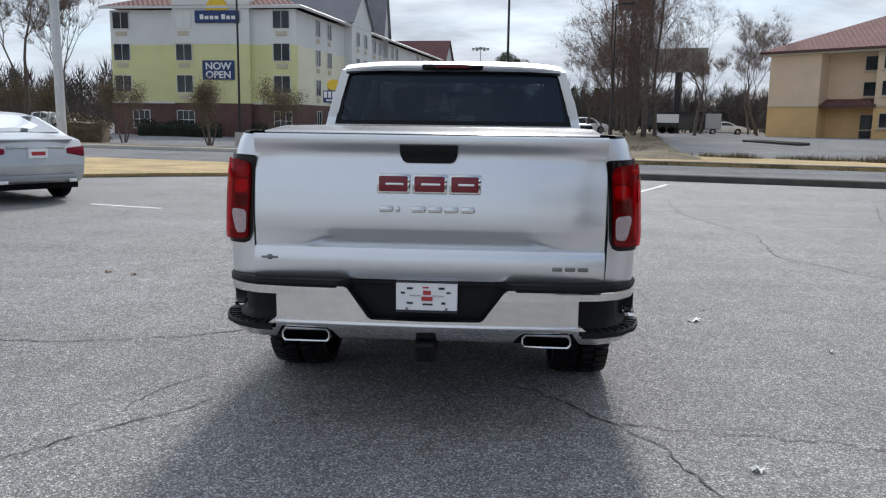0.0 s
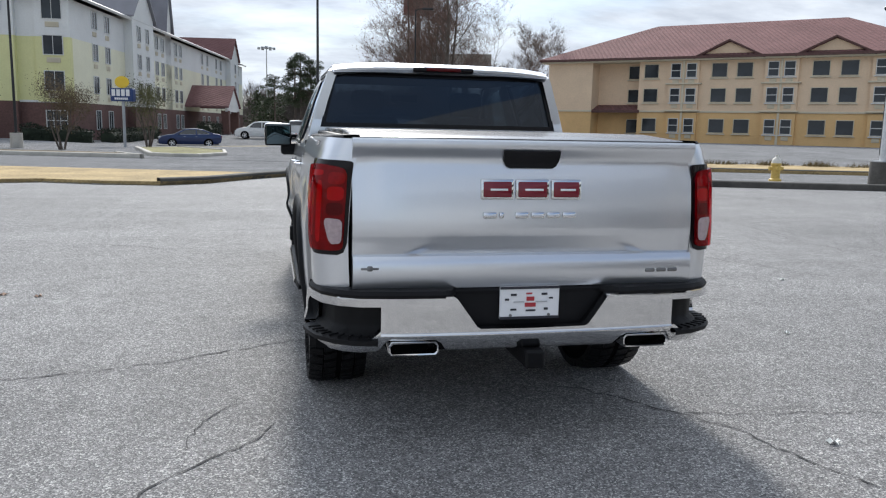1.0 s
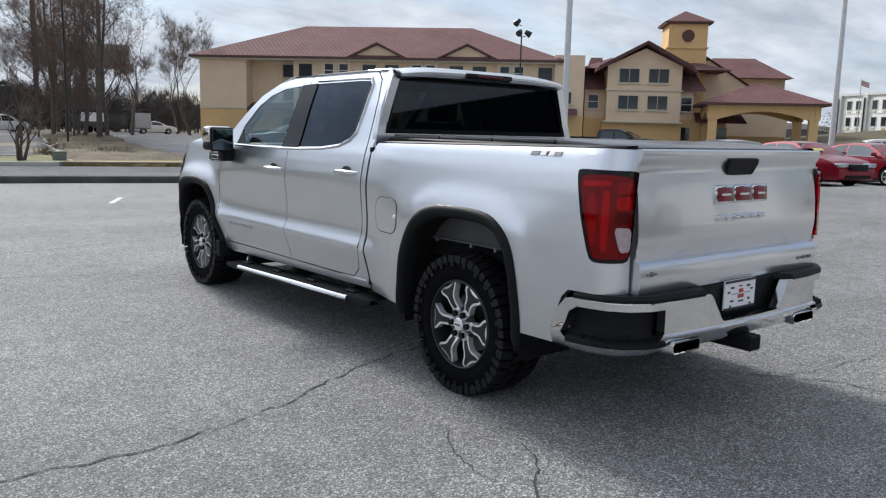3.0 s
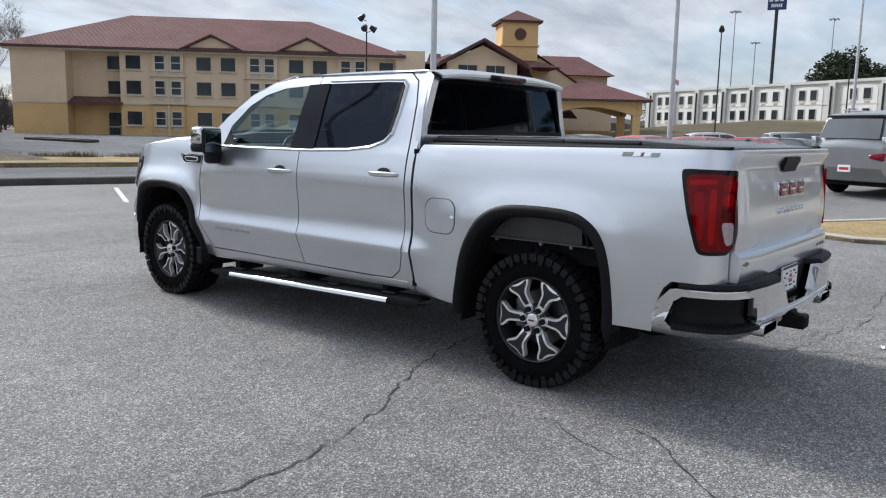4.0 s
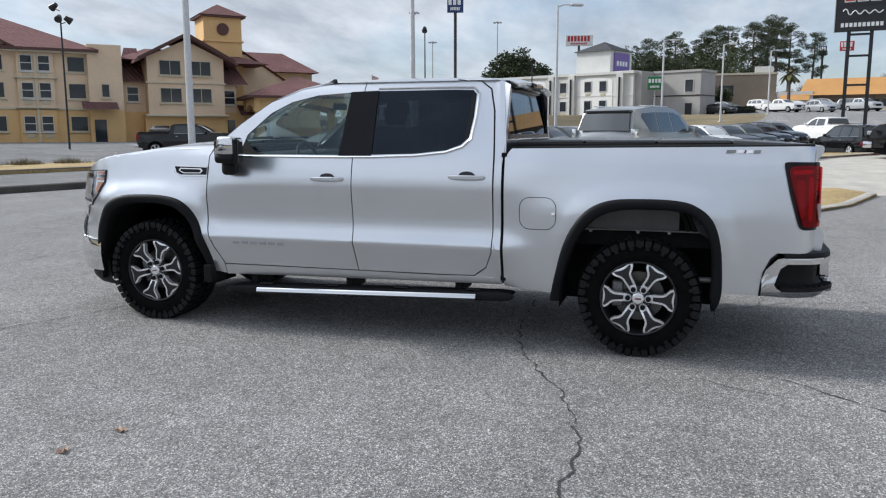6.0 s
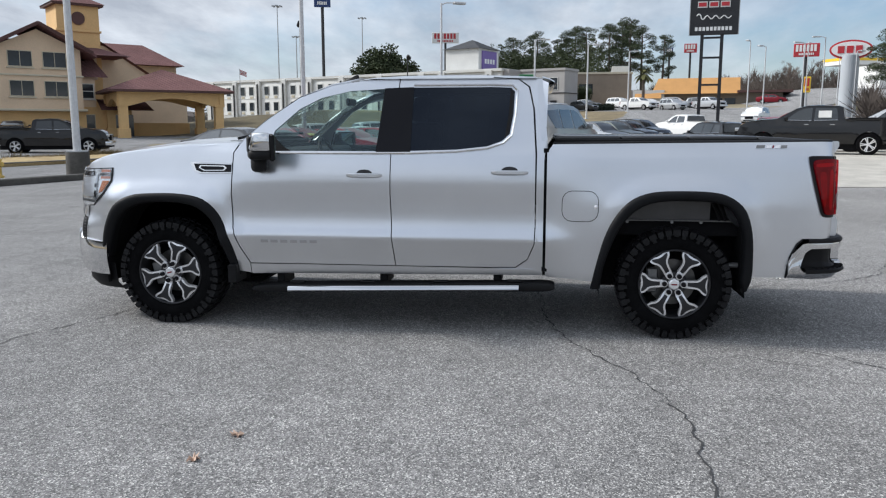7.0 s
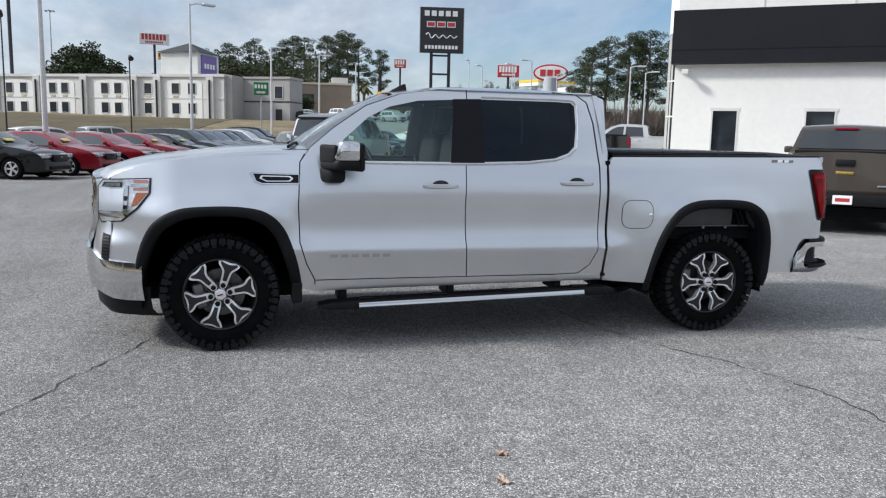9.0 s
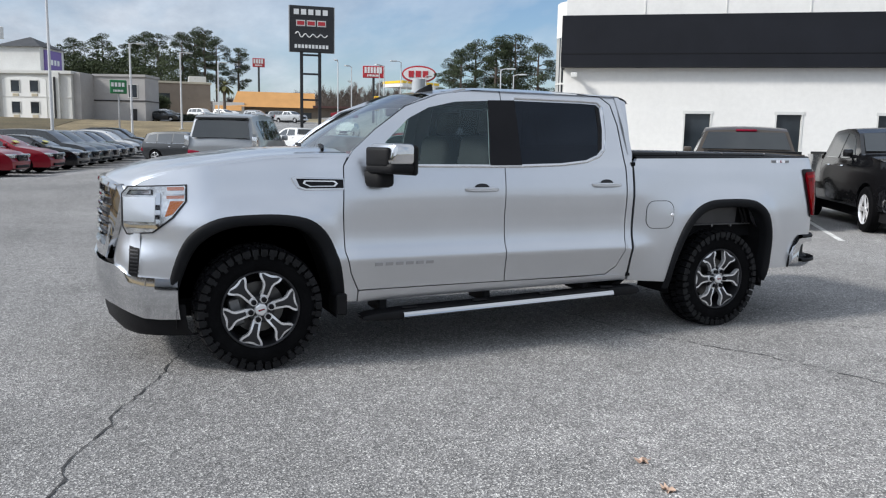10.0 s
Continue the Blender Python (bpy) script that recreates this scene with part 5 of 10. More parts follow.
    part("brake_caliper", bm, STEEL, w)
    return w


def copy_part(ob, parent, m):
    """A part with its own parts, again under the same thing."""
    made = {}
    for o in (ob, *ob.children_recursive):
        made[o] = o.copy()
        scene.collection.objects.link(made[o])
        made[o].parent = made.get(o.parent, parent)
    made[ob].matrix_local = m
    return made[ob]


def build_wheels():
    w = build_wheel()
    w.matrix_local = pose(-0.80, 0, HUB_Z)
    copy_part(w, TRUCK, pose(-0.80, WHEELBASE, HUB_Z, -14))
    copy_part(w, TRUCK, pose(0.80, 0, HUB_Z, 0, 0, 180))
    copy_part(w, TRUCK, pose(0.80, WHEELBASE, HUB_Z, 15, 0, 180))
    bm = bmesh.new()
    cyl(bm, (-0.68, 0, HUB_Z), (0.68, 0, HUB_Z), 0.045, n=12)
    lathe(bm, [(0.0, -0.13), (0.1, -0.10), (0.14, 0.0), (0.1, 0.10), (0.0, 0.13)], 16)
    for v in bm.verts:
        if abs(v.co.z) < 0.2 and abs(v.co.x) < 0.14 and v.co.z < 0.2 and (v.co - Vector((v.co.x, 0, 0))).length < 0.16:
            v.co.z += HUB_Z
    part("rear_axle", bm, STEEL, TRUCK)
    for s in (-1, 1):
        bm = bmesh.new()
        box(bm, s * 0.42 - 0.04, s * 0.42 + 0.04, -0.95, 4.2, 0.46, 0.60, 0.01)
        part("frame_rail", bm, WELL, TRUCK)
        bm = bmesh.new()
        cyl(bm, (s * 0.62, -0.22, 0.36), (s * 0.60, -0.10, 0.75), 0.03, n=10)
        part("shock_absorber", bm, STEEL, TRUCK)
    part("gap_panel", newbox(-0.925, 0.925, 0.893, 0.93, 0.46, 1.34), WELL, TRUCK)
    part("cab_floor", newbox(-0.84, 0.84, 0.95, 3.2, 0.43, 0.50), WELL, TRUCK)
    part("engine_bay", newbox(-0.56, 0.56, 3.1, 4.3, 0.42, 1.22), WELL, TRUCK)
    part("fuel_tank", newbox(-0.35, 0.3, 0.7, 2.0, 0.32, 0.46, 0.03), WELL, TRUCK)
    bm = bmesh.new()
    tube(bm, [(-0.545, -0.9, 0.47), (-0.5, -0.6, 0.5), (-0.42, 0.4, 0.44), (-0.3, 2.2, 0.40)], 0.035, 8)
    part("exhaust_pipe", bm, STEEL, TRUCK)


def build_side_details():
    # step bars
    slope = lambda y: 0.280 + (2.805 - y) * 0.029
    bm = bmesh.new()
    rows = []
    for y in (2.80, 2.6, 2.0, 1.5, 1.09):
        z = slope(y)
        rows.append([(-0.935, y, z + 0.040), (-0.975, y, z + 0.045), (-1.0, y, z + 0.032), (-1.005, y, z + 0.010), (-0.99, y, z - 0.006), (-0.95, y, z - 0.006)])
    grid(bm, rows)
    both("step_bar", bm, CHROME, "chrome side step bar", 50)
    bm = bmesh.new()
    rows = []
    for y, t in ((3.08, 0.3), (3.0, 0.8), (2.8, 1), (2.0, 1), (1.08, 1), (0.92, 1), (0.86, 0.8), (0.835, 0.4)):
        z = slope(y) + 0.02
        rows.append([(-0.84, y, z + 0.03 * t), (-0.93, y, z + 0.032 * t), (-0.985 + 0.02 * (1 - t), y, z + 0.028 * t), (-0.995 + 0.03 * (1 - t), y, z), (-0.98, y, z - 0.03 * t), (-0.84, y, z - 0.03 * t)])
    grid(bm, rows)
    both("step_board", bm, BLACKPLASTIC, "black board of the side step", 50)
    for y in (2.9, 2.1, 1.25):
        b = newbox(-0.85, -0.6, y - 0.03, y + 0.03, slope(y) + 0.02, 0.42, 0.01)
        both("step_bracket", b, BLACKPLASTIC)
    for y in (2.74, 2.2, 1.66, 1.12):
        b = newbox(-0.955, -0.9, y - 0.055, y + 0.055, slope(y) + 0.050, slope(y) + 0.066, 0.006)
        both("step_pad", b, BLACKPLASTIC)
    # door handles
    for yc, zc in ((2.214, 1.143), (1.167, 1.170)):
        bm = bmesh.new()
        rows = []
        for t in (-1, -0.93, -0.75, -0.4, 0, 0.4, 0.75, 0.93, 1):
            y = yc + 0.132 * t
            out = 0.040 * (1 - abs(t) ** 5) + 0.004
            hh = 0.017 - 0.005 * abs(t) ** 3
            x = skin(y, zc) + out
            rows.append([(-(x - 0.012), y, zc - hh), (-x, y, zc - hh * 0.5), (-x, y, zc + hh * 0.6), (-(x - 0.014), y, zc + hh)])
        grid(bm, rows)
        both("door_handle", bm, SILVER, "silver door handle", 50)
        # flat dark ellipse on the door, standing in for the cup's shade
        cup = [(yc + 0.058 * math.cos(a), zc + 0.014 + 0.028 * math.sin(a)) for a in [2 * math.pi * k / 16 for k in range(16)]]
        both("handle_cup", plate(cup, lambda y, z, i: (-(skin(y, z) + 0.0035), y, z), du=0.05, dv=0.03), DARKALLOY, "flat dark patch for the shaded cup behind the door handle")
    # filler door
    def rounded(y0, y1, z0, z1, r, n=4):
        pts = []
        for cx, cz, a0 in ((y1 - r, z1 - r, 0), (y0 + r, z1 - r, 90), (y0 + r, z0 + r, 180), (y1 - r, z0 + r, 270)):
            pts += [(cx + r * math.cos(radians(a0 + 90 * k / n)), cz + r * math.sin(radians(a0 + 90 * k / n))) for k in range(n + 1)]
        return pts
    ring = rounded(0.545, 0.795, 0.832, 1.046, 0.07)
    bm = bmesh.new()
    tube(bm, [(-(skin(y, z) + 0.0005), y, z) for y, z in ring], 0.0024, 5, True)
    door = part("filler_door", plate(rounded(0.549, 0.791, 0.836, 1.042, 0.067), on_side(0.004), du=0.05, dv=0.05, depth=0.004), SILVER, TRUCK, "round-cornered filler door")
    part("seam", bm, BLACKPLASTIC, door)
    bm = bmesh.new()
    lathe(bm, [(0.0, -0.012), (0.012, -0.008), (0.014, 0.0)], 12)
    part("latch", bm, BRIGHT, door, m=pose(-(skin(0.56, 0.94) + 0.004), 0.562, 0.937))
    # fender badge
    o = [(3.545, 1.222), (3.53, 1.231), (3.21, 1.224), (3.21, 1.150), (3.46, 1.147), (3.51, 1.164)]
    for s, b in zip((1, -1), both("fender_badge", plate(o, on_side(0.010), du=0.08, dv=0.02, depth=0.012), CHROME, "chrome and black fender badge")):
        for pts, mt, off, nm in (([(3.515, 1.219), (3.215, 1.214), (3.215, 1.160), (3.455, 1.157), (3.495, 1.172)], BLACKGLOSS, 0.012, "black_inset"), ([(3.465, 1.208), (3.27, 1.206), (3.25, 1.189), (3.27, 1.169), (3.43, 1.167), (3.475, 1.188)], BRIGHT, 0.015, "bright_bar"), ([(3.455, 1.201), (3.28, 1.199), (3.265, 1.189), (3.28, 1.176), (3.425, 1.174), (3.46, 1.188)], BLACKGLOSS, 0.018, "dark_bar")):
            g = plate(pts, on_side(off), du=0.1, depth=0.006)
            part(nm, g if s > 0 else mirrored(g), mt, b)
    # name bars on the front doors and the bed's badge
    for k in range(6):
        y0 = 3.0 - k * 0.074
        both("side_name_bar", plate([(y0, 0.642), (y0, 0.664), (y0 - 0.052, 0.664), (y0 - 0.052, 0.642)], on_side(0.005), depth=0.008), BADGEGREY, "small bright model-name bar on the door")
    for y0, y1, mt in ((-0.50, -0.555, STEEL), (-0.565, -0.60, BRIGHT), (-0.605, -0.615, BADGERED), (-0.62, -0.655, BRIGHT), (-0.66, -0.70, STEEL)):
        both("bed_badge", plate([(y0, 1.346), (y0 - 0.006, 1.366), (y1 - 0.006, 1.367), (y1, 1.348)], on_side(0.004), depth=0.006), mt, "small badge on the bed side")
    # mirrors
    for s in (1, -1):
        bm = bmesh.new()
        box(bm, -1.210, -0.975, 2.875, 3.045, 1.258, 1.330, 0.028, 3)
        box(bm, -1.07, -0.90, 2.90, 3.02, 1.165, 1.275, 0.03, 2)
        box(bm, -0.99, -0.88, 2.92, 3.0, 1.19, 1.28, 0.015, 2)
        for v in bm.verts:
            v.co.y += (v.co.x + 1.06) * 0.42
            if v.co.z > 1.4:
                v.co.y -= 0.01
        cap = part("mirror", bm if s > 0 else mirrored(bm), BLACKPLASTIC, TRUCK, "black door mirror with a chrome cap")
        bm = bmesh.new()
        box(bm, -1.214, -0.980, 2.880, 3.040, 1.315, 1.450, 0.026, 3)
        for v in bm.verts:
            v.co.y += (v.co.x + 1.06) * 0.42 - (0.02 if v.co.z > 1.42 and v.co.y > 2.95 else 0.0)
        part("mirror_cap", bm if s > 0 else mirrored(bm), CHROME, cap, "chrome mirror cap")
        bm = newbox(-1.180, -0.985, 3.020, 3.050, 1.300, 1.425, 0.02, 3)
        for v in bm.verts:
            v.co.y += (v.co.x + 1.06) * 0.42
        part("front_panel", bm if s > 0 else mirrored(bm), BLACKPLASTIC, cap, "black front panel of the mirror")
        bm = newbox(-1.208, -0.975, 2.852, 2.89, 1.25, 1.44, 0.012)
        for v in bm.verts:
            v.co.y += (v.co.x + 1.06) * 0.42
        part("mirror_shell", bm if s > 0 else mirrored(bm), BLACKPLASTIC, cap)
        bm = newbox(-1.195, -0.988, 2.846, 2.855, 1.262, 1.428, 0.003)
        for v in bm.verts:
            v.co.y += (v.co.x + 1.06) * 0.42
        part("mirror_glass", bm if s > 0 else mirrored(bm), MIRRORGLASS, cap, "mirror glass")
        patch = [(2.97, 1.312), (2.92, 1.44), (2.84, 1.35), (2.76, 1.312)]
        g = plate(patch, on_side(-0.002), depth=0.01)
        part("mirror_patch", g if s > 0 else mirrored(g), BLACKPLASTIC, cap)


LAMPRIM = M("dark_lamp_rim", (0.018, 0.018, 0.02), 0.3, 0.3, var=0.1, scale=20)
LAMPBOWL = M("lamp_reflector", (0.70, 0.71, 0.72), 0.16, 0.85, var=0.35, scale=14)
PALEAMBER = M("pale_amber_reflector", (0.36, 0.17, 0.13), 0.25, var=0.1, scale=30)


def build_front():
    for s in (1, -1):
        f = (lambda bm: bm) if s > 0 else mirrored
        o = [(4.172, 1.184), (4.50, 1.167), (4.537, 1.12), (4.537, 0.92), (4.515, 0.874), (4.37, 0.889), (4.257, 0.982), (4.177, 1.085)]
        bowl = [(4.184, 1.176), (4.496, 1.160), (4.530, 1.118), (4.530, 0.924), (4.510, 0.882), (4.374, 0.898), (4.266, 0.99), (4.189, 1.086)]
        lamp = part("headlamp", f(plate(o, on_side(0.006), du=0.03, dv=0.04, depth=0.02)), LAMPRIM, TRUCK, "clear headlamp with chrome bars and an amber corner", 50)
        for pts, mt, off, nm in ((bowl, LAMPBOWL, 0.009, "reflector_bowl"),
                                 ([(4.192, 1.17), (4.285, 1.166), (4.285, 1.146), (4.191, 1.149)], PALEAMBER, 0.012, "amber_strip"),
                                 ([(4.188, 1.143), (4.31, 1.139), (4.31, 1.121), (4.19, 1.125)], CHROME, 0.017, "chrome_bar"),
                                 ([(4.192, 1.119), (4.29, 1.115), (4.29, 1.097), (4.194, 1.101)], PALEAMBER, 0.012, "amber_strip"),
                                 ([(4.196, 1.085), (4.27, 1.083), (4.305, 0.99), (4.262, 1.005)], AMBER, 0.012, "amber_corner"),
                                 ([(4.365, 1.15), (4.49, 1.145), (4.51, 1.115), (4.365, 1.116)], LAMPRIM, 0.012, "lamp_box"),
                                 ([(4.375, 1.144), (4.48, 1.139), (4.50, 1.120), (4.375, 1.121)], CHROME, 0.014, "reflector"),
                                 ([(4.352, 1.105), (4.525, 1.10), (4.53, 0.955), (4.362, 0.957)], SILVER, 0.013, "painted_insert"),
                                 ([(4.322, 1.13), (4.345, 1.13), (4.355, 0.935), (4.333, 0.92)], CHROME, 0.017, "light_bar"),
                                 ([(4.328, 1.06), (4.352, 1.06), (4.354, 1.03), (4.33, 1.03)], BLACKGLOSS, 0.019, "projector"),
                                 ([(4.332, 1.00), (4.356, 1.00), (4.358, 0.975), (4.334, 0.975)], BLACKGLOSS, 0.019, "projector"),
                                 ([(4.335, 0.942), (4.528, 0.942), (4.526, 0.918), (4.35, 0.916)], CHROME, 0.016, "light_bar")):
            part(nm, f(plate(pts, on_side(off), du=0.03, dv=0.04, depth=0.006)), mt, lamp)
        g = part("clear_cover", f(plate([(4.18, 1.178), (4.498, 1.162), (4.532, 1.12), (4.532, 0.92), (4.512, 0.88), (4.372, 0.896), (4.263, 0.99), (4.187, 1.085)], on_side(0.020), du=0.03, dv=0.04)), LENS, lamp)
        g.visible_shadow = False
        # painted corner below the lamp, carried round to the grille
        fog = part("fog_intake", f(plate([(4.447, 0.795), (4.502, 0.81), (4.515, 0.64), (4.466, 0.61)], on_side(0.003), du=0.03, dv=0.03, depth=0.01)), BLACKPLASTIC, TRUCK, "black slatted intake beside the grille")
        for k in range(7):
            z = 0.645 + 0.022 * k
            part("slat", f(plate([(4.458, z), (4.508, z + 0.004), (4.508, z + 0.012), (4.458, z + 0.008)], on_side(0.008), du=0.02, dv=0.02, depth=0.005)), DARKALLOY, fog)
    nose = table([(0.0, 4.655), (0.2, 4.648), (0.4, 4.625), (0.55, 4.592), (0.66, 4.552), (0.72, 4.52), (0.80, 4.47), (0.90, 4.40)])

    def nose_y(x, z):
        """The front's line: the nose's curve, cut by the run of the side."""
        a = abs(x)
        lo, hi = 4.0, 4.75
        for _ in range(16):
            mid = (lo + hi) / 2
            lo, hi = (mid, hi) if skin(mid, z) > a else (lo, mid)
        return min(nose(a) + 0.055 * ease(0.9, 0.7, z) * ease(0.5, 0.7, a) - 0.03 * ease(0.9, 1.2, z), lo + 0.004)
    bm = bmesh.new()
    rows = []
    for z in (0.54, 0.60, 0.66, 0.72, 0.8, 0.9, 1.0, 1.1, 1.165):
        e = skin(4.44, z) + 0.001
        rows.append([(e * k, nose_y(e * k, z) - 0.02 * ease(0.1, 0.35, 1 - abs(k)), z) for k in (-1, -0.97, -0.93, -0.88, -0.82, -0.76, -0.7, -0.5, -0.25, 0, 0.25, 0.5, 0.7, 0.76, 0.82, 0.88, 0.93, 0.97, 1)])
    grid(bm, rows)
    part("front_fascia", bm, SILVER, TRUCK, angle=50)
    ring = [(-0.63, 1.172), (-0.695, 1.10), (-0.69, 1.0), (-0.65, 0.84), (-0.56, 0.705), (0.56, 0.705), (0.65, 0.84), (0.69, 1.0), (0.695, 1.10), (0.63, 1.172)]
    fm = lambda x, z, i: (x, nose_y(x, z) - (i or 0), z)
    grille = part("grille", plate(ring, fm, du=0.05, dv=0.1, depth=0.05), BLACKGLOSS, TRUCK, "large black and chrome grille")
    hole = [(-0.55, 1.12), (-0.60, 1.06), (-0.57, 0.87), (-0.49, 0.78), (0.49, 0.78), (0.57, 0.87), (0.60, 1.06), (0.55, 1.12)]
    part("grille_frame", plate(ring, lambda x, z, i: fm(x, z, (i or 0) * 1.6 - 0.03), [hole], 0.04, 0.08, 0.05), CHROME, grille, "thick chrome grille frame", 50)
    b = bmesh.new()
    tube(b, [(x, fm(x, 1.165, 0)[1] + 0.006, 1.176 - 0.03 * (abs(x) / 0.62) ** 3) for x in [-0.63 + 0.07 * j for j in range(19)]], 0.030, 8)
    part("grille_header", b, CHROME, grille, "chrome bar below the hood's edge")
    for k in range(5):
        z = 0.84 + k * 0.062
        b = bmesh.new()
        tube(b, [(x, fm(x, z, 0)[1] + 0.012, z) for x in [-0.57 + 0.114 * j for j in range(11)]], 0.014, 6)
        part("grille_bar", b, CHROME, grille)
    # bumper
    path = [(0.0, 4.70), (0.35, 4.685), (0.6, 4.64), (0.72, 4.595), (0.78, 4.56), (0.825, 4.515), (0.868, 4.45), (0.906, 4.36), (0.938, 4.245)]
    top = lambda y: 0.615 + 0.012 * ease(4.25, 4.5, y) + 0.063 * ease(4.50, 4.60, y)
    bm = bmesh.new()
    rows = []
    for s, (x, y) in [(-1, p) for p in path[::-1]] + [(1, p) for p in path[1:]]:
        t = top(y)
        low = 0.365 + 0.075 * ease(4.4, 4.65, y)
        row = [(s * (x - 0.018), y - 0.018, t - 0.002)]
        for k in range(7):
            f_ = k / 6
            bulge = 0.008 * math.sin(math.pi * min(1, f_ * 1.1))
            row.append((s * (x + bulge * (x / 0.9)), y + bulge * (1 - x / 0.95) - 0.03 * max(0, f_ - 0.6), t + (low - t) * f_))
        row.append((s * (x - 0.05), y - 0.06, low - 0.01))
        rows.append(row)
    grid(bm, rows)
    part("front_bumper", bm, CHROME, TRUCK, "chrome front bumper", 45)
    bm = bmesh.new()
    rows = []
    for s, (x, y) in [(-1, p) for p in path[::-1]] + [(1, p) for p in path[1:]]:
        rows.append([(s * (x - 0.03), y - 0.045, 0.45), (s * (x - 0.032), y - 0.05, 0.37), (s * (x - 0.035), y - 0.06, 0.30), (s * (x - 0.06), y - 0.10, 0.245), (s * (x - 0.12), y - 0.16, 0.245)])
    grid(bm, rows)
    part("air_dam", bm, BLACKPLASTIC, TRUCK, "black air dam below the bumper", 45)


def build_cabin():
    def seat(x):
        bm = bmesh.new()
        box(bm, x - 0.27, x + 0.27, 2.02, 2.55, 0.80, 0.98, 0.05, 3)
        box(bm, x - 0.26, x + 0.26, 1.93, 2.10, 0.90, 1.52, 0.06, 3)
        box(bm, x - 0.13, x + 0.13, 1.92, 2.03, 1.53, 1.72, 0.04, 3)
        for v in bm.verts:
            if v.co.z > 1.0:
                v.co.y -= (v.co.z - 1.0) * 0.16
        part("seat", bm, SEAT, TRUCK)
    seat(-0.40)
    seat(0.40)
    bm = bmesh.new()
    box(bm, -0.68, 0.68, 1.02, 1.5, 0.80, 0.96, 0.05, 3)
    box(bm, -0.68, 0.68, 0.96, 1.10, 0.90, 1.45, 0.05, 3)
    part("rear_bench", bm, SEAT, TRUCK)
    bm = newbox(-0.80, 0.80, 2.72, 3.12, 1.02, 1.32, 0.06, 3)
    part("dashboard", bm, BLACKPLASTIC, TRUCK)
    bm = bmesh.new()
    tube(bm, [(0.185 * math.cos(a), 0.06 * math.sin(a), 0.175 * math.sin(a)) for a in [2 * math.pi * k / 28 for k in range(28)]], 0.014, 8, True)
    cyl(bm, (0, 0, 0), (0, 0.12, -0.06), 0.05, 0.04, 12)
    for a in (0, 180, 270):
        cyl(bm, (0, 0, 0), (0.18 * math.cos(radians(a)), 0.055 * math.sin(radians(a)), 0.17 * math.sin(radians(a))), 0.016, n=8)
    part("steering_wheel", bm, BLACKPLASTIC, TRUCK, m=pose(-0.40, 2.62, 1.22))
    part("headliner", newbox(-0.72, 0.72, 0.95, 2.4, 1.79, 1.82), SEAT, TRUCK)
    part("rear_mirror", newbox(-0.12, 0.12, 2.52, 2.55, 1.66, 1.72, 0.01), BLACKPLASTIC, TRUCK)
    both("door_card", newbox(-0.885, -0.84, 1.02, 3.1, 0.55, 1.27), BLACKPLASTIC)
    part("firewall", newbox(-0.84, 0.84, 3.08, 3.14, 0.45, 1.34), WELL, TRUCK)
    part("back_panel", newbox(-0.86, 0.86, 0.925, 0.96, 0.45, 1.42), WELL, TRUCK)


build_body()
build_bed()
build_tailgate()
build_tail_lamps()
build_rear_bumper()
build_flares()
build_wheels()
build_side_details()
build_front()
build_cabin()


# ---- other vehicles ----
def paint(name, col, metal=0.3, rough=0.3):
    return M(name, col, rough, metal, var=0.04, scale=2, spec=0.25, coat=0.6)


P_BLACK = M("black_paint", (0.007, 0.007, 0.008), 0.12, 0.0, var=0.05, scale=2, spec=0.35, coat=0.5)
P_RED = paint("red_paint", (0.23, 0.009, 0.02), 0.2)
P_WHITE = paint("white_paint", (0.72, 0.72, 0.71), 0.0)
P_SILVER = paint("pale_silver_paint", (0.50, 0.51, 0.52), 0.5)
P_MIDGREY = paint("silver_grey_paint", (0.30, 0.31, 0.32), 0.6)
P_GREY = paint("grey_paint", (0.16, 0.17, 0.18), 0.4)
P_DARK = paint("charcoal_paint", (0.045, 0.048, 0.052), 0.3)
P_BLUE = paint("dark_blue_paint", (0.02, 0.035, 0.10), 0.3)
P_BROWN = paint("bronze_paint", (0.085, 0.07, 0.058), 0.5)
P_GREEN = paint("dark_green_grey_paint", (0.05, 0.06, 0.055), 0.3)

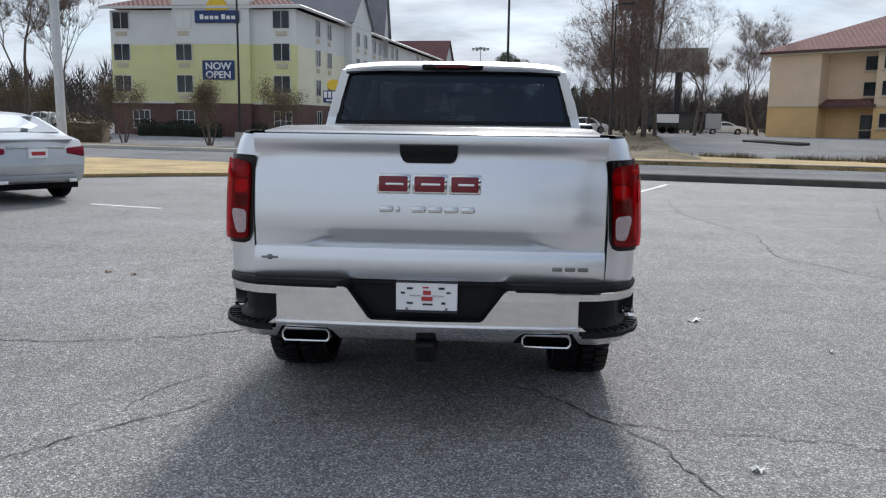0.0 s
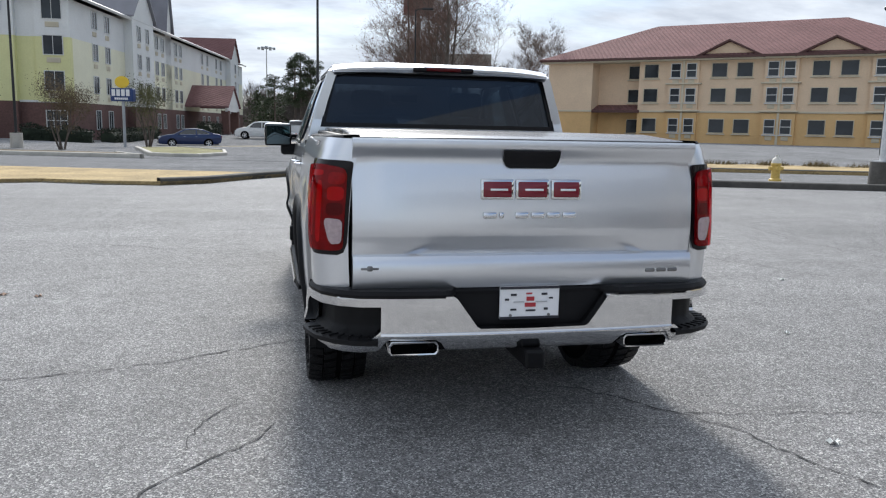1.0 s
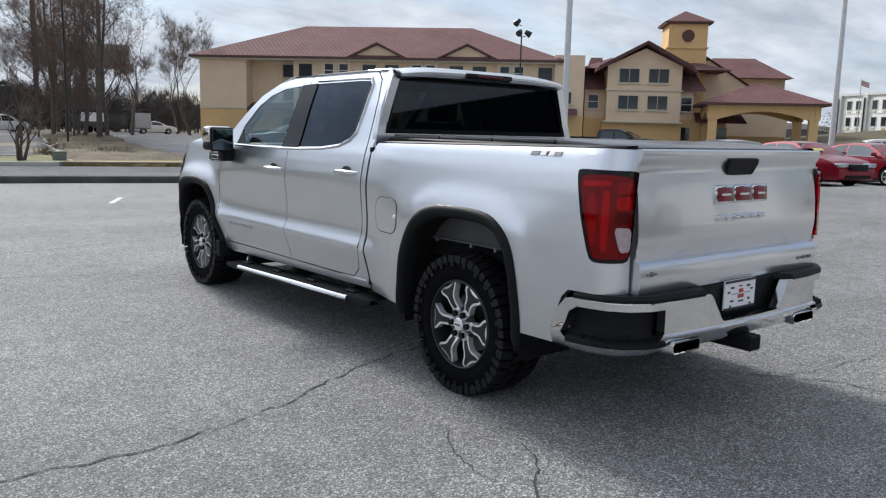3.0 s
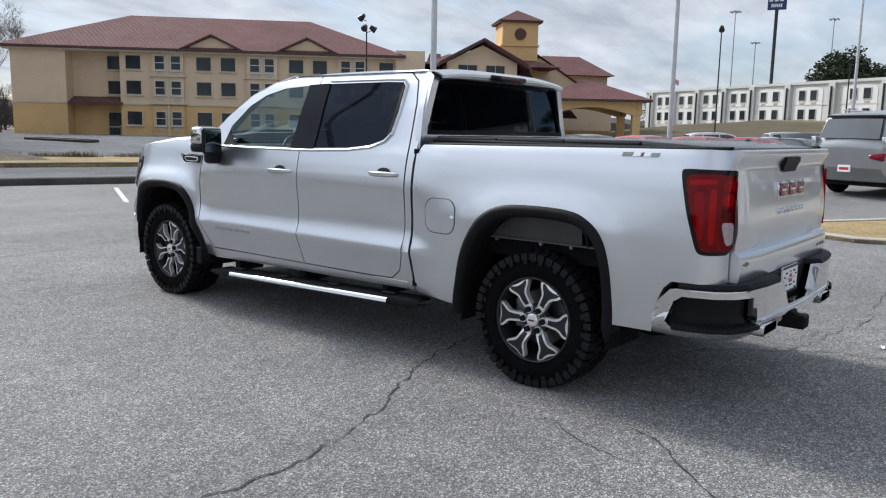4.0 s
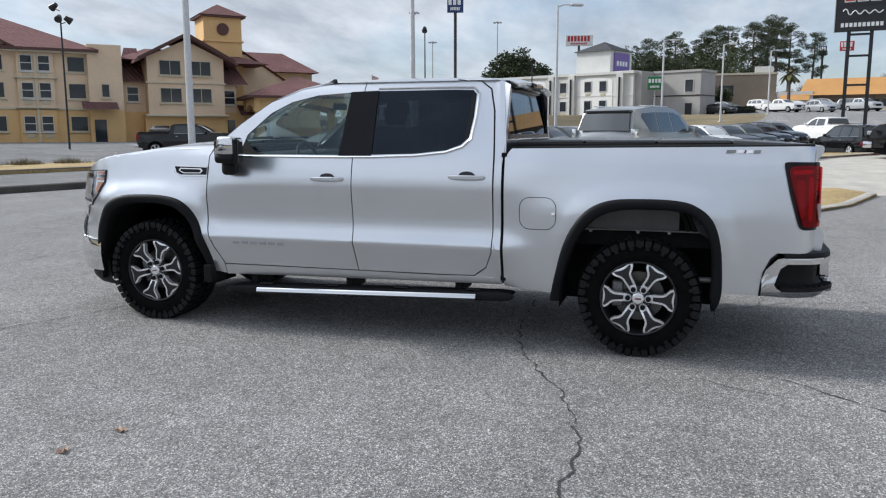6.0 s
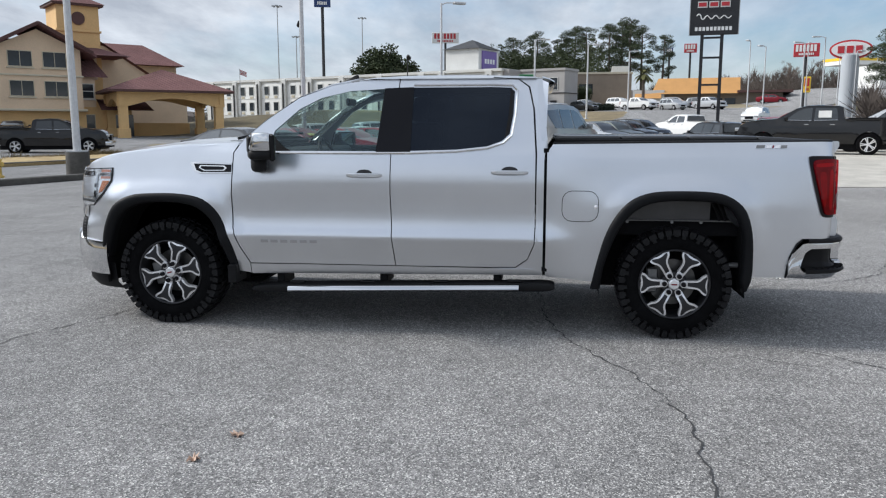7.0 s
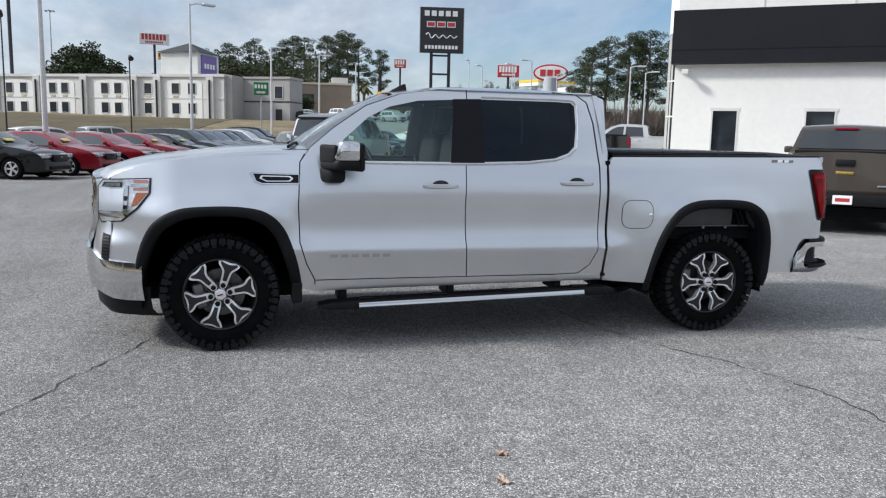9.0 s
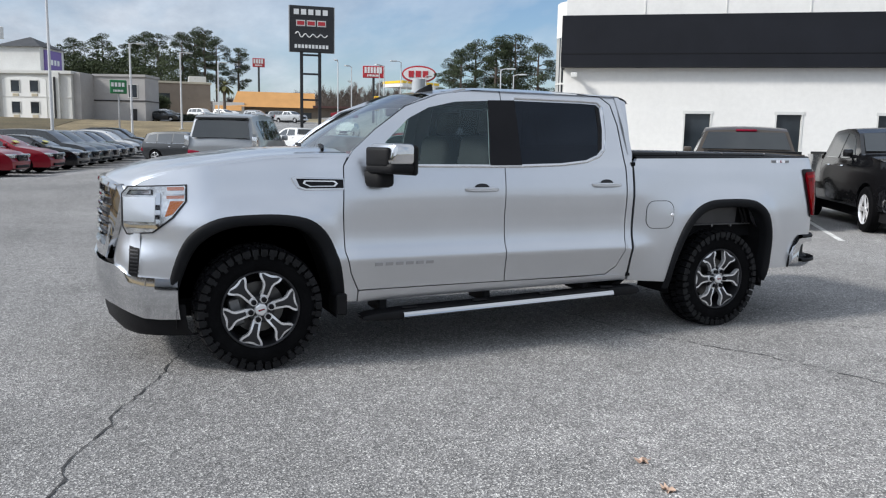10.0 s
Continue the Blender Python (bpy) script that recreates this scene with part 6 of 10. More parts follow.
CAR_KINDS = {
    "sedan": dict(W=0.915, belt=0.97, wb=2.80, r=0.33, lean=0.50,
                  top=[(-2.36, 0.40), (-2.43, 0.62), (-2.40, 0.86), (-2.30, 1.02), (-1.80, 1.10), (-1.45, 1.24), (-1.0, 1.40), (-0.5, 1.46), (0.0, 1.465), (0.4, 1.42), (0.8, 1.24), (1.2, 1.02), (1.7, 0.955), (2.1, 0.86), (2.32, 0.72), (2.42, 0.55), (2.40, 0.30)],
                  win=[[(-1.55, 1.065), (-1.28, 1.22), (-0.95, 1.345), (-0.6, 1.395), (-0.5, 1.40), (-0.5, 1.035)], [(-0.42, 1.03), (-0.42, 1.40), (0.05, 1.40), (0.38, 1.355), (0.72, 1.18), (0.95, 1.01)]],
                  screen=((1.13, 1.05), (0.42, 1.405)), back=((-1.75, 1.12), (-1.02, 1.385))),
    "suv": dict(W=0.93, belt=1.05, wb=2.75, r=0.37, lean=0.34,
                top=[(-2.22, 0.45), (-2.30, 0.62), (-2.28, 1.0), (-2.15, 1.30), (-1.98, 1.62), (-1.6, 1.70), (-0.8, 1.735), (0.0, 1.73), (0.5, 1.66), (0.85, 1.45), (1.22, 1.15), (1.8, 1.07), (2.15, 0.96), (2.32, 0.74), (2.38, 0.55), (2.34, 0.34)],
                win=[[(-2.0, 1.13), (-1.82, 1.56), (-1.35, 1.60), (-1.3, 1.12)], [(-1.22, 1.12), (-1.26, 1.60), (-0.35, 1.645), (-0.35, 1.10)], [(-0.27, 1.10), (-0.27, 1.645), (0.2, 1.63), (0.5, 1.56), (0.95, 1.13)]],
                screen=((1.15, 1.19), (0.52, 1.64)), back=((-2.20, 1.16), (-1.99, 1.58))),
    "pickup": dict(W=0.98, belt=1.28, wb=3.70, r=0.41, lean=0.36,
                   top=[(-2.85, 0.62), (-2.92, 0.75), (-2.90, 1.36), (-2.0, 1.36), (-1.05, 1.37), (-1.0, 1.42), (-0.93, 1.80), (-0.8, 1.855), (-0.2, 1.89), (0.3, 1.88), (0.65, 1.78), (1.0, 1.58), (1.35, 1.38), (1.9, 1.35), (2.5, 1.27), (2.72, 1.12), (2.84, 0.80), (2.90, 0.55), (2.82, 0.38)],
                   win=[[(-0.78, 1.33), (-0.72, 1.76), (0.02, 1.79), (0.05, 1.31)], [(0.14, 1.31), (0.12, 1.79), (0.4, 1.765), (0.65, 1.66), (1.05, 1.33)]],
                   screen=((1.28, 1.43), (0.68, 1.77)), back=((-1.005, 1.44), (-0.935, 1.78))),
}
CAR_KINDS["offroader"] = dict(W=0.945, belt=1.16, wb=2.79, r=0.39, lean=0.26,
                              top=[(-2.30, 0.50), (-2.40, 0.62), (-2.39, 1.05), (-2.33, 1.26), (-2.16, 1.70), (-2.04, 1.80), (-1.3, 1.865), (-0.4, 1.875), (0.15, 1.85), (0.5, 1.76), (0.85, 1.50), (1.15, 1.25), (1.7, 1.18), (2.15, 1.09), (2.36, 0.88), (2.42, 0.60), (2.38, 0.38)],
                              win=[[(-1.55, 1.235), (-1.86, 1.62), (-1.80, 1.70), (-1.10, 1.735), (-1.06, 1.225)], [(-1.0, 1.225), (-1.04, 1.735), (-0.25, 1.745), (-0.18, 1.22)], [(-0.10, 1.22), (-0.17, 1.745), (0.12, 1.735), (0.42, 1.66), (0.92, 1.23)]],
                              screen=((1.08, 1.30), (0.52, 1.73)), back=((-2.34, 1.25), (-2.16, 1.68)))
WHEEL_MESH = {}


def wheel_meshes(r):
    if r in WHEEL_MESH:
        return WHEEL_MESH[r]
    w = 0.11
    out = []
    bm = bmesh.new()
    lathe(bm, [(r * 0.66, -w + 0.01), (r * 0.8, -w), (r * 0.95, -w + 0.01), (r, -w + 0.035), (r, w - 0.03), (r * 0.9, w), (r * 0.6, w)], 28)
    out.append((bm, "tyre", RUBBER))
    bm = bmesh.new()
    lathe(bm, [(r * 0.67, -w + 0.012), (r * 0.64, -w + 0.005), (r * 0.62, -w + 0.03), (r * 0.60, 0.0)], 28)
    for k in range(5):
        for s in (-1, 1):
            a = 2 * math.pi * k / 5 + s * 0.14
            c = Vector((0, math.cos(a), math.sin(a)))
            t = Vector((0, -math.sin(a), math.cos(a)))
            rows = []
            for f, wd in ((0.08, 0.05), (0.35, 0.045), (0.63, 0.06)):
                x = -w + 0.012 + 0.02 * (1 - f)
                rows.append([tuple(Vector((x + 0.02, 0, 0)) + c * r * f - t * r * wd), tuple(Vector((x, 0, 0)) + c * r * f - t * r * wd * 0.8), tuple(Vector((x, 0, 0)) + c * r * f + t * r * wd * 0.8), tuple(Vector((x + 0.02, 0, 0)) + c * r * f + t * r * wd)])
            grid(bm, rows)
    lathe(bm, [(0.0, -w + 0.015), (r * 0.14, -w + 0.018), (r * 0.16, -w + 0.05)], 14)
    out.append((bm, "rim", BRIGHT if r != 0.39 else DARKALLOY))
    bm = bmesh.new()
    lathe(bm, [(0.0, -w + 0.06), (r * 0.62, -w + 0.06)], 24)
    out.append((bm, "wheel_backing", WELL))
    res = []
    for bm, nm, mt in out:
        me = bpy.data.meshes.new(nm)
        bmesh.ops.recalc_face_normals(bm, faces=bm.faces[:])
        bm.to_mesh(me)
        bm.free()
        me.shade_smooth()
        me.set_sharp_from_angle(angle=radians(35))
        me.materials.append(mt)
        res.append((nm, me))
    WHEEL_MESH[r] = res
    return res


def vehicle(kind, mat, x, y, bearing, label, name=None, group="", z=None, scale=1.0, roof=None, plate_back=True, chrome=True, category=None):
    k = CAR_KINDS[kind]
    W, belt, r, top = k["W"], k["belt"], k["r"], k["top"]
    car = thing(name or {"sedan": "sedan_car", "suv": "suv_car", "offroader": "off_roader", "pickup": "parked_pickup"}[kind], place(x, y, rise(x, y) if z is None else z, bearing) @ Matrix.Scale(scale, 4), label, category or {"sedan": "car", "suv": "car", "offroader": "car", "pickup": "pickup truck"}[kind], group)
    half = (top[-1][0] - top[0][0]) / 2
    mid = (top[-1][0] + top[0][0]) / 2

    def wide(yy, zz):
        w = W * (1 - 0.13 * abs((yy - mid) / half) ** 4.5)
        if zz > belt:
            w -= k["lean"] * (zz - belt) * (0.35 if kind == "pickup" and yy < -1.02 else 1)
        w -= 0.25 * max(0, 0.50 - zz) + 0.04 * max(0, zz - 0.7) * (zz < belt)
        return w + 0.025 * ease(0.62, 0.72, zz) * ease(belt, belt - 0.2, zz)
    arches = []
    zb = 0.25 if kind != "pickup" else 0.42
    for yc in (k["wb"] / 2, -k["wb"] / 2):
        R = r * 1.17
        arches += [(yc + R * math.cos(a), max(zb, r + R * math.sin(a))) for a in [math.pi * (t / 10.0) for t in range(-1, 12)]]
    outline = top + [(top[-1][0] - 0.1, zb)] + arches + [(top[0][0] + 0.1, zb + 0.08)]
    us = [p[0] for p in outline]
    bm = flat(outline, (), steps(min(us), max(us), 0.25), steps(0.25, 1.9, 0.13))
    rim = [e for e in bm.edges if len(e.link_faces) == 1]
    faces = bm.faces[:]
    left = {v: (v.co.x, v.co.y) for v in bm.verts}
    body = bmesh.new()
    vl = {v: body.verts.new((-wide(*p), p[0], p[1])) for v, p in left.items()}
    vr = {v: body.verts.new((wide(*p), p[0], p[1])) for v, p in left.items()}
    for f in faces:
        body.faces.new([vl[v] for v in f.verts])
        body.faces.new([vr[v] for v in reversed(f.verts)])
    mids = {}
    for e in rim:
        for v in e.verts:
            if v not in mids:
                yy, zz = left[v]
                w = wide(yy, zz)
                up = 0.035 if zz > 0.8 else 0.0
                bulge = 0.06 if abs(yy - mid) > half * 0.93 else 0.0
                mids[v] = [body.verts.new((s * w, yy + math.copysign(bulge * (1 - s * s), yy - mid), zz + up * (1 - s * s))) for s in (-0.8, -0.4, 0, 0.4, 0.8)]
    for e in rim:
        a, b = e.verts
        ra, rb = [vl[a], *mids[a], vr[a]], [vl[b], *mids[b], vr[b]]
        for i in range(6):
            try:
                body.faces.new((ra[i], ra[i + 1], rb[i + 1], rb[i]))
            except ValueError:
                pass
    bm.free()
    part("body", body, mat, car, angle=32)
    for w in k["win"]:
        for s in (-1, 1):
            part("side_window", plate(w, lambda yy, zz, i: (s * (wide(yy, zz) + 0.006 - (i or 0)), yy, zz), du=0.3, dv=0.15, depth=0.01), CARGLASS, car)
            if chrome:
                b = bmesh.new()
                tube(b, [(s * (wide(*p) + 0.008), *p) for p in (w[0], w[-1])], 0.010, 5)
                part("window_strip", b, CHROME, car)
    for nm, (lo, hi) in (("windscreen", k["screen"]), ("rear_window", k["back"])):
        b = bmesh.new()
        n = Vector((0, lo[1] - hi[1], hi[0] - lo[0]))
        n = n.normalized() * (0.03 if n.z > 0 else -0.03)
        if nm == "rear_window":
            n = Vector((0, -abs(n.y), abs(n.z)))
        else:
            n = Vector((0, abs(n.y), abs(n.z)))
        rows = []
        for t in (0.0, 0.33, 0.66, 1.0):
            yy, zz = lo[0] + (hi[0] - lo[0]) * t, lo[1] + (hi[1] - lo[1]) * t
            w = wide(yy, zz) - 0.07
            yy -= 0.065 if kind in ("suv", "offroader") and nm == "rear_window" else 0.0
            rows.append([(s * w, yy + n.y * (1.25 - 0.5 * abs(s)), zz + n.z * (1.3 - 0.5 * abs(s))) for s in (-1, -0.5, 0, 0.5, 1)])
        grid(b, rows)
        part(nm, b, CARGLASS, car)
    yf, yr = top[-2][0], top[1][0]
    zl = belt - (0.22 if kind == "sedan" else 0.30)
    zt = belt - (0.05 if kind == "sedan" else 0.22)
    for s in (-1, 1):
        xh = wide(yf - 0.15, zl) - 0.02
        lamp = part("head_lamp", newbox(min(s * xh, s * (xh - 0.42)), max(s * xh, s * (xh - 0.42)), yf - (0.30 if kind != "pickup" else 0.20), yf + 0.015, zl - 0.08, zl + 0.06, 0.03, 2), LENSBOX, car, "clear head lamp")
        xt = wide(yr + 0.12, zt) - 0.01
        if kind == "pickup":
            part("tail_light", newbox(min(s * 0.72, s * 0.865), max(s * 0.72, s * 0.865), yr - 0.035, yr + 0.14, 0.86, 1.28, 0.02, 2), REDLENS, car, "red tail light")
        else:
            b = newbox(min(s * xt, s * (xt - 0.30)), max(s * xt, s * (xt - 0.30)), yr - 0.045, yr + 0.26, zt - 0.17, zt + 0.02, 0.03, 2)
            for v in b.verts:
                inner = 1 - min(1.0, max(0.0, (abs(v.co.x) - xt + 0.30) / 0.30))
                v.co.z += (zt - 0.05 - v.co.z) * 0.55 * inner
                v.co.y += 0.03 * (1 - inner)
            part("tail_light", b, REDLENS, car, "red tail light")
        b = bmesh.new()
        ym = k["screen"][0][0] - 0.25
        box(b, min(s * (W + 0.02), s * (W + 0.19)), max(s * (W + 0.02), s * (W + 0.19)), ym - 0.06, ym + 0.06, belt + 0.06, belt + 0.20, 0.03, 2)
        box(b, min(s * (W - 0.1), s * (W + 0.06)), max(s * (W - 0.1), s * (W + 0.06)), ym - 0.02, ym + 0.03, belt + 0.04, belt + 0.10, 0.01)
        part("side_mirror", b, mat, car)
        for yy in (-0.45, 0.45) if kind != "pickup" else (-0.6, 0.3):
            b = bmesh.new()
            tube(b, [(s * (wide(yy, belt - 0.12) + d), yy + u, belt - 0.12) for u, d in ((-0.09, 0.0), (-0.07, 0.03), (0.07, 0.03), (0.09, 0.0))], 0.012, 6)
            part("door_handle", b, CHROME if chrome else mat, car)
    gh = 0.14 if kind == "sedan" else 0.2
    part("front_grille", newbox(-0.40, 0.40, yf - 0.06, yf + 0.075, zl - 0.05 - gh, zl + 0.03, 0.03, 2), BLACKGLOSS, car)
    part("lower_grille", newbox(-0.55, 0.55, yf - 0.08, yf + 0.07, 0.32, 0.42, 0.02), BLACKPLASTIC, car)
    if kind == "pickup":
        b = newbox(-0.95, 0.95, yr - 0.16, yr + 0.1, 0.50, 0.70, 0.03, 2)
        part("rear_bumper", b, CHROME if chrome else BLACKPLASTIC, car)
        b = newbox(-0.97, 0.97, yf - 0.2, yf + 0.12, 0.42, 0.66, 0.05, 2)
        part("front_bumper", b, CHROME if chrome else mat, car)
        # solid black slab: the shade inside the bed, put in as colour
        part("bed_opening", newbox(-0.80, 0.80, -2.80, -1.12, 1.32, 1.415), BLACKPLASTIC, car, "dark slab over the load bed, in place of its shaded inside")
        part("tailgate_seam", newbox(-0.78, 0.78, yr + 0.02, yr + 0.03, 0.75, 1.32), mat, car)
    if plate_back:
        zp = 0.82 if kind == "sedan" else (0.86 if kind == "suv" else 0.60)
        dy = 0.075 if kind != "pickup" else 0.17
        pl = part("plate", newbox(-0.15, 0.15, yr - dy - 0.006, yr - dy + 0.05, zp - 0.075, zp + 0.075, 0.004), WHITEPLATE, car, "white plate with unreadable marks")
        part("plate_bar", newbox(-0.11, 0.11, yr - dy - 0.009, yr - dy, zp - 0.03, zp + 0.03), REDPRINT, pl)
    b = bmesh.new()
    box(b, -W * 0.85, W * 0.85, -half + 0.2, half - 0.2, 0.22, 0.45)
    part("underside", b, WELL, car)
    for yc in (k["wb"] / 2, -k["wb"] / 2):
        b = bmesh.new()
        box(b, -W * 0.90, W * 0.90, yc - r * 1.15, yc + r * 1.15, r, r * 2.1)
        part("wheel_well", b, WELL, car, angle=0)
        for s in (-1, 1):
            first = None
            for nm, me in wheel_meshes(r):
                o = new("wheel" if first is None else nm, me)
                o.parent = car if first is None else first
                if first is None:
                    o.matrix_local = pose(s * (W - 0.10), yc, r, 0, 0, 0 if s < 0 else 180)
                    first = o
    return car


GOLDBADGE = M("gold_badge", (0.55, 0.36, 0.10), 0.25, 0.8, var=0.05)
LENSBOX = M("lamp_cluster", (0.45, 0.46, 0.47), 0.08, 0.6, var=0.4, scale=14, coat=1.0)
WHITEPAPER = M("white_window_paper", (0.75, 0.75, 0.74), 0.7, var=0.05)
STICKER = M("yellow_price_sticker", (0.66, 0.62, 0.22), 0.6, var=0.05)


def price_sticker(car, x=0.25, y=0.95, z=1.17):
    b = newbox(x - 0.22, x + 0.22, y - 0.07, y + 0.07, z - 0.005, z + 0.012)
    for v in b.verts:
        v.co.z -= (v.co.y - y) * 0.52
        v.co += Vector((0, 0.02, 0.05))
    part("price_sticker", b, STICKER, car, "yellow windscreen price sticker")


# the silver sedan at the grass strip
sedan = vehicle("sedan", P_SILVER, -9.55, 14.0, -55, "pale silver sedan with chrome boot strip beside grass", scale=1.03)
part("boot_strip", newbox(-0.46, 0.46, -2.475, -2.38, 0.905, 0.94, 0.012, 2), CHROME, sedan, "chrome strip above the number plate")
part("boot_lip", newbox(-0.62, 0.62, -2.40, -2.20, 1.02, 1.05, 0.012, 2), P_SILVER, sedan)
part("lower_valance", newbox(-0.62, 0.62, -2.475, -2.3, 0.36, 0.48, 0.03, 2), P_MIDGREY, sedan)
for x_ in (-0.55, 0.55):
    part("exhaust_tip", newbox(x_ - 0.07, x_ + 0.07, -2.50, -2.3, 0.34, 0.40, 0.02, 2), BRIGHT, sedan)
# the grey off-roader
offroader = vehicle("offroader", P_MIDGREY, 16.5, 5.4, 112, "tall silver-grey off-roader parked in the dealer's lot", z=0.21, chrome=False)
part("spoiler", newbox(-0.66, 0.66, -2.28, -1.95, 1.715, 1.775, 0.02, 2), P_BLACK, offroader, "black roof spoiler above the rear window")
for s_ in (-1, 1):
    part("corner_lamp", newbox(s_ * 0.84 - 0.06, s_ * 0.84 + 0.06, -2.44, -2.2, 1.06, 1.30, 0.02, 2), LAMPBOWL, offroader, "pale corner lamp with a red edge")
    part("roof_rail", newbox(s_ * 0.66 - 0.02, s_ * 0.66 + 0.02, -1.7, 0.0, 1.88, 1.915, 0.01, 2), BRIGHT, offroader)
# the rank of cars beyond the grass island
for i, (kd, mt, lb) in enumerate((("suv", P_DARK, "charcoal crossover"), ("suv", P_WHITE, "dark-grilled white crossover"), ("suv", P_DARK, "dark grey crossover"), ("suv", P_GREEN, "dark green-grey crossover"), ("suv", P_BLACK, "black crossover"), ("suv", P_BLACK, "black crossover"))):
    vehicle(kd, mt, 40.0 + 2.35 * i, 4.5 - 1.15 * i, 218, lb + " in the rank beyond the grass island", group="cars beyond the island", plate_back=False)
vehicle("pickup", P_WHITE, 55.5, -5.4, 60, "white pickup with a black bed cover beyond the grass island")
vehicle("suv", P_BLACK, 40.8, -4.3, 70, "dark off-roader with a black top near the light poles")
vehicle("suv", P_WHITE, 70.8, -14.3, 300, "white crossover driving on the far street", scale=0.92)
# dealer row
ROW = [("sedan", P_BLACK, "black sedan with a windscreen price sticker in the dealer's row"), ("sedan", P_RED, "red sedan in the dealer's row"), ("sedan", P_RED, "red sedan with a price sticker in the dealer's row"),
       ("sedan", P_BLACK, "black sedan with a price sticker in the dealer's row"), ("suv", P_DARK, "charcoal crossover in the dealer's row"), ("suv", P_GREEN, "dark green-grey crossover in the dealer's row"),
       ("suv", P_GREY, "grey crossover in the dealer's row"), ("suv", P_BLACK, "black crossover in the dealer's row"), ("suv", P_DARK, "charcoal crossover in the dealer's row"), ("suv", P_WHITE, "white crossover in the dealer's row"),
       ("suv", P_GREY, "grey crossover in the dealer's row"), ("suv", P_BLACK, "black crossover in the dealer's row")]
ROW.insert(1, ("sedan", P_RED, "red sedan in the dealer's row"))
for i, (kd, mt, lb) in enumerate(ROW):
    nx = 19.3 + 2.8 * i + (0.4 if i == 0 else 0.0)
    c = vehicle(kd, mt, nx + 0.67, lot_edge(nx) + 2.2, 197, lb, group="dealer row cars", scale=0.97, plate_back=False)
    if i in (0, 1, 3, 4):
        price_sticker(c)
BACKROW = [("sedan", P_RED), ("suv", P_WHITE), ("sedan", P_GREY), ("sedan", P_WHITE), ("suv", P_SILVER)]
for i, (kd, mt) in enumerate(BACKROW):
    vehicle(kd, mt, 38.5 + 2.9 * i, 19.6 - 0.6 * i, 143, "car in the dealer's second row", group="dealer second row cars", scale=0.95, plate_back=False)
# pickups by the showroom
bronze = vehicle("pickup", P_BROWN, 6.9, -3.55, 130, "bronze pickup with a gold tailgate badge parked facing the showroom", chrome=False)
part("tailgate_handle", newbox(-0.15, 0.15, -3.0, -2.9, 1.16, 1.27, 0.02, 2), BLACKPLASTIC, bronze)
part("gold_badge", newbox(-0.14, 0.14, -2.985, -2.9, 1.02, 1.075, 0.015, 2), GOLDBADGE, bronze, "gold tailgate badge")
part("brake_light", newbox(-0.20, 0.20, -0.99, -0.90, 1.80, 1.845, 0.012, 2), REDLENS, bronze, "red high-level brake light")
part("name_bar", newbox(0.50, 0.80, -2.975, -2.9, 0.82, 0.855, 0.01), CHROME, bronze)
vehicle("pickup", P_BLACK, 4.7, -5.3, 305, "glossy black pickup with chrome mirrors parked beside the showroom")
dark_pickup = vehicle("pickup", P_BLACK, 25.5, -5.0, 20, "black pickup with a white window sticker beside the showroom", scale=0.98)
part("window_sticker", newbox(-0.965, -0.945, -0.55, -0.10, 1.42, 1.68), WHITEPAPER, dark_pickup, "white paper sticker on the side window")
vehicle("pickup", P_SILVER, 27.6, -9.2, 30, "silver pickup parked beyond the showroom corner")
vehicle("sedan", P_RED, 30.6, -4.9, 290, "red car parked behind the black pickup")
# at the hotels
vehicle("pickup", P_BLACK, 34.4, 32.5, 158, "black pickup with chrome wheels in the hotel car park")
vehicle("sedan", P_BLUE, -8.0, 67.0, 262, "dark blue sedan leaving the inn's car park")
vehicle("suv", P_WHITE, -2.75, 82, 275, "old white off-roader at the inn")
vehicle("pickup", P_SILVER, 1.1, 81.5, 6, "silver pickup parked at the inn, seen from behind")
vehicle("sedan", P_BLACK, 4.6, 84.0, 60, "black sedan parked at the inn")
vehicle("suv", P_WHITE, 10.6, 90.0, 80, "white crossover under bare trees")
vehicle("sedan", P_WHITE, 27.6, 96.0, 100, "white sedan at the edge of the wood")
vehicle("pickup", P_WHITE, -42.6, 73.4, 100, "white pickup far off at the inn")
vehicle("sedan", P_BLACK, 51.5, 47.2, 60, "dark car at the hotel entrance")
for i, (dx, dy, kd, mt) in enumerate(((126, 4, "suv", P_WHITE), (127, -1.5, "sedan", P_GREY), (128, -7, "suv", P_WHITE), (129, -12, "sedan", P_WHITE), (128, -16, "suv", P_SILVER), (127.5, -20, "suv", P_GREY), (119, -9, "pickup", P_WHITE), (118, -14, "suv", P_SILVER), (131, -32, "sedan", P_RED), (112, 0, "sedan", P_DARK), (126, 9, "suv", P_DARK), (121, -20, "pickup", P_SILVER))):
    vehicle(kd, mt, dx, dy, 200 + 13 * (i % 4), "small parked car on the far hillside", group="hillside cars", plate_back=False)


# ---- buildings ----
CREAM = M("cream_stucco", (0.71, 0.545, 0.385), 0.9, var=0.07, scale=0.5, fine=0.05, fscale=8, bump=0.1, bscale=30)
OCHRE = M("ochre_stucco", (0.69, 0.455, 0.215), 0.9, var=0.08, scale=0.5, fine=0.05, fscale=8, bump=0.1, bscale=30)
CREAMTRIM = M("cream_trim", (0.58, 0.52, 0.40), 0.85, var=0.06, scale=1)
ROOFTILE = M("red_roof_tile", (0.185, 0.100, 0.097), 0.9, spec=0.08, var=0.14, scale=0.4, fine=0.18, fscale=6)


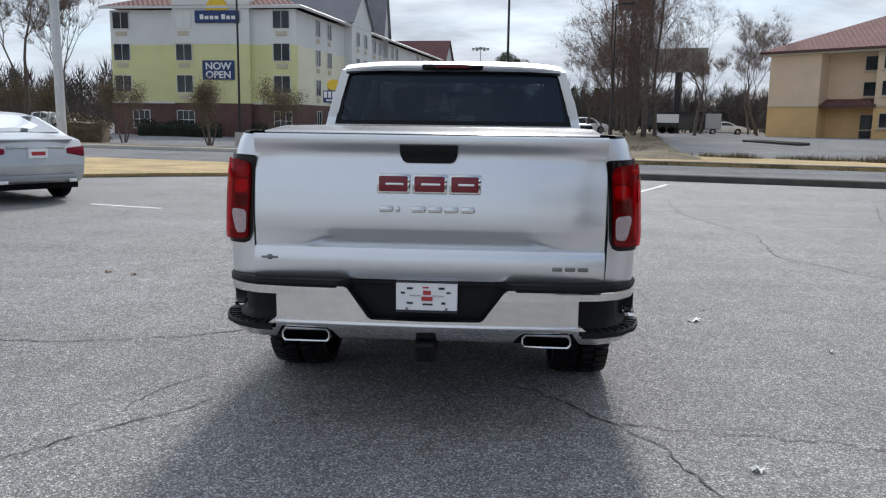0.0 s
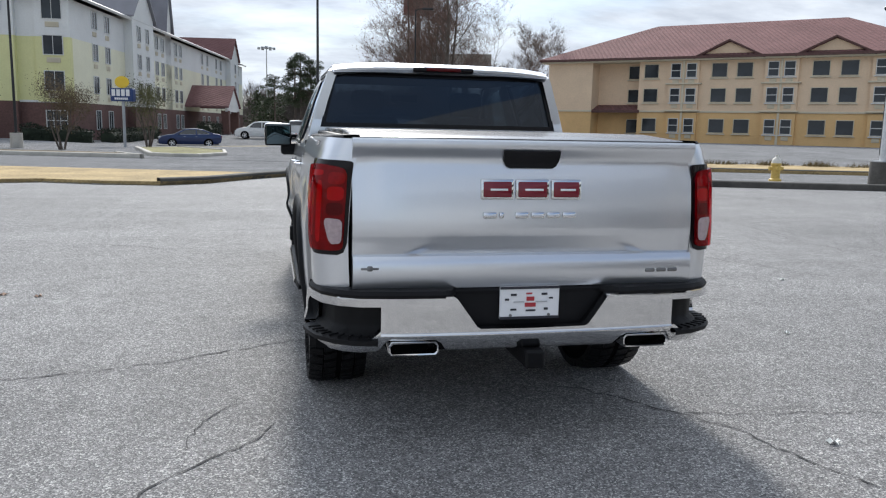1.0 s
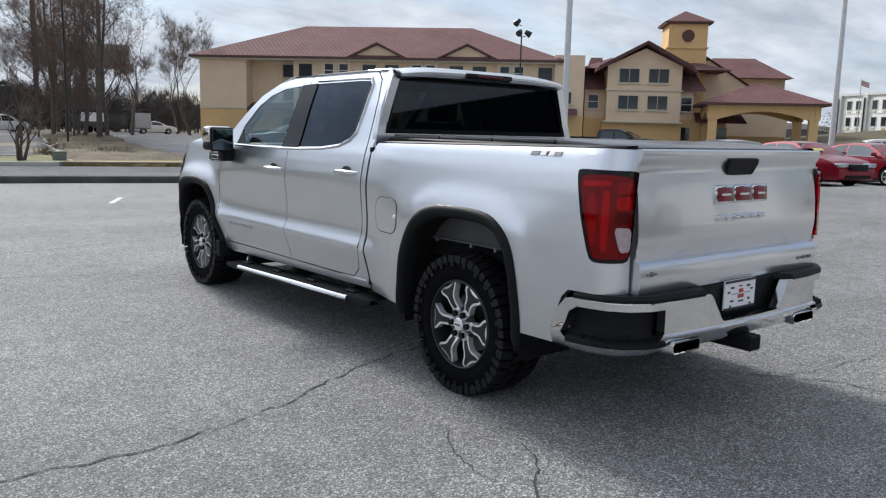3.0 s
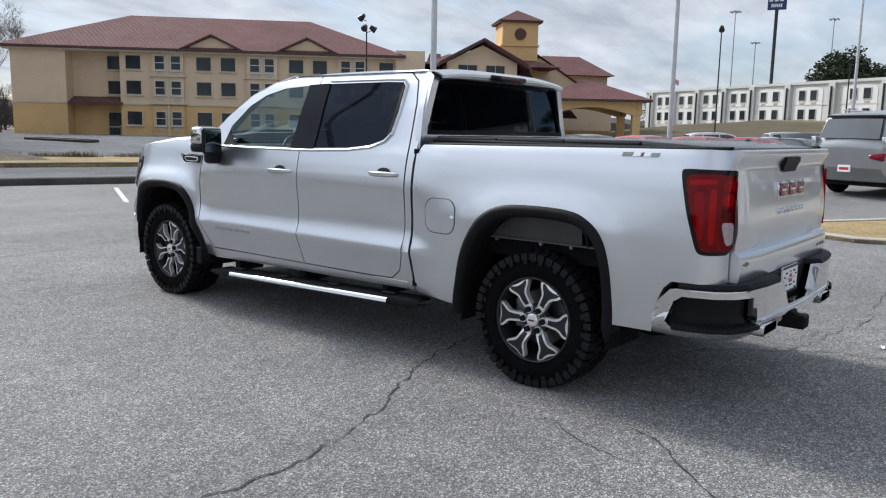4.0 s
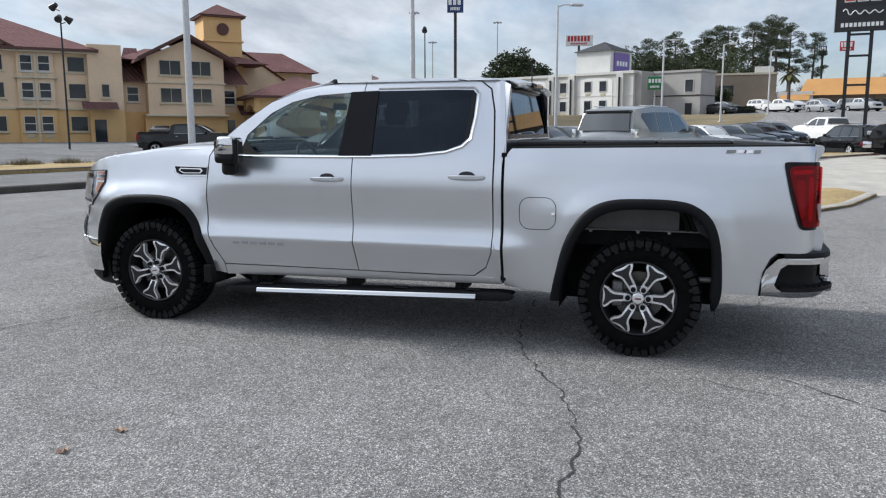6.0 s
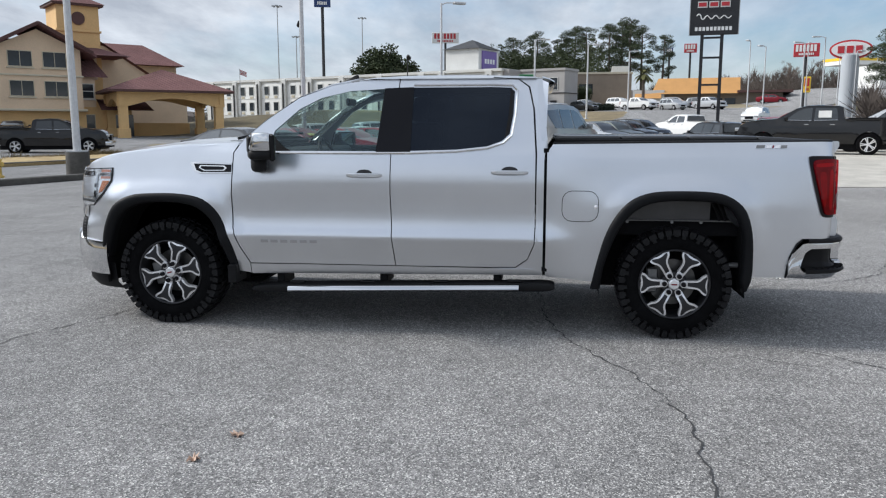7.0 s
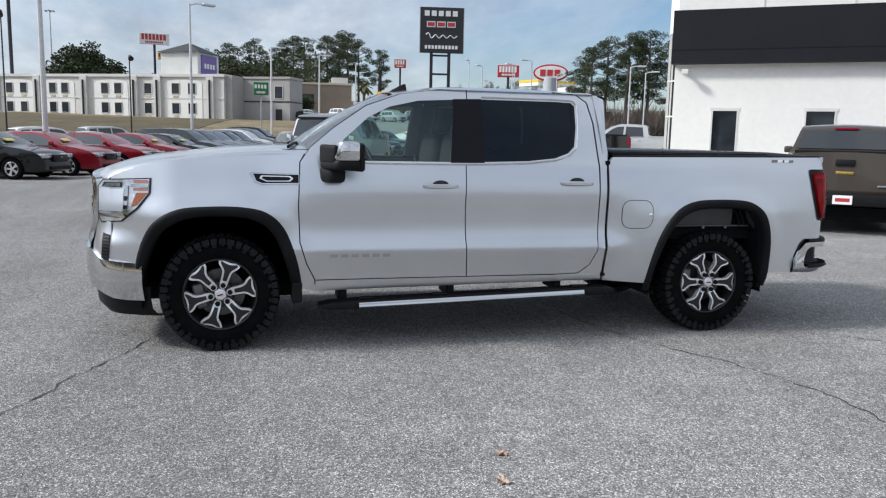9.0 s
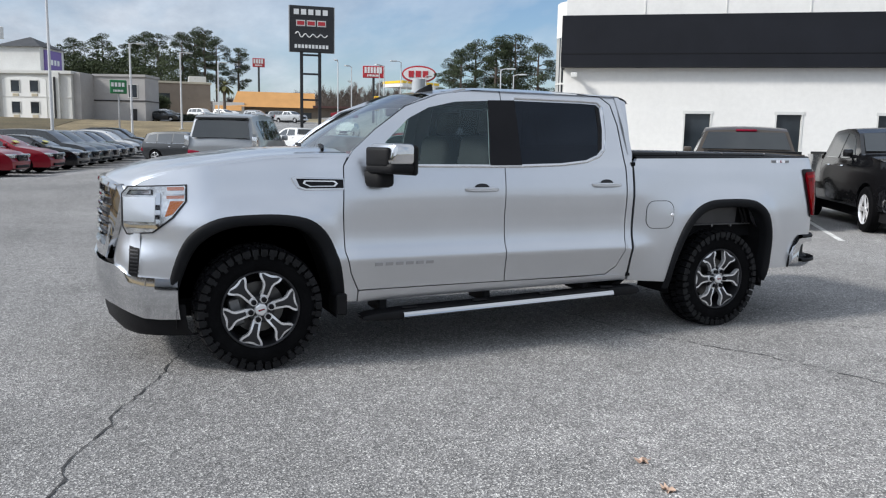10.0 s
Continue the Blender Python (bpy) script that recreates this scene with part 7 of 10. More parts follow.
def add_tile_courses(m, course, rib, depth):
    """Relief and a slight tone for courses (by height) and ribs (along the eaves) of roof tiles."""
    nt = m.node_tree
    b = nt.nodes["Principled BSDF"]
    co = nt.nodes.new("ShaderNodeTexCoord")
    sep = nt.nodes.new("ShaderNodeSeparateXYZ")
    nt.links.new(co.outputs["Object"], sep.inputs[0])

    def math_node(op, p, q):
        n = nt.nodes.new("ShaderNodeMath")
        n.operation = op
        for k, v in enumerate((p, q)):
            if isinstance(v, (int, float)):
                n.inputs[k].default_value = v
            else:
                nt.links.new(v, n.inputs[k])
        return n.outputs[0]
    run = math_node("ADD", sep.outputs["X"], math_node("MULTIPLY", sep.outputs["Y"], 0.6))
    up = math_node("FRACT", math_node("DIVIDE", sep.outputs["Z"], course), 0)
    along = math_node("SINE", math_node("MULTIPLY", run, 2 * math.pi / rib), 0)
    height = math_node("ADD", math_node("MULTIPLY", up, -0.7), math_node("MULTIPLY", along, 0.5))
    bp = nt.nodes.new("ShaderNodeBump")
    bp.inputs["Strength"].default_value, bp.inputs["Distance"].default_value = 0.8, depth
    nt.links.new(height, bp.inputs["Height"])
    nt.links.new(bp.outputs[0], b.inputs["Normal"])


add_tile_courses(ROOFTILE, 0.16, 0.45, 0.10)
DARKTRIM = M("dark_eave", (0.10, 0.05, 0.045), 0.7, var=0.1)
PALEYELLOW = M("pale_yellow_plaster", (0.68, 0.66, 0.34), 0.9, var=0.06, scale=0.4, fine=0.04, fscale=8)
PALECREAM = M("pale_cream_plaster", (0.76, 0.735, 0.56), 0.9, var=0.06, scale=0.4, fine=0.04, fscale=8)
OFFWHITE = M("off_white_plaster", (0.70, 0.70, 0.68), 0.9, var=0.05, scale=0.4, fine=0.04, fscale=8)
INNBRICK = M("dark_red_brick", (0.13, 0.07, 0.06), 0.9, var=0.15, scale=0.6, fine=0.2, fscale=7, bump=0.2, bscale=12)
WHITEFRAME = M("white_window_frame", (0.62, 0.62, 0.6), 0.5, var=0.05)
DARKROOF = M("dark_grey_shingle", (0.075, 0.078, 0.084), 0.9, spec=0.1, var=0.15, scale=0.6)
PALEGREY = M("pale_grey_cladding", (0.40, 0.425, 0.45), 0.5, var=0.06, scale=0.8)
GREYROOF = M("grey_metal_roof", (0.20, 0.20, 0.22), 0.5, 0.3, var=0.1, scale=0.6)
HOTELGREY = M("pale_grey_stucco", (0.60, 0.60, 0.58), 0.9, var=0.07, scale=0.4, fine=0.05, fscale=6)
HOTELEND = M("greige_stucco", (0.36, 0.35, 0.345), 0.9, var=0.08, scale=0.4, fine=0.05, fscale=6)
HOTELWHITE = M("white_stucco_bay", (0.76, 0.76, 0.74), 0.9, var=0.06, scale=0.4)
SHOPWHITE = M("white_showroom_wall", (0.76, 0.75, 0.725), 0.6, var=0.04, scale=0.5, fine=0.03, fscale=6)
SHOPBLACK = M("black_metal_panel", (0.011, 0.012, 0.016), 0.45, 0.0, spec=0.25, var=0.2, scale=0.7)
SIGNBLUE = M("sign_blue", (0.015, 0.04, 0.14), 0.4, var=0.05)
SIGNYELLOW = M("sign_yellow", (0.75, 0.5, 0.04), 0.4, var=0.05)
SIGNWHITE = M("sign_white", (0.75, 0.75, 0.74), 0.4, var=0.04)
SIGNRED = M("sign_red", (0.45, 0.03, 0.04), 0.4, var=0.05)
SIGNPURPLE = M("sign_purple", (0.16, 0.10, 0.32), 0.4, var=0.06)
SIGNGREEN = M("sign_green", (0.02, 0.16, 0.06), 0.5, var=0.06)
SIGNBLACK = M("sign_black", (0.02, 0.021, 0.024), 0.45, var=0.1)
GLAZING = M("hotel_glass", (0.022, 0.028, 0.034), 0.06, var=0.6, scale=0.35, spec=0.5)


def frame_at(o, d, z=0.0):
    """A pose with its x along d in plan and its y to the left of that, away from the viewer."""
    d = Vector((d[0], d[1], 0)).normalized()
    n = Vector((-d.y, d.x, 0))
    m = Matrix((d, n, Vector((0, 0, 1)))).transposed().to_4x4()
    m.translation = Vector((o[0], o[1], z))
    return m


WIN_MESH = {}


def add_window(parent, x, y, z, w, h, bars=1, cross=False, frame_mat=None, sill=True, turn=0.0, ac=False):
    """A window set in a wall that faces -y: a raised frame with a pane behind it and a sill."""
    fm = frame_mat or CREAMTRIM
    key = (w, h, bars, cross, fm.name, sill, ac)
    if key not in WIN_MESH:
        t = 0.06
        b = bmesh.new()
        box(b, -w / 2 - t, w / 2 + t, -0.07, 0.05, h / 2, h / 2 + t)
        box(b, -w / 2 - t, w / 2 + t, -0.07, 0.05, -h / 2 - t, -h / 2)
        for s in (-1, 1):
            box(b, min(s * w / 2, s * (w / 2 + t)), max(s * w / 2, s * (w / 2 + t)), -0.068, 0.05, -h / 2, h / 2)
        me1 = bpy.data.meshes.new("window_frame")
        bmesh.ops.recalc_face_normals(b, faces=b.faces[:])
        b.to_mesh(me1)
        b.free()
        me1.materials.append(fm)
        b = bmesh.new()
        box(b, -w / 2, w / 2, -0.012, 0.03, -h / 2, h / 2)
        me2 = bpy.data.meshes.new("pane")
        b.to_mesh(me2)
        b.free()
        me2.materials.append(GLAZING)
        b = bmesh.new()
        for k in range(bars):
            xb = -w / 2 + w * (k + 1) / (bars + 1)
            box(b, xb - 0.022, xb + 0.022, -0.04, 0.02, -h / 2, h / 2)
        if cross:
            box(b, -w / 2, w / 2, -0.042, 0.02, -0.035, 0.035)
        me3 = bpy.data.meshes.new("glazing_bar")
        b.to_mesh(me3)
        b.free()
        me3.materials.append(fm if fm is not CREAMTRIM else CREAMTRIM)
        me4 = me5 = None
        if sill:
            b = bmesh.new()
            box(b, -w / 2 - 0.18, w / 2 + 0.18, -0.16, 0.02, -h / 2 - 0.20, -h / 2 - 0.09, 0.02)
            me4 = bpy.data.meshes.new("window_sill")
            b.to_mesh(me4)
            b.free()
            me4.materials.append(fm)
        if ac:
            b = bmesh.new()
            box(b, -w * 0.36, w * 0.36, -0.06, 0.02, -h / 2 - 0.62, -h / 2 - 0.24, 0.02)
            for j in range(4):
                box(b, -w * 0.32, w * 0.32, -0.075, -0.05, -h / 2 - 0.57 + 0.08 * j, -h / 2 - 0.53 + 0.08 * j)
            me5 = bpy.data.meshes.new("air_unit")
            b.to_mesh(me5)
            b.free()
            me5.materials.append(CREAMTRIM)
        WIN_MESH[key] = (me1, me2, me3, me4, me5)
    me1, me2, me3, me4, me5 = WIN_MESH[key]
    win = new("window", me1)
    win.parent = parent
    win.matrix_local = pose(x, y, z, 0, 0, turn)
    for nm, me in (("pane", me2), ("glazing_bar", me3 if bars or cross else None), ("window_sill", me4), ("air_unit", me5)):
        if me is not None:
            o = new(nm, me)
            o.parent = win
    return win


def hip_roof(bm, x0, x1, y0, y1, z, inset, h, over=0.6):
    a = [(x0 - over, y0 - over, z), (x1 + over, y0 - over, z), (x1 + over, y1 + over, z), (x0 - over, y1 + over, z)]
    ym = (y0 + y1) / 2
    r = [(x0 + inset, ym, z + h), (x1 - inset, ym, z + h)]
    vs = [bm.verts.new(p) for p in a + r]
    for f in ((0, 1, 5, 4), (1, 2, 5), (2, 3, 4, 5), (3, 0, 4), (3, 2, 1, 0)):
        bm.faces.new([vs[i] for i in f])


def gable(bm, x0, x1, y0, y1, z, h, over=0.3, thick=0.22):
    """A pitched roof with its ridge running along y."""
    xm = (x0 + x1) / 2
    for s, xe in ((-1, x0 - over), (1, x1 + over)):
        drop = h * over / (xm - x0)
        rows = [[(xe, y0, z - drop), (xm, y0, z + h), (xm, y0, z + h - thick), (xe, y0, z - drop - thick)], [(xe, y1, z - drop), (xm, y1, z + h), (xm, y1, z + h - thick), (xe, y1, z - drop - thick)]]
        vs = [[bm.verts.new(p) for p in r] for r in rows]
        for i in range(4):
            bm.faces.new((vs[0][i], vs[0][(i + 1) % 4], vs[1][(i + 1) % 4], vs[1][i]))
        for r in vs:
            bm.faces.new(r)


def tan_hotel():
    h = thing("hotel_building", frame_at((27.6, 81.3), (53.3 - 27.4, 56.3 - 81.1)), "three-storey cream and ochre hotel with red tiled roof", "hotel")
    L, D, base, mid, eave = 36.0, 17.0, -0.3, 3.38, 8.45
    # ground floor and upper floors, with a deep recess near the left end
    for nm, mt, z0, z1, p in (("lower_wall", OCHRE, base, mid, 0.0), ("upper_wall", CREAM, mid, eave, 0.0)):
        b = bmesh.new()
        box(b, 0, 4.9, p - 0.4, D, z0, z1)
        part(nm, b, mt, h, angle=0)
        b = bmesh.new()
        box(b, 4.9, 9.7, p + 1.6, D, z0, z1)
        part(nm, b, mt, h, angle=0)
        b = bmesh.new()
        box(b, 9.7, L, p, D, z0, z1)
        part(nm, b, mt, h, angle=0)
    part("string_course", newbox(9.7, L, -0.10, 0.1, mid - 0.02, mid + 0.16, 0.02), CREAMTRIM, h)
    part("string_course", newbox(-0.02, 4.92, -0.5, -0.3, mid - 0.02, mid + 0.16, 0.02), CREAMTRIM, h)
    b = bmesh.new()
    hip_roof(b, -0.2, L + 0.3, -0.4, D, eave + 0.22, 9.0, 4.1, 0.7)
    part("roof", b, ROOFTILE, h, "red tiled hip roof", 0)
    part("eave_board", newbox(-0.85, L + 0.95, -1.08, D + 0.6, eave, eave + 0.21), DARKTRIM, h)
    part("soffit", newbox(-0.6, L + 0.7, -0.85, D + 0.4, eave - 0.15, eave - 0.005), CREAMTRIM, h)
    for xc in (18.4, 27.4):
        b = bmesh.new()
        gable(b, xc - 2.9, xc + 2.9, -1.0, 6.0, 8.72, 1.42, 0.3, 0.2)
        d = part("dormer_roof", b, ROOFTILE, h, angle=0)
        b = bmesh.new()
        vs = [b.verts.new(p) for p in ((xc - 2.6, -0.62, 8.68), (xc + 2.6, -0.62, 8.68), (xc, -0.62, 9.9))]
        b.faces.new(vs)
        part("dormer_face", b, CREAM, d, angle=0)
        b = bmesh.new()
        for s in (-1, 1):
            tube(b, [(xc + s * 3.0, -1.02, 8.62), (xc, -1.02, 10.06)], 0.09, 4)
        part("bargeboard", b, DARKTRIM, d, angle=0)
    for z, hh in ((7.38, 1.25), (5.02, 1.25), (2.12, 1.25)):
        for x in (10.95, 17.5, 19.8, 26.3, 28.6, 35.1):
            add_window(h, x, 0, z, 1.35, hh, 0)
        for x in (13.45, 14.95, 22.35, 23.75, 31.1, 32.5):
            add_window(h, x, -0.32, z, 0.85, hh, 0, True, WHITEFRAME, True, 0, True)
        add_window(h, 8.8, 1.6, z if z > 3 else 2.0, 1.3, hh, 0)
    for x0 in (14.2, 23.05, 31.8):
        for z0, z1, mt in ((base, mid - 0.05, OCHRE), (mid + 0.1, eave, CREAM)):
            part("bay", newbox(x0 - 1.45, x0 + 1.45, -0.32, 0.1, z0, z1), mt, h, angle=0)
        part("bay_pipe", newbox(x0 - 0.1, x0 + 0.1, -0.44, -0.30, base, eave), CREAMTRIM, h)
        for z in (6.05, 3.45):
            part("bay_ledge", newbox(x0 - 1.7, x0 + 1.7, -0.55, 0.0, z, z + 0.14, 0.03), CREAMTRIM, h)
    b = bmesh.new()
    grid(b, [[(4.7, -0.2, 3.55), (9.9, -0.2, 3.55)], [(4.7, 1.7, 4.15), (9.9, 1.7, 4.15)]])
    part("porch_roof", b, ROOFTILE, h, angle=0)
    part("porch_fascia", newbox(4.7, 9.9, -0.25, -0.12, 3.3, 3.55), DARKTRIM, h)
    part("door", newbox(8.1, 9.1, 1.52, 1.6, 0.3, 2.5), GLAZING, h, "glazed end door")
    # stair link and chimney-like block
    part("link_block", newbox(36.0, 38.9, -0.6, 6.0, base, 9.2), CREAM, h, angle=0)
    b = bmesh.new()
    grid(b, [[(35.3, -2.0, 3.4), (38.3, -2.0, 3.4)], [(35.3, -0.55, 4.1), (38.3, -0.55, 4.1)]])
    part("door_hood", b, ROOFTILE, h, angle=0)
    add_window(h, 37.4, -0.6, 5.1, 0.6, 1.1, 0)
    part("link_lower", newbox(35.98, 38.92, -0.62, 0.4, base, mid), OCHRE, h, angle=0)
    part("side_door", newbox(36.3, 37.3, -0.68, -0.6, 0.35, 2.5), GLAZING, h)
    return h


def hotel_wing():
    w = thing("hotel_wing", frame_at((60.8, 51.1), (53.3 - 27.4, 56.3 - 81.1)), "gabled entrance wing of the cream hotel with ochre tower", "hotel")
    base, mid = -0.3, 3.3
    part("lower_wall", newbox(-5.6, 8.5, 1.2, 12, base, mid), OCHRE, w, angle=0)
    part("upper_wall", newbox(-5.6, 5.2, 1.2, 12, mid, 6.2), CREAM, w, angle=0)
    part("gable_lower", newbox(-3.9, 3.9, 0.0, 6, base, 3.0), OCHRE, w, angle=0)
    part("gable_upper", newbox(-3.6, 3.6, -0.5, 6, 3.0, 8.4), CREAM, w, angle=0)
    part("gable_ledge", newbox(-3.9, 3.9, -0.75, 0, 2.85, 3.05, 0.03), CREAMTRIM, w)
    part("gable_ledge", newbox(-3.75, 3.75, -0.62, 0, 5.95, 6.12, 0.03), CREAMTRIM, w)
    b = bmesh.new()
    vs = [b.verts.new(p) for p in ((-3.6, -0.5, 8.4), (3.6, -0.5, 8.4), (0, -0.5, 10.1))]
    b.faces.new(vs)
    part("gable_face", b, CREAM, w, angle=0)
    b = bmesh.new()
    gable(b, -3.9, 3.9, -1.5, 8, 8.55, 2.15, 0.9, 0.3)
    part("gable_roof", b, ROOFTILE, w, angle=0)
    b = bmesh.new()
    for s in (-1, 1):
        tube(b, [(s * 4.5, -1.5, 8.2), (0, -1.5, 10.6)], 0.16, 4)
    part("bargeboard", b, DARKTRIM, w, angle=0)
    for x in (-1.5, 1.35):
        for z in (7.45, 4.85):
            add_window(w, x, -0.5, z, 1.9, 1.3, 1)
    add_window(w, -4.75, 1.2, 4.95, 0.95, 1.3, 0, True, WHITEFRAME)
    add_window(w, 4.5, 1.2, 4.8, 1.0, 1.3, 0, True, WHITEFRAME)
    add_window(w, 4.5, 1.2, 1.9, 0.95, 1.3, 0)
    # sloping roofs beside the gable
    for x0, x1 in ((-6.3, -3.7), (3.7, 6.3)):
        b = bmesh.new()
        grid(b, [[(x0, 0.6, 6.1), (x1, 0.6, 6.1)], [(x0 + (1.4 if x0 < 0 else 0), 4.5, 9.6), (x1 - (0 if x0 < 0 else 1.4), 4.5, 9.6)]])
        part("side_roof", b, ROOFTILE, w, angle=0)
    b = bmesh.new()
    hip_roof(b, -5.6, 8, 1.2, 12, 8.2, 3, 1.6, 0.6)
    part("main_roof", b, ROOFTILE, w, angle=0)
    part("back_block", newbox(-5.2, 6.0, 3.0, 12, 6.0, 8.3), CREAM, w, angle=0)
    # tower
    t = part("tower", newbox(2.9, 6.8, 4.2, 8.2, base, 13.1), OCHRE, w, "ochre square tower with a red cap", 0)
    part("tower_band", newbox(2.75, 6.95, 4.05, 8.35, 10.6, 10.8, 0.03), OCHRE, t)
    part("tower_eave", newbox(2.5, 7.2, 3.8, 8.6, 13.1, 13.3), DARKTRIM, t)
    b = bmesh.new()
    hip_roof(b, 2.9, 6.8, 4.2, 8.2, 13.3, 1.9, 1.35, 0.5)
    part("tower_roof", b, ROOFTILE, t, angle=0)
    b = bmesh.new()
    cyl(b, (4.85, 4.22, 11.9), (4.85, 4.08, 11.9), 0.62, n=24)
    part("tower_sign", b, DARKTRIM, t, "dark round wall sign")
    # long low hall running back with a red roof
    b = bmesh.new()
    vs = [b.verts.new(p) for p in ((6.0, 6.0, base), (16.0, 6.0, base), (16.0, 6.0, 4.2), (7.6, 6.0, 9.6), (6.0, 6.0, 9.6))]
    b.faces.new(vs)
    part("hall_wall", b, CREAM, w, angle=0)
    b = bmesh.new()
    grid(b, [[(7.2, 5.6, 10.0), (7.2, 9.0, 10.0)], [(16.4, 5.6, 4.2), (16.4, 9.0, 4.2)]])
    part("hall_verge", b, ROOFTILE, w, angle=0)
    b = bmesh.new()
    box(b, 9.0, 18.0, 14, 22, base, 8.4)
    part("rear_block", b, CREAM, w, angle=0)
    b = bmesh.new()
    hip_roof(b, 8.0, 18.0, 13, 22, 8.4, 2.6, 2.6, 0.5)
    part("rear_roof", b, ROOFTILE, w, angle=0)
    b = bmesh.new()
    grid(b, [[(5.2, -0.4, 3.0), (10.2, -0.4, 3.0)], [(5.6, 2.6, 4.1), (10.2, 2.6, 4.1)]])
    part("entrance_roof", b, ROOFTILE, w, angle=0)
    part("entrance_door", newbox(6.6, 7.57, 1.1, 1.19, 0.2, 2.6), GLAZING, w)
    part("entrance_door", newbox(7.63, 8.6, 1.1, 1.19, 0.2, 2.6), GLAZING, w)
    return w


def hotel_canopy():
    c = thing("entrance_canopy", frame_at((60.1, 43.2), (0.62, -0.78), 0.4), "drive-through canopy with ochre arches and red roof", "canopy")
    W, D, e = 9.6, 8.0, 4.15
    for x in (0.5, W - 0.5):
        for y in (0.5, D - 0.5):
            b = bmesh.new()
            box(b, x - 0.5, x + 0.5, y - 0.5, y + 0.5, -0.6, 0.9, 0.03)
            box(b, x - 0.38, x + 0.38, y - 0.38, y + 0.38, 0.9, 3.0)
            box(b, x - 0.48, x + 0.48, y - 0.48, y + 0.48, 2.9, 3.1)
            part("pillar", b, OCHRE, c, angle=30)

    def arch(length):
        n = 14
        pts = [(0.0, e), (length, e), (length, 2.9), (length - 1.0, 2.9)]
        pts += [(1.0 + (length - 2.0) * (1 - k / n), 2.9 + 0.72 * math.sin(math.pi * k / n)) for k in range(1, n)]
        return pts + [(1.0, 2.9), (0.0, 2.9)]
    for y in (0.12, D - 0.5):
        part("arch_beam", plate(arch(W), lambda u, v, i: (u, y + (i or 0), v), du=20, dv=20, depth=0.38), OCHRE, c, angle=0)
    for x in (0.12, W - 0.5):
        part("arch_beam", plate(arch(D), lambda u, v, i: (x + (i or 0), u, v), du=20, dv=20, depth=0.38), OCHRE, c, angle=0)
    part("ceiling_panel", newbox(0.3, W - 0.3, 0.3, D - 0.3, e - 0.12, e - 0.02), CREAM, c)
    part("eave_board", newbox(-0.75, W + 0.75, -0.75, D + 0.75, e, e + 0.18), DARKTRIM, c)
    b = bmesh.new()
    hip_roof(b, 0, W, 0, D, e + 0.19, W / 2 - 0.1, 2.1, 0.8)
    part("roof", b, ROOFTILE, c, "red tiled pyramid roof", 0)
    part("garden_wall", newbox(-1.0, 8.5, D + 1.5, D + 1.8, -0.6, 1.4), OCHRE, c)


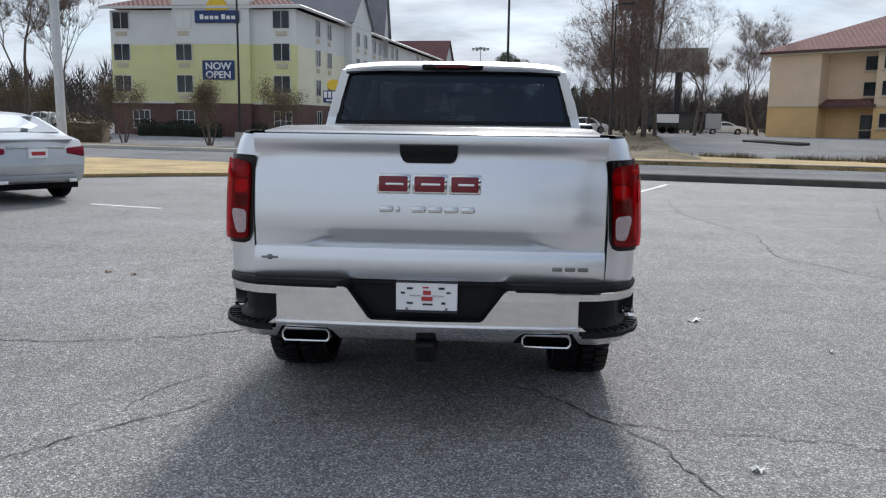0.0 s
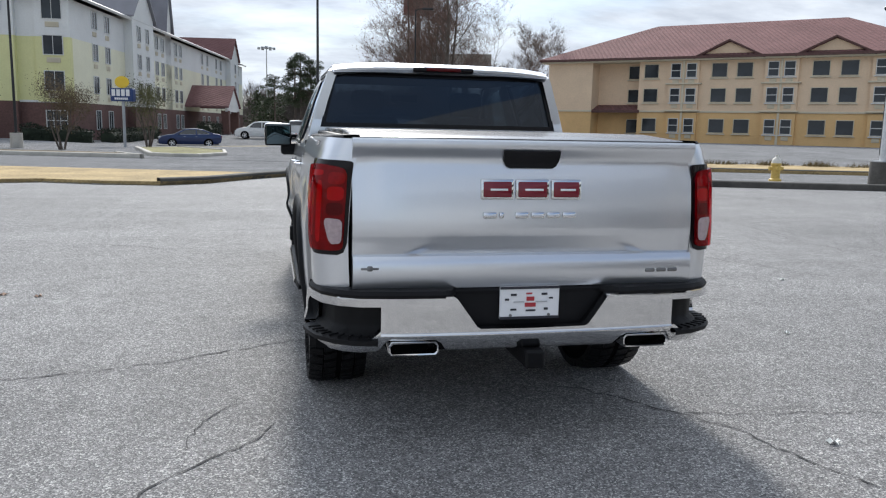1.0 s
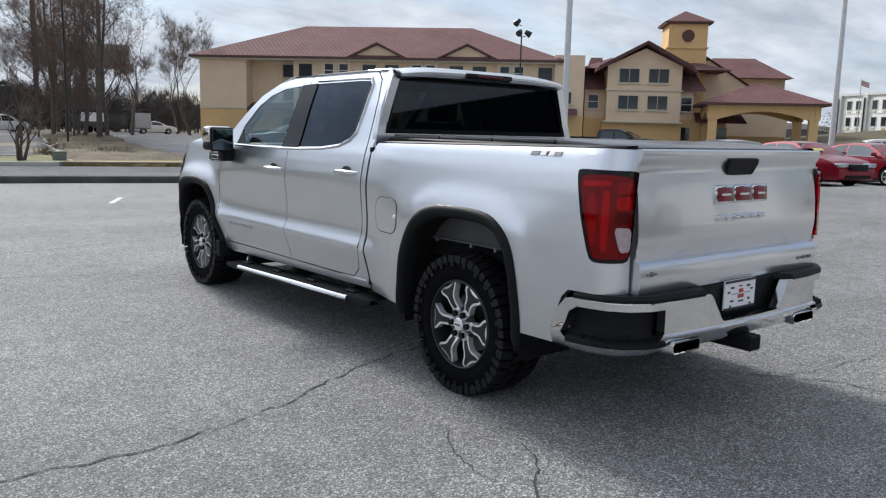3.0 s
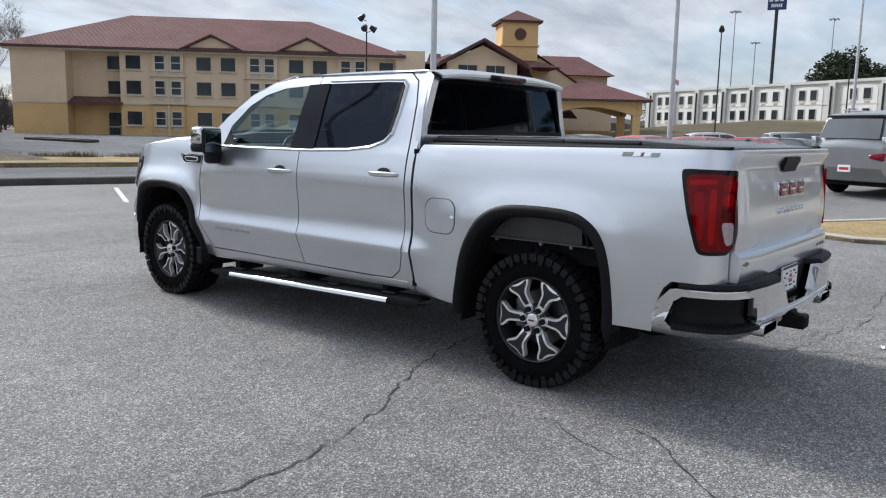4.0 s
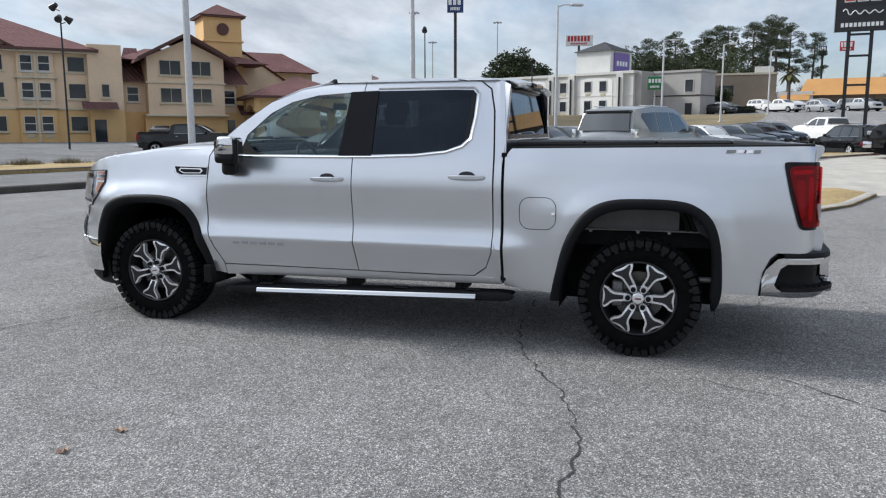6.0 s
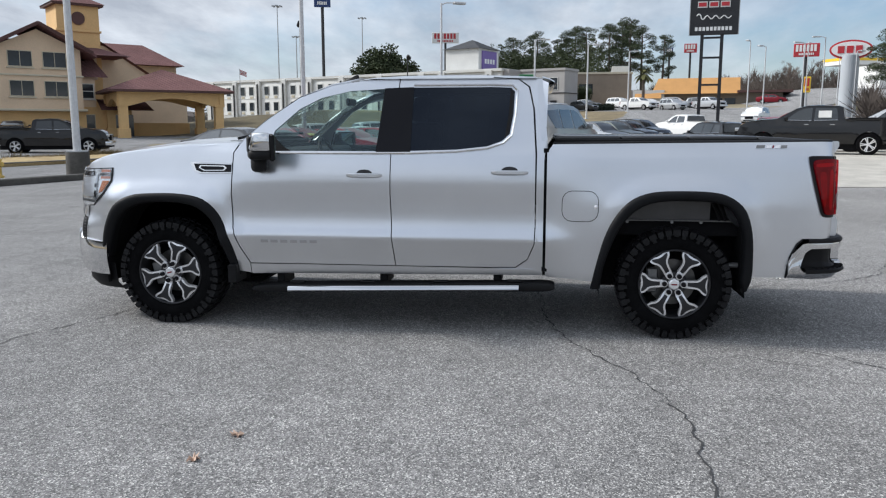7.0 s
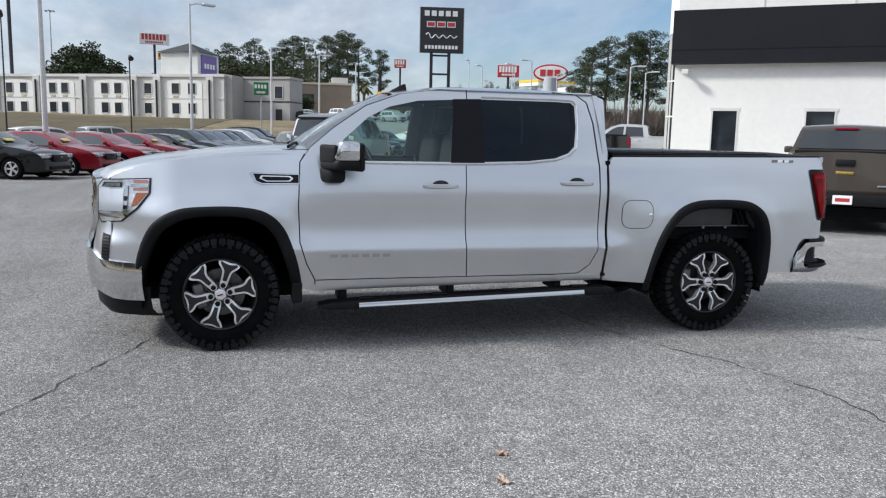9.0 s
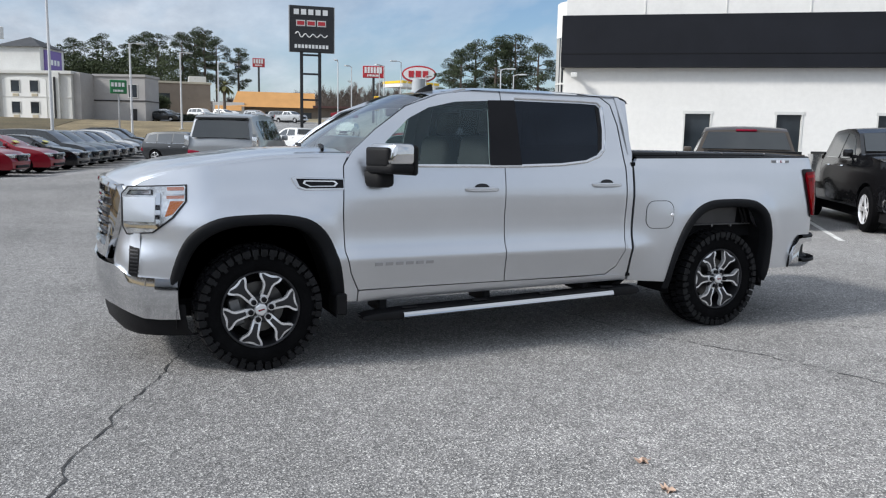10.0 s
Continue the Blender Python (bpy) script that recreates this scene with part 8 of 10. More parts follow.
def yellow_inn():
    inn = thing("inn_building", frame_at((-33.3, 68.2), (16.6, -1.3)), "four-storey pale yellow and white inn with red roof", "hotel")
    L, base, brick, eave, D = 16.7, -0.9, 2.78, 10.6, 72.0
    d = Vector((10.2, 70)).normalized()
    fx = Vector((16.6, -1.3)).normalized()
    fy = Vector((-fx.y, fx.x))
    slant = d.dot(fx) / d.dot(fy)      # how far the long side drifts to the right as it goes back
    side = lambda s, off=0.0: (L + s * slant * 0.985 + off, s * 0.985)

    def wall(nm, mt, z0, z1, p):
        b = bmesh.new()
        o = [(-p, -p), (L + p, -p), side(D, p), (L + D * slant - 17, D)]
        vs0 = [b.verts.new((x, y, z0)) for x, y in o]
        vs1 = [b.verts.new((x, y, z1)) for x, y in o]
        for i in range(4):
            b.faces.new((vs0[i], vs0[(i + 1) % 4], vs1[(i + 1) % 4], vs1[i]))
        b.faces.new(vs1)
        return part(nm, b, mt, inn, angle=0)
    wall("brick_base", INNBRICK, base, brick, 0.06)
    side_wall = wall("yellow_wall", PALEYELLOW, brick, 7.7, 0.0)
    # the long side gets a paler tone than the front
    side_wall.data.materials.append(PALECREAM)
    side_wall.data.polygons[1].material_index = 1
    wall("white_wall", OFFWHITE, 7.7, eave, 0.0)
    part("string_course", newbox(-0.1, L + 0.1, -0.14, 0.0, brick - 0.06, brick + 0.1), WHITEFRAME, inn)
    b = bmesh.new()
    o = [(-0.6, -0.6), (L + 0.6, -0.6), side(D, 0.6), (L + D * slant - 17.6, D)]
    rin = [(L / 2, 8), (L / 2 + D * slant - 1, D - 6)]
    vs = [b.verts.new((x, y, eave + 0.3)) for x, y in o] + [b.verts.new((x, y, eave + 3.6)) for x, y in rin]
    for f in ((0, 1, 4), (1, 2, 5, 4), (2, 3, 5), (3, 0, 4, 5)):
        b.faces.new([vs[i] for i in f])
    part("roof", b, ROOFTILE, inn, angle=0)
    b = bmesh.new()
    pts = [(-0.6, -0.6), (L + 0.6, -0.6), side(D, 0.6)]
    tube(b, [(x, y, eave + 0.18) for x, y in pts], 0.16, 4)
    part("gutter", b, WHITEFRAME, inn, angle=0)
    # raised middle bay of the front
    part("front_bay", newbox(6.0, 12.8, -0.5, 6, brick, 11.9), PALEYELLOW, inn, angle=0)
    part("front_bay_top", newbox(5.98, 12.82, -0.52, 6, 7.7, 12.0), OFFWHITE, inn, angle=0)
    part("front_bay_base", newbox(5.95, 12.85, -0.56, 6, base, brick), INNBRICK, inn, angle=0)
    part("corner_pilaster", newbox(L - 2.5, L + 0.05, -0.16, 0.4, brick, eave), PALEYELLOW, inn, angle=0)
    part("corner_pilaster_top", newbox(L - 2.52, L + 0.06, -0.17, 0.4, 7.7, eave), OFFWHITE, inn, angle=0)
    for z in (9.75, 7.08, 4.4):
        add_window(inn, 1.0, 0.0, z, 1.45, 1.35, 1, False, WHITEFRAME, False, 0, True)
        add_window(inn, 6.95, -0.5, z, 1.4, 1.4, 1, False, WHITEFRAME, False, 0, True)
        add_window(inn, 15.5, -0.17, z, 1.4, 1.4, 1, False, WHITEFRAME, False, 0, True)
    for x, y in ((6.95, -0.56), (15.5, -0.06), (2.6, -0.06)):
        add_window(inn, x, y, 1.35, 1.5, 1.5, 2, True, WHITEFRAME, False)
    ang = math.degrees(math.atan2(0.985, slant * 0.985))
    for s in (5.2, 8.2, 23.0, 25.2, 30.5, 32.6, 43.5, 46.5, 52.0, 55.0, 66.0, 68.0):
        for z in (9.6, 7.0, 4.35):
            x, y = side(s)
            add_window(inn, x, y, z, 1.1, 1.35, 1, False, WHITEFRAME, False, ang, True)
        x, y = side(s, 0.06)
        add_window(inn, x, y, 1.45, 1.0, 1.5, 1, False, WHITEFRAME, False, ang)
    for s in (14.6, 17.2, 62.0):
        for z in (9.6, 7.0, 4.35):
            x, y = side(s, 0.75)
            add_window(inn, x, y, z, 1.1, 1.35, 1, False, WHITEFRAME, False, ang, True)

    # projecting gabled blocks on the long side
    def block(s0, s1, top, peak, proud):
        m = Matrix.Translation((*side(s0), 0)) @ Matrix.Rotation(radians(ang), 4, "Z")
        w = s1 - s0
        b = bmesh.new()
        box(b, 0, w, -proud, 3, brick, top)
        part("gable_block", b, OFFWHITE, inn, m=m, angle=0)
        b = bmesh.new()
        box(b, 0, w, -proud - 0.05, 3, base, brick)
        part("gable_block_base", b, INNBRICK, inn, m=m, angle=0)
        b = bmesh.new()
        v0 = [b.verts.new(p) for p in ((0, -proud, top), (w, -proud, top), (w / 2, -proud, peak))]
        v1 = [b.verts.new(p) for p in ((0, 8, top), (w, 8, top), (w / 2, 8, peak))]
        b.faces.new(v0)
        for i, j in ((0, 2), (2, 1)):
            b.faces.new((v0[i], v0[j], v1[j], v1[i]))
        part("gable_top", b, OFFWHITE, inn, m=m, angle=0)
        b = bmesh.new()
        gable(b, 0, w, -proud - 0.3, 9, top + 0.05, peak - top + 0.1, 0.35, 0.15)
        part("gable_roof", b, ROOFTILE if s0 > 40 else GREYROOF, inn, m=m, angle=0)
    block(12.8, 19.4, 11.4, 14.6, 0.75)
    block(26.5, 28.8, 12.5, 17.0, 0.0)
    block(58.5, 64.5, 11.2, 14.0, 0.75)
    m = Matrix.Translation((*side(34.5), 0)) @ Matrix.Rotation(radians(ang), 4, "Z")
    b = bmesh.new()
    gable(b, 0, 7, -5.2, 0, 3.7, 2.3, 0.4, 0.2)
    part("porch_roof", b, ROOFTILE, inn, m=m, angle=0)
    b = bmesh.new()
    v = [b.verts.new(p) for p in ((0, -5.0, 3.4), (7, -5.0, 3.4), (3.5, -5.0, 5.8))]
    b.faces.new(v)
    box(b, 0, 7, -5.0, -4.7, 2.8, 3.5)
    part("porch_gable", b, OFFWHITE, inn, m=m, angle=0)
    for x in (0.5, 6.5):
        part("porch_pillar", newbox(x - 0.45, x + 0.45, -5.1, -4.2, base, 2.9), INNBRICK, inn, m=m, angle=0)
    # signs on the front
    s = part("wall_sign", newbox(8.1, 12.0, -0.75, -0.52, 9.45, 10.45, 0.05), SIGNBLUE, inn, "blue wall sign with a yellow sunburst")
    for k in range(7):
        x0 = 8.6 + k * 0.44 + (0.15 if k > 3 else 0)
        part("sign_bar", newbox(x0, x0 + 0.32, -0.79, -0.75, 9.72, 10.12 if k in (0, 4) else 10.0), SIGNWHITE, s)
    b = flat([(10.05 + 1.0 * math.cos(a), 10.47 + 1.1 * math.sin(a)) for a in [math.pi * k / 16 for k in range(17)]])
    for v in b.verts:
        v.co = Vector((v.co.x, -0.62, v.co.y))
    part("sunburst", b, SIGNYELLOW, s, angle=0)
    ban = part("banner", newbox(8.6, 11.45, -0.60, -0.54, 4.76, 6.36), SIGNBLUE, inn, "dark blue opening banner with white words")
    for txt, z in (("NOW", 5.62), ("OPEN", 4.90)):
        cu = bpy.data.curves.new("banner_text", "FONT")
        cu.body, cu.size, cu.align_x, cu.extrude, cu.offset = txt, 0.86, "CENTER", 0.01, 0.022
        o = new("banner_text", cu)
        o.parent = ban
        o.matrix_local = pose(10.02, -0.62, z, 90)
        o.scale = (1.02, 0.95, 1)
        o.data.materials.append(SIGNWHITE)
    return inn


def long_hotel():
    h = thing("motel_building", frame_at((110.3 + 26.5 * 1.12, 11.7 + 52 * 1.12), (-26.5, -52)), "long two-storey white hotel with pilastered bays", "hotel")
    L = 65.4
    z0, z1 = 2.6, 9.8
    part("wall", newbox(0, L, 0, 14, z0, z1 - 0.3), HOTELGREY, h, angle=0)
    part("parapet", newbox(-0.15, L + 0.15, -0.25, 14.1, z1 - 0.35, z1 + 0.05), HOTELGREY, h)
    part("band", newbox(0, L, -0.10, 0, 6.35, 6.5), HOTELGREY, h)
    cols = [5.0, 7.6, 12.1, 17.0, 19.2, 26.0, 28.1, 33.2, 35.7, 40.0, 42.2, 46.5, 48.8, 52.8, 55.1, 59.0, 61.2]
    for c in cols:
        for z in (7.8, 5.0):
            add_window(h, L - c, -0.06 if c not in (12.1,) else 0.0, z, 1.15, 1.45, 0, False, HOTELGREY, False, 0, True)
    for c0, c1 in ((3.4, 9.4), (15.4, 21.0), (24.4, 29.8), (31.6, 37.3), (38.7, 43.6), (45.1, 50.2), (51.5, 56.5), (57.7, 62.6)):
        o = [(c0, 3.5), (c1, 3.5), (c1, 8.5)] + [((c0 + c1) / 2 + (c1 - c0) / 2 * math.cos(a), 8.5 + 0.55 * math.sin(a)) for a in [math.pi * k / 10 for k in range(1, 10)]] + [(c0, 8.5)]
        holes = [[(c - 0.66, z - 0.82), (c + 0.66, z - 0.82), (c + 0.66, z + 0.82), (c - 0.66, z + 0.82)] for c in cols if c0 < c < c1 for z in (7.8, 5.0)]
        part("bay_panel", plate(o, lambda u, v, i: (L - u, -0.055 + (i or 0), v), holes, 30, 30, 0.05), HOTELWHITE, h, angle=0)
    for c in (2.0, 10.4, 14.2, 22.6, 30.7, 38.0, 44.3, 50.8, 57.1, 63.5):
        part("pilaster", newbox(L - c - 0.55, L - c + 0.55, -0.45, 0, z0, z1 - 0.2), HOTELGREY, h, angle=0)
        part("downpipe", newbox(L - c - 0.1, L - c + 0.1, -0.62, -0.45, z0, z1 - 0.8), DARKALLOY, h)
    t = part("tower", newbox(L - 11.5, L - 5.5, 2.5, 8.5, z1, 13.2), HOTELGREY, h, "stubby roof tower with a purple sign", 0)
    b = bmesh.new()
    hip_roof(b, L - 11.5, L - 5.5, 2.5, 8.5, 13.2, 2.9, 1.6, 0.4)
    part("tower_roof", b, DARKROOF, t, angle=0)
    part("tower_sign", newbox(L - 5.5, L - 5.3, 3.4, 7.6, 9.9, 12.9), SIGNPURPLE, t, "purple sign panel")
    for k in range(4):
        part("sign_bar", newbox(L - 5.3, L - 5.26, 4.0 + 0.8 * k, 4.5 + 0.8 * k, 11.0, 11.7), SIGNWHITE, t)
    # grey end block
    part("end_wall", newbox(L, L + 1.0, 0.5, 14, z0, z1 - 0.1), HOTELEND, h, angle=0)
    part("end_wing", newbox(L + 1.0, L + 8.2, 4.0, 8.5, z0, z1 - 0.3), HOTELEND, h, "plain grey end wing", angle=0)
    part("end_parapet", newbox(L + 0.9, L + 8.35, 3.85, 8.6, z1 - 0.3, z1 + 0.02), HOTELEND, h)
    part("end_band", newbox(L + 1.0, L + 8.28, 3.92, 8.55, 6.2, 6.35), DARKALLOY, h)
    part("end_door", newbox(L + 6.0, L + 7.0, 3.95, 4.05, z0 + 0.2, z0 + 2.6), DARKALLOY, h, "dark service door")
    for z in (7.6,):
        add_window(h, L + 6.5, 4.0, z, 1.2, 1.7, 0, False, HOTELGREY, False)
    return h


def showroom():
    s = thing("showroom_building", frame_at((17.6, -5.8), (-0.58, -0.815)), "white car showroom with a broad black fascia band", "showroom")
    L = 25.22
    # front wall with real door openings
    o = [(0, 0), (L, 0), (L, 4.2), (0, 4.2)]
    doors = [(1.25, 2.05), (4.08, 4.95), (7.0, 7.82), (10.1, 10.95)]
    holes = [[(a, 0.35), (b_, 0.35), (b_, 2.62), (a, 2.62)] for a, b_ in doors]
    part("front_wall", plate(o, lambda u, v, i: (u, i or 0, v), holes, 40, 40, 0.3), SHOPWHITE, s, angle=0)
    part("plinth", newbox(0, L, -0.03, 0.0, 0.0, 0.12), CONCRETE, s)
    part("end_wall", newbox(0, 0.3, 0.31, 24, 0.0, 4.2), SHOPWHITE, s, angle=0)
    part("rear_wall", newbox(0, L, 24, 24.3, 0.0, 7.4), SHOPWHITE, s, angle=0)
    part("left_wall", newbox(L - 0.3, L, 0.31, 24, 0.0, 4.2), SHOPWHITE, s, angle=0)
    part("black_band", newbox(-0.12, L + 0.1, -0.35, 24.2, 4.09, 5.80), SHOPBLACK, s, "black metal fascia band", 0)
    part("band_joint", newbox(-0.13, L + 0.1, -0.36, 0, 4.52, 4.54), BLACKPLASTIC, s)
    part("parapet", newbox(0.0, L, -0.05, 24, 5.80, 7.6), SHOPWHITE, s, "white ribbed metal parapet", 0)
    for k in range(int(L / 2.6)):
        part("parapet_joint", newbox(2.6 * k + 2.6, 2.6 * k + 2.63, -0.07, -0.04, 5.81, 7.6), WHITEFRAME, s)
    for a, b_ in doors:
        w = b_ - a
        d = part("door_frame", newbox(a - 0.04, b_ + 0.04, 0.12, 0.2, 0.35, 2.66), GLAZING, s, "glazed steel door")
        for x in (a - 0.03, b_ - 0.03):
            part("frame_bar", newbox(x, x + 0.05, -0.015, 0.13, 0.35, 2.64), WHITEFRAME, d)
        part("frame_bar", newbox(a - 0.06, b_ + 0.06, -0.02, 0.13, 2.58, 2.68), WHITEFRAME, d)
    b = bmesh.new()
    cyl(b, (0.35, -0.05, 3.85), (0.35, -0.35, 3.82), 0.05, n=8)
    box(b, 0.24, 0.46, -0.5, -0.3, 3.74, 3.90, 0.02)
    part("flood_light", b, WHITEFRAME, s)
    # round glazed corner
    b = bmesh.new()
    n = 10
    rows = []
    for z in (0.0, 1.2, 2.4, 3.6, 5.2):
        rows.append([(0.1 - 0.45 * math.sin(a), 1.45 - 1.0 * math.cos(a), z) for a in [math.pi / 2 * k / n for k in range(n + 1)]])
    grid(b, rows)
    g = part("glazed_corner", b, GLAZING, s, "curved glass corner with white bars", 60)
    for k in range(0, n + 1, 2):
        a = math.pi / 2 * k / n
        part("glazing_bar", newbox(0.1 - 0.47 * math.sin(a) - 0.025, 0.1 - 0.47 * math.sin(a) + 0.025, 1.45 - 1.02 * math.cos(a) - 0.025, 1.45 - 1.02 * math.cos(a) + 0.025, 0, 5.2), WHITEFRAME, g)
    for z in (0.1, 1.2, 2.4, 3.6):
        b = bmesh.new()
        tube(b, [(0.1 - 0.47 * math.sin(a), 1.45 - 1.02 * math.cos(a), z) for a in [math.pi / 2 * k / n for k in range(n + 1)]], 0.04, 4)
        part("glazing_rail", b, WHITEFRAME, g)
    b = bmesh.new()
    rows = []
    for z, r in ((5.2, 2.25), (6.4, 2.25)):
        rows.append([(0.1 - (r - 1.75) * math.sin(a), 1.45 - (r - 1.22) * math.cos(a), z) for a in [math.pi / 2 * k / n for k in range(n + 1)]])
    grid(b, rows)
    part("corner_fascia", b, SHOPWHITE, s, angle=60)
    return s


def shop_on_hill():
    s = thing("roadside_restaurant", frame_at((141.7, -14.5), (-4.3, -21)), "low roadside building with an orange roof", "restaurant")
    orange = M("orange_roof", (0.50, 0.26, 0.09), 0.7, var=0.1, scale=0.5)
    wall = M("tan_plaster", (0.25, 0.21, 0.17), 0.9, var=0.1, scale=0.5)
    z = 4.0
    part("wall", newbox(0, 21.5, 0.5, 14, 2.5, z + 3.6), wall, s, angle=0)
    b = bmesh.new()
    grid(b, [[(-0.6, -1.0, z + 3.2), (14.5, -1.0, z + 3.2)], [(0.4, 2.5, z + 6.1), (14.5, 2.5, z + 6.1)]])
    part("awning_roof", b, orange, s, angle=0)
    part("lower_roof", newbox(14.0, 23, -1.2, 12, z + 3.3, z + 3.7), DARKTRIM, s)
    for k in range(6):
        part("shop_window", newbox(1.0 + 2.2 * k, 2.8 + 2.2 * k, 0.40, 0.48, z + 0.4, z + 2.4), GLAZING, s)
    o = thing("hillside_house", frame_at((144.0, 2.0), (-0.6, -12)), "plain tan building on the hillside", "building")
    part("wall", newbox(0, 12.5, 0, 10, 5.0, 11.0), M("warm_tan_plaster", (0.26, 0.21, 0.165), 0.9, var=0.12, scale=0.5), o, angle=0)
    part("parapet", newbox(-0.2, 12.7, -0.2, 10.2, 11.0, 11.35), CREAMTRIM, o)
    part("roof_unit", newbox(9, 12, 3, 6, 11.35, 12.6), WHITEFRAME, o)
    part("wall_window", newbox(3, 5.5, -0.06, 0.0, 7.4, 9.2), GLAZING, o)
    k = thing("roadside_kiosk", frame_at((141.0, -10.5), (-0.6, -4)), "small pale building with an orange awning", "building")
    part("wall", newbox(0, 5.5, 0.5, 7, 3.0, 7.9), OFFWHITE, k, angle=0)
    b = bmesh.new()
    grid(b, [[(0.4, -0.8, 6.4), (5, -0.8, 6.4)], [(0.4, 0.45, 7.3), (5, 0.45, 7.3)]])
    part("awning", b, orange, k, angle=0)


def filling_station():
    g = rise(147, -51)
    s = thing("filling_station", place(147, -51, g, 250), "far filling-station canopy with a yellow and white edge", "canopy")
    part("canopy", newbox(-5, 5, -3, 3, 4.0, 4.7), OFFWHITE, s)
    part("edge_band", newbox(-5.05, 5.05, -3.05, 3.05, 4.7, 5.2), SIGNYELLOW, s)
    for x in (-3, 3):
        part("column", newbox(x - 0.2, x + 0.2, -0.2, 0.2, -0.5, 4.0), OFFWHITE, s)
    part("kiosk", newbox(-4, 4, 5, 10, -0.5, 3.4), OFFWHITE, s)


tan_hotel()
filling_station()
hotel_wing()
hotel_canopy()
yellow_inn()
long_hotel()
showroom()
shop_on_hill()


# ---- poles, lamps and signs ----
WHITEPOLE = M("white_painted_steel", (0.55, 0.56, 0.57), 0.5, 0.1, var=0.1, scale=1.5, fine=0.06, fscale=12)
GALV = M("galvanised_steel", (0.36, 0.37, 0.38), 0.5, 0.5, var=0.15, scale=1)
BLACKPOLE = M("black_painted_steel", (0.02, 0.02, 0.022), 0.5, var=0.15, scale=1)
HYDRANT = M("hydrant_yellow", (0.55, 0.38, 0.10), 0.6, var=0.2, scale=8)
HYDRANTTOP = M("hydrant_white", (0.6, 0.58, 0.52), 0.6, var=0.15, scale=8)


def lamp_post(x, y, height, label, mat, r=0.08, arm=0.0, bearing=0.0, base=None, heads=1, z=None, thin_top=0.7, name="lamp_post"):
    """A lamp post with its foot, arms and flat heads. bearing: where the first arm points."""
    g = rise(x, y) if z is None else z
    p = thing(name, place(x, y, g, bearing), label, "lamp post")
    foot = 0.0
    if base:
        b = bmesh.new()
        cyl(b, (0, 0, -0.15), (0, 0, base[1]), base[0], base[0] * 0.95, 16)
        part("concrete_foot", b, base[2], p)
        foot = base[1]
    b = bmesh.new()
    cyl(b, (0, 0, foot - 0.1), (0, 0, height), r, r * thin_top, 10)
    part("pole", b, mat, p)
    part("base_plate", newbox(-r * 1.9, r * 1.9, -r * 1.9, r * 1.9, foot, foot + 0.04), mat, p)
    for k in range(heads):
        s = 1 if k == 0 else -1
        if arm > 0:
            b = bmesh.new()
            tube(b, [(0, 0, height - 0.1), (0, s * arm * 0.4, height + 0.02), (0, s * arm, height + 0.05)], 0.035, 6)
            a = part("arm", b, mat, p)
            b = newbox(-0.16, 0.16, min(s * arm, s * (arm + 0.7)), max(s * arm, s * (arm + 0.7)), height - 0.02, height + 0.10, 0.03)
            part("lamp_head", b, mat, a)
    return p


def flood_post(x, y, height, label, heads=((0, 0.35),), z=None, r=0.07, mat=None):
    """A dark post with tilted flood lights."""
    p = thing("flood_light_post", place(x, y, rise(x, y) if z is None else z, 0), label, "lamp post")
    mat = mat or BLACKPOLE
    b = bmesh.new()
    cyl(b, (0, 0, -0.2), (0, 0, height), r, r * 0.7, 8)
    part("pole", b, mat, p)
    for a, dz in heads:
        d = Vector((math.sin(radians(a)), math.cos(radians(a)), 0))
        b = bmesh.new()
        tube(b, [Vector((0, 0, height + dz - 0.3)), Vector((0, 0, height + dz - 0.2)) + d * 0.3], 0.03, 5)
        c = Vector((0, 0, height + dz)) + d * 0.45
        cyl(b, c - d * 0.2 + Vector((0, 0, 0.12)), c + d * 0.2 - Vector((0, 0, 0.12)), 0.14, 0.24, 10)
        part("flood_light", b, mat, p)
    return p


def high_mast(x, y, height, label):
    p = thing("high_mast", place(x, y, rise(x, y), 0), label, "lamp post")
    b = bmesh.new()
    far = math.hypot(x, y)
    cyl(b, (0, 0, -1), (0, 0, height), 0.001 * far, 0.0005 * far, 8)
    part("mast", b, GALV, p)
    b = bmesh.new()
    cyl(b, (0, 0, height - 0.4), (0, 0, height + 0.1), 0.3, n=8)
    for k in range(6):
        a = 2 * math.pi * k / 6
        cyl(b, (0.3 * math.cos(a), 0.3 * math.sin(a), height - 0.2), (1.5 * math.cos(a), 1.5 * math.sin(a), height - 0.2), 0.08, n=5)
        box(b, 1.35 * math.cos(a) - 0.25, 1.35 * math.cos(a) + 0.25, 1.35 * math.sin(a) - 0.25, 1.35 * math.sin(a) + 0.25, height - 0.5, height - 0.1)
    part("lamp_ring", b, GALV, p)
    return p


lamp_post(-11.2, 20.0, 14.0, "tall pale square lamp post on the grass strip", WHITEPOLE, 0.125, base=(0.3, 0.5, CONCRETE))
lamp_post(15.8, 19.6, 13.0, "tall white lamp post on a dark concrete foot", WHITEPOLE, 0.115, base=(0.36, 0.72, KERB))
lamp_post(-13.8, 42.7, 8.7, "black lamp post on a concrete foot before the inn", BLACKPOLE, 0.07, 0.25, 90, (0.3, 0.75, CONCRETE))
lamp_post(0.7, 38.2, 10.6, "black lamp post on a square concrete foot", BLACKPOLE, 0.07, 0.5, -80, (0.4, 0.95, CONCRETE))
flood_post(35.9, 42.8, 8.5, "black post with several flood lights by the hotel", ((0, 0.6), (120, -0.2), (240, -0.2)))
lamp_post(7.5, 50.5, 8.6, "slim black lamp post on the leafy bank", BLACKPOLE, 0.06, 0.4, 100)
lamp_post(26.45, 15.7, 11.0, "tall white lamp post on the dealer's lot", WHITEPOLE, 0.11)
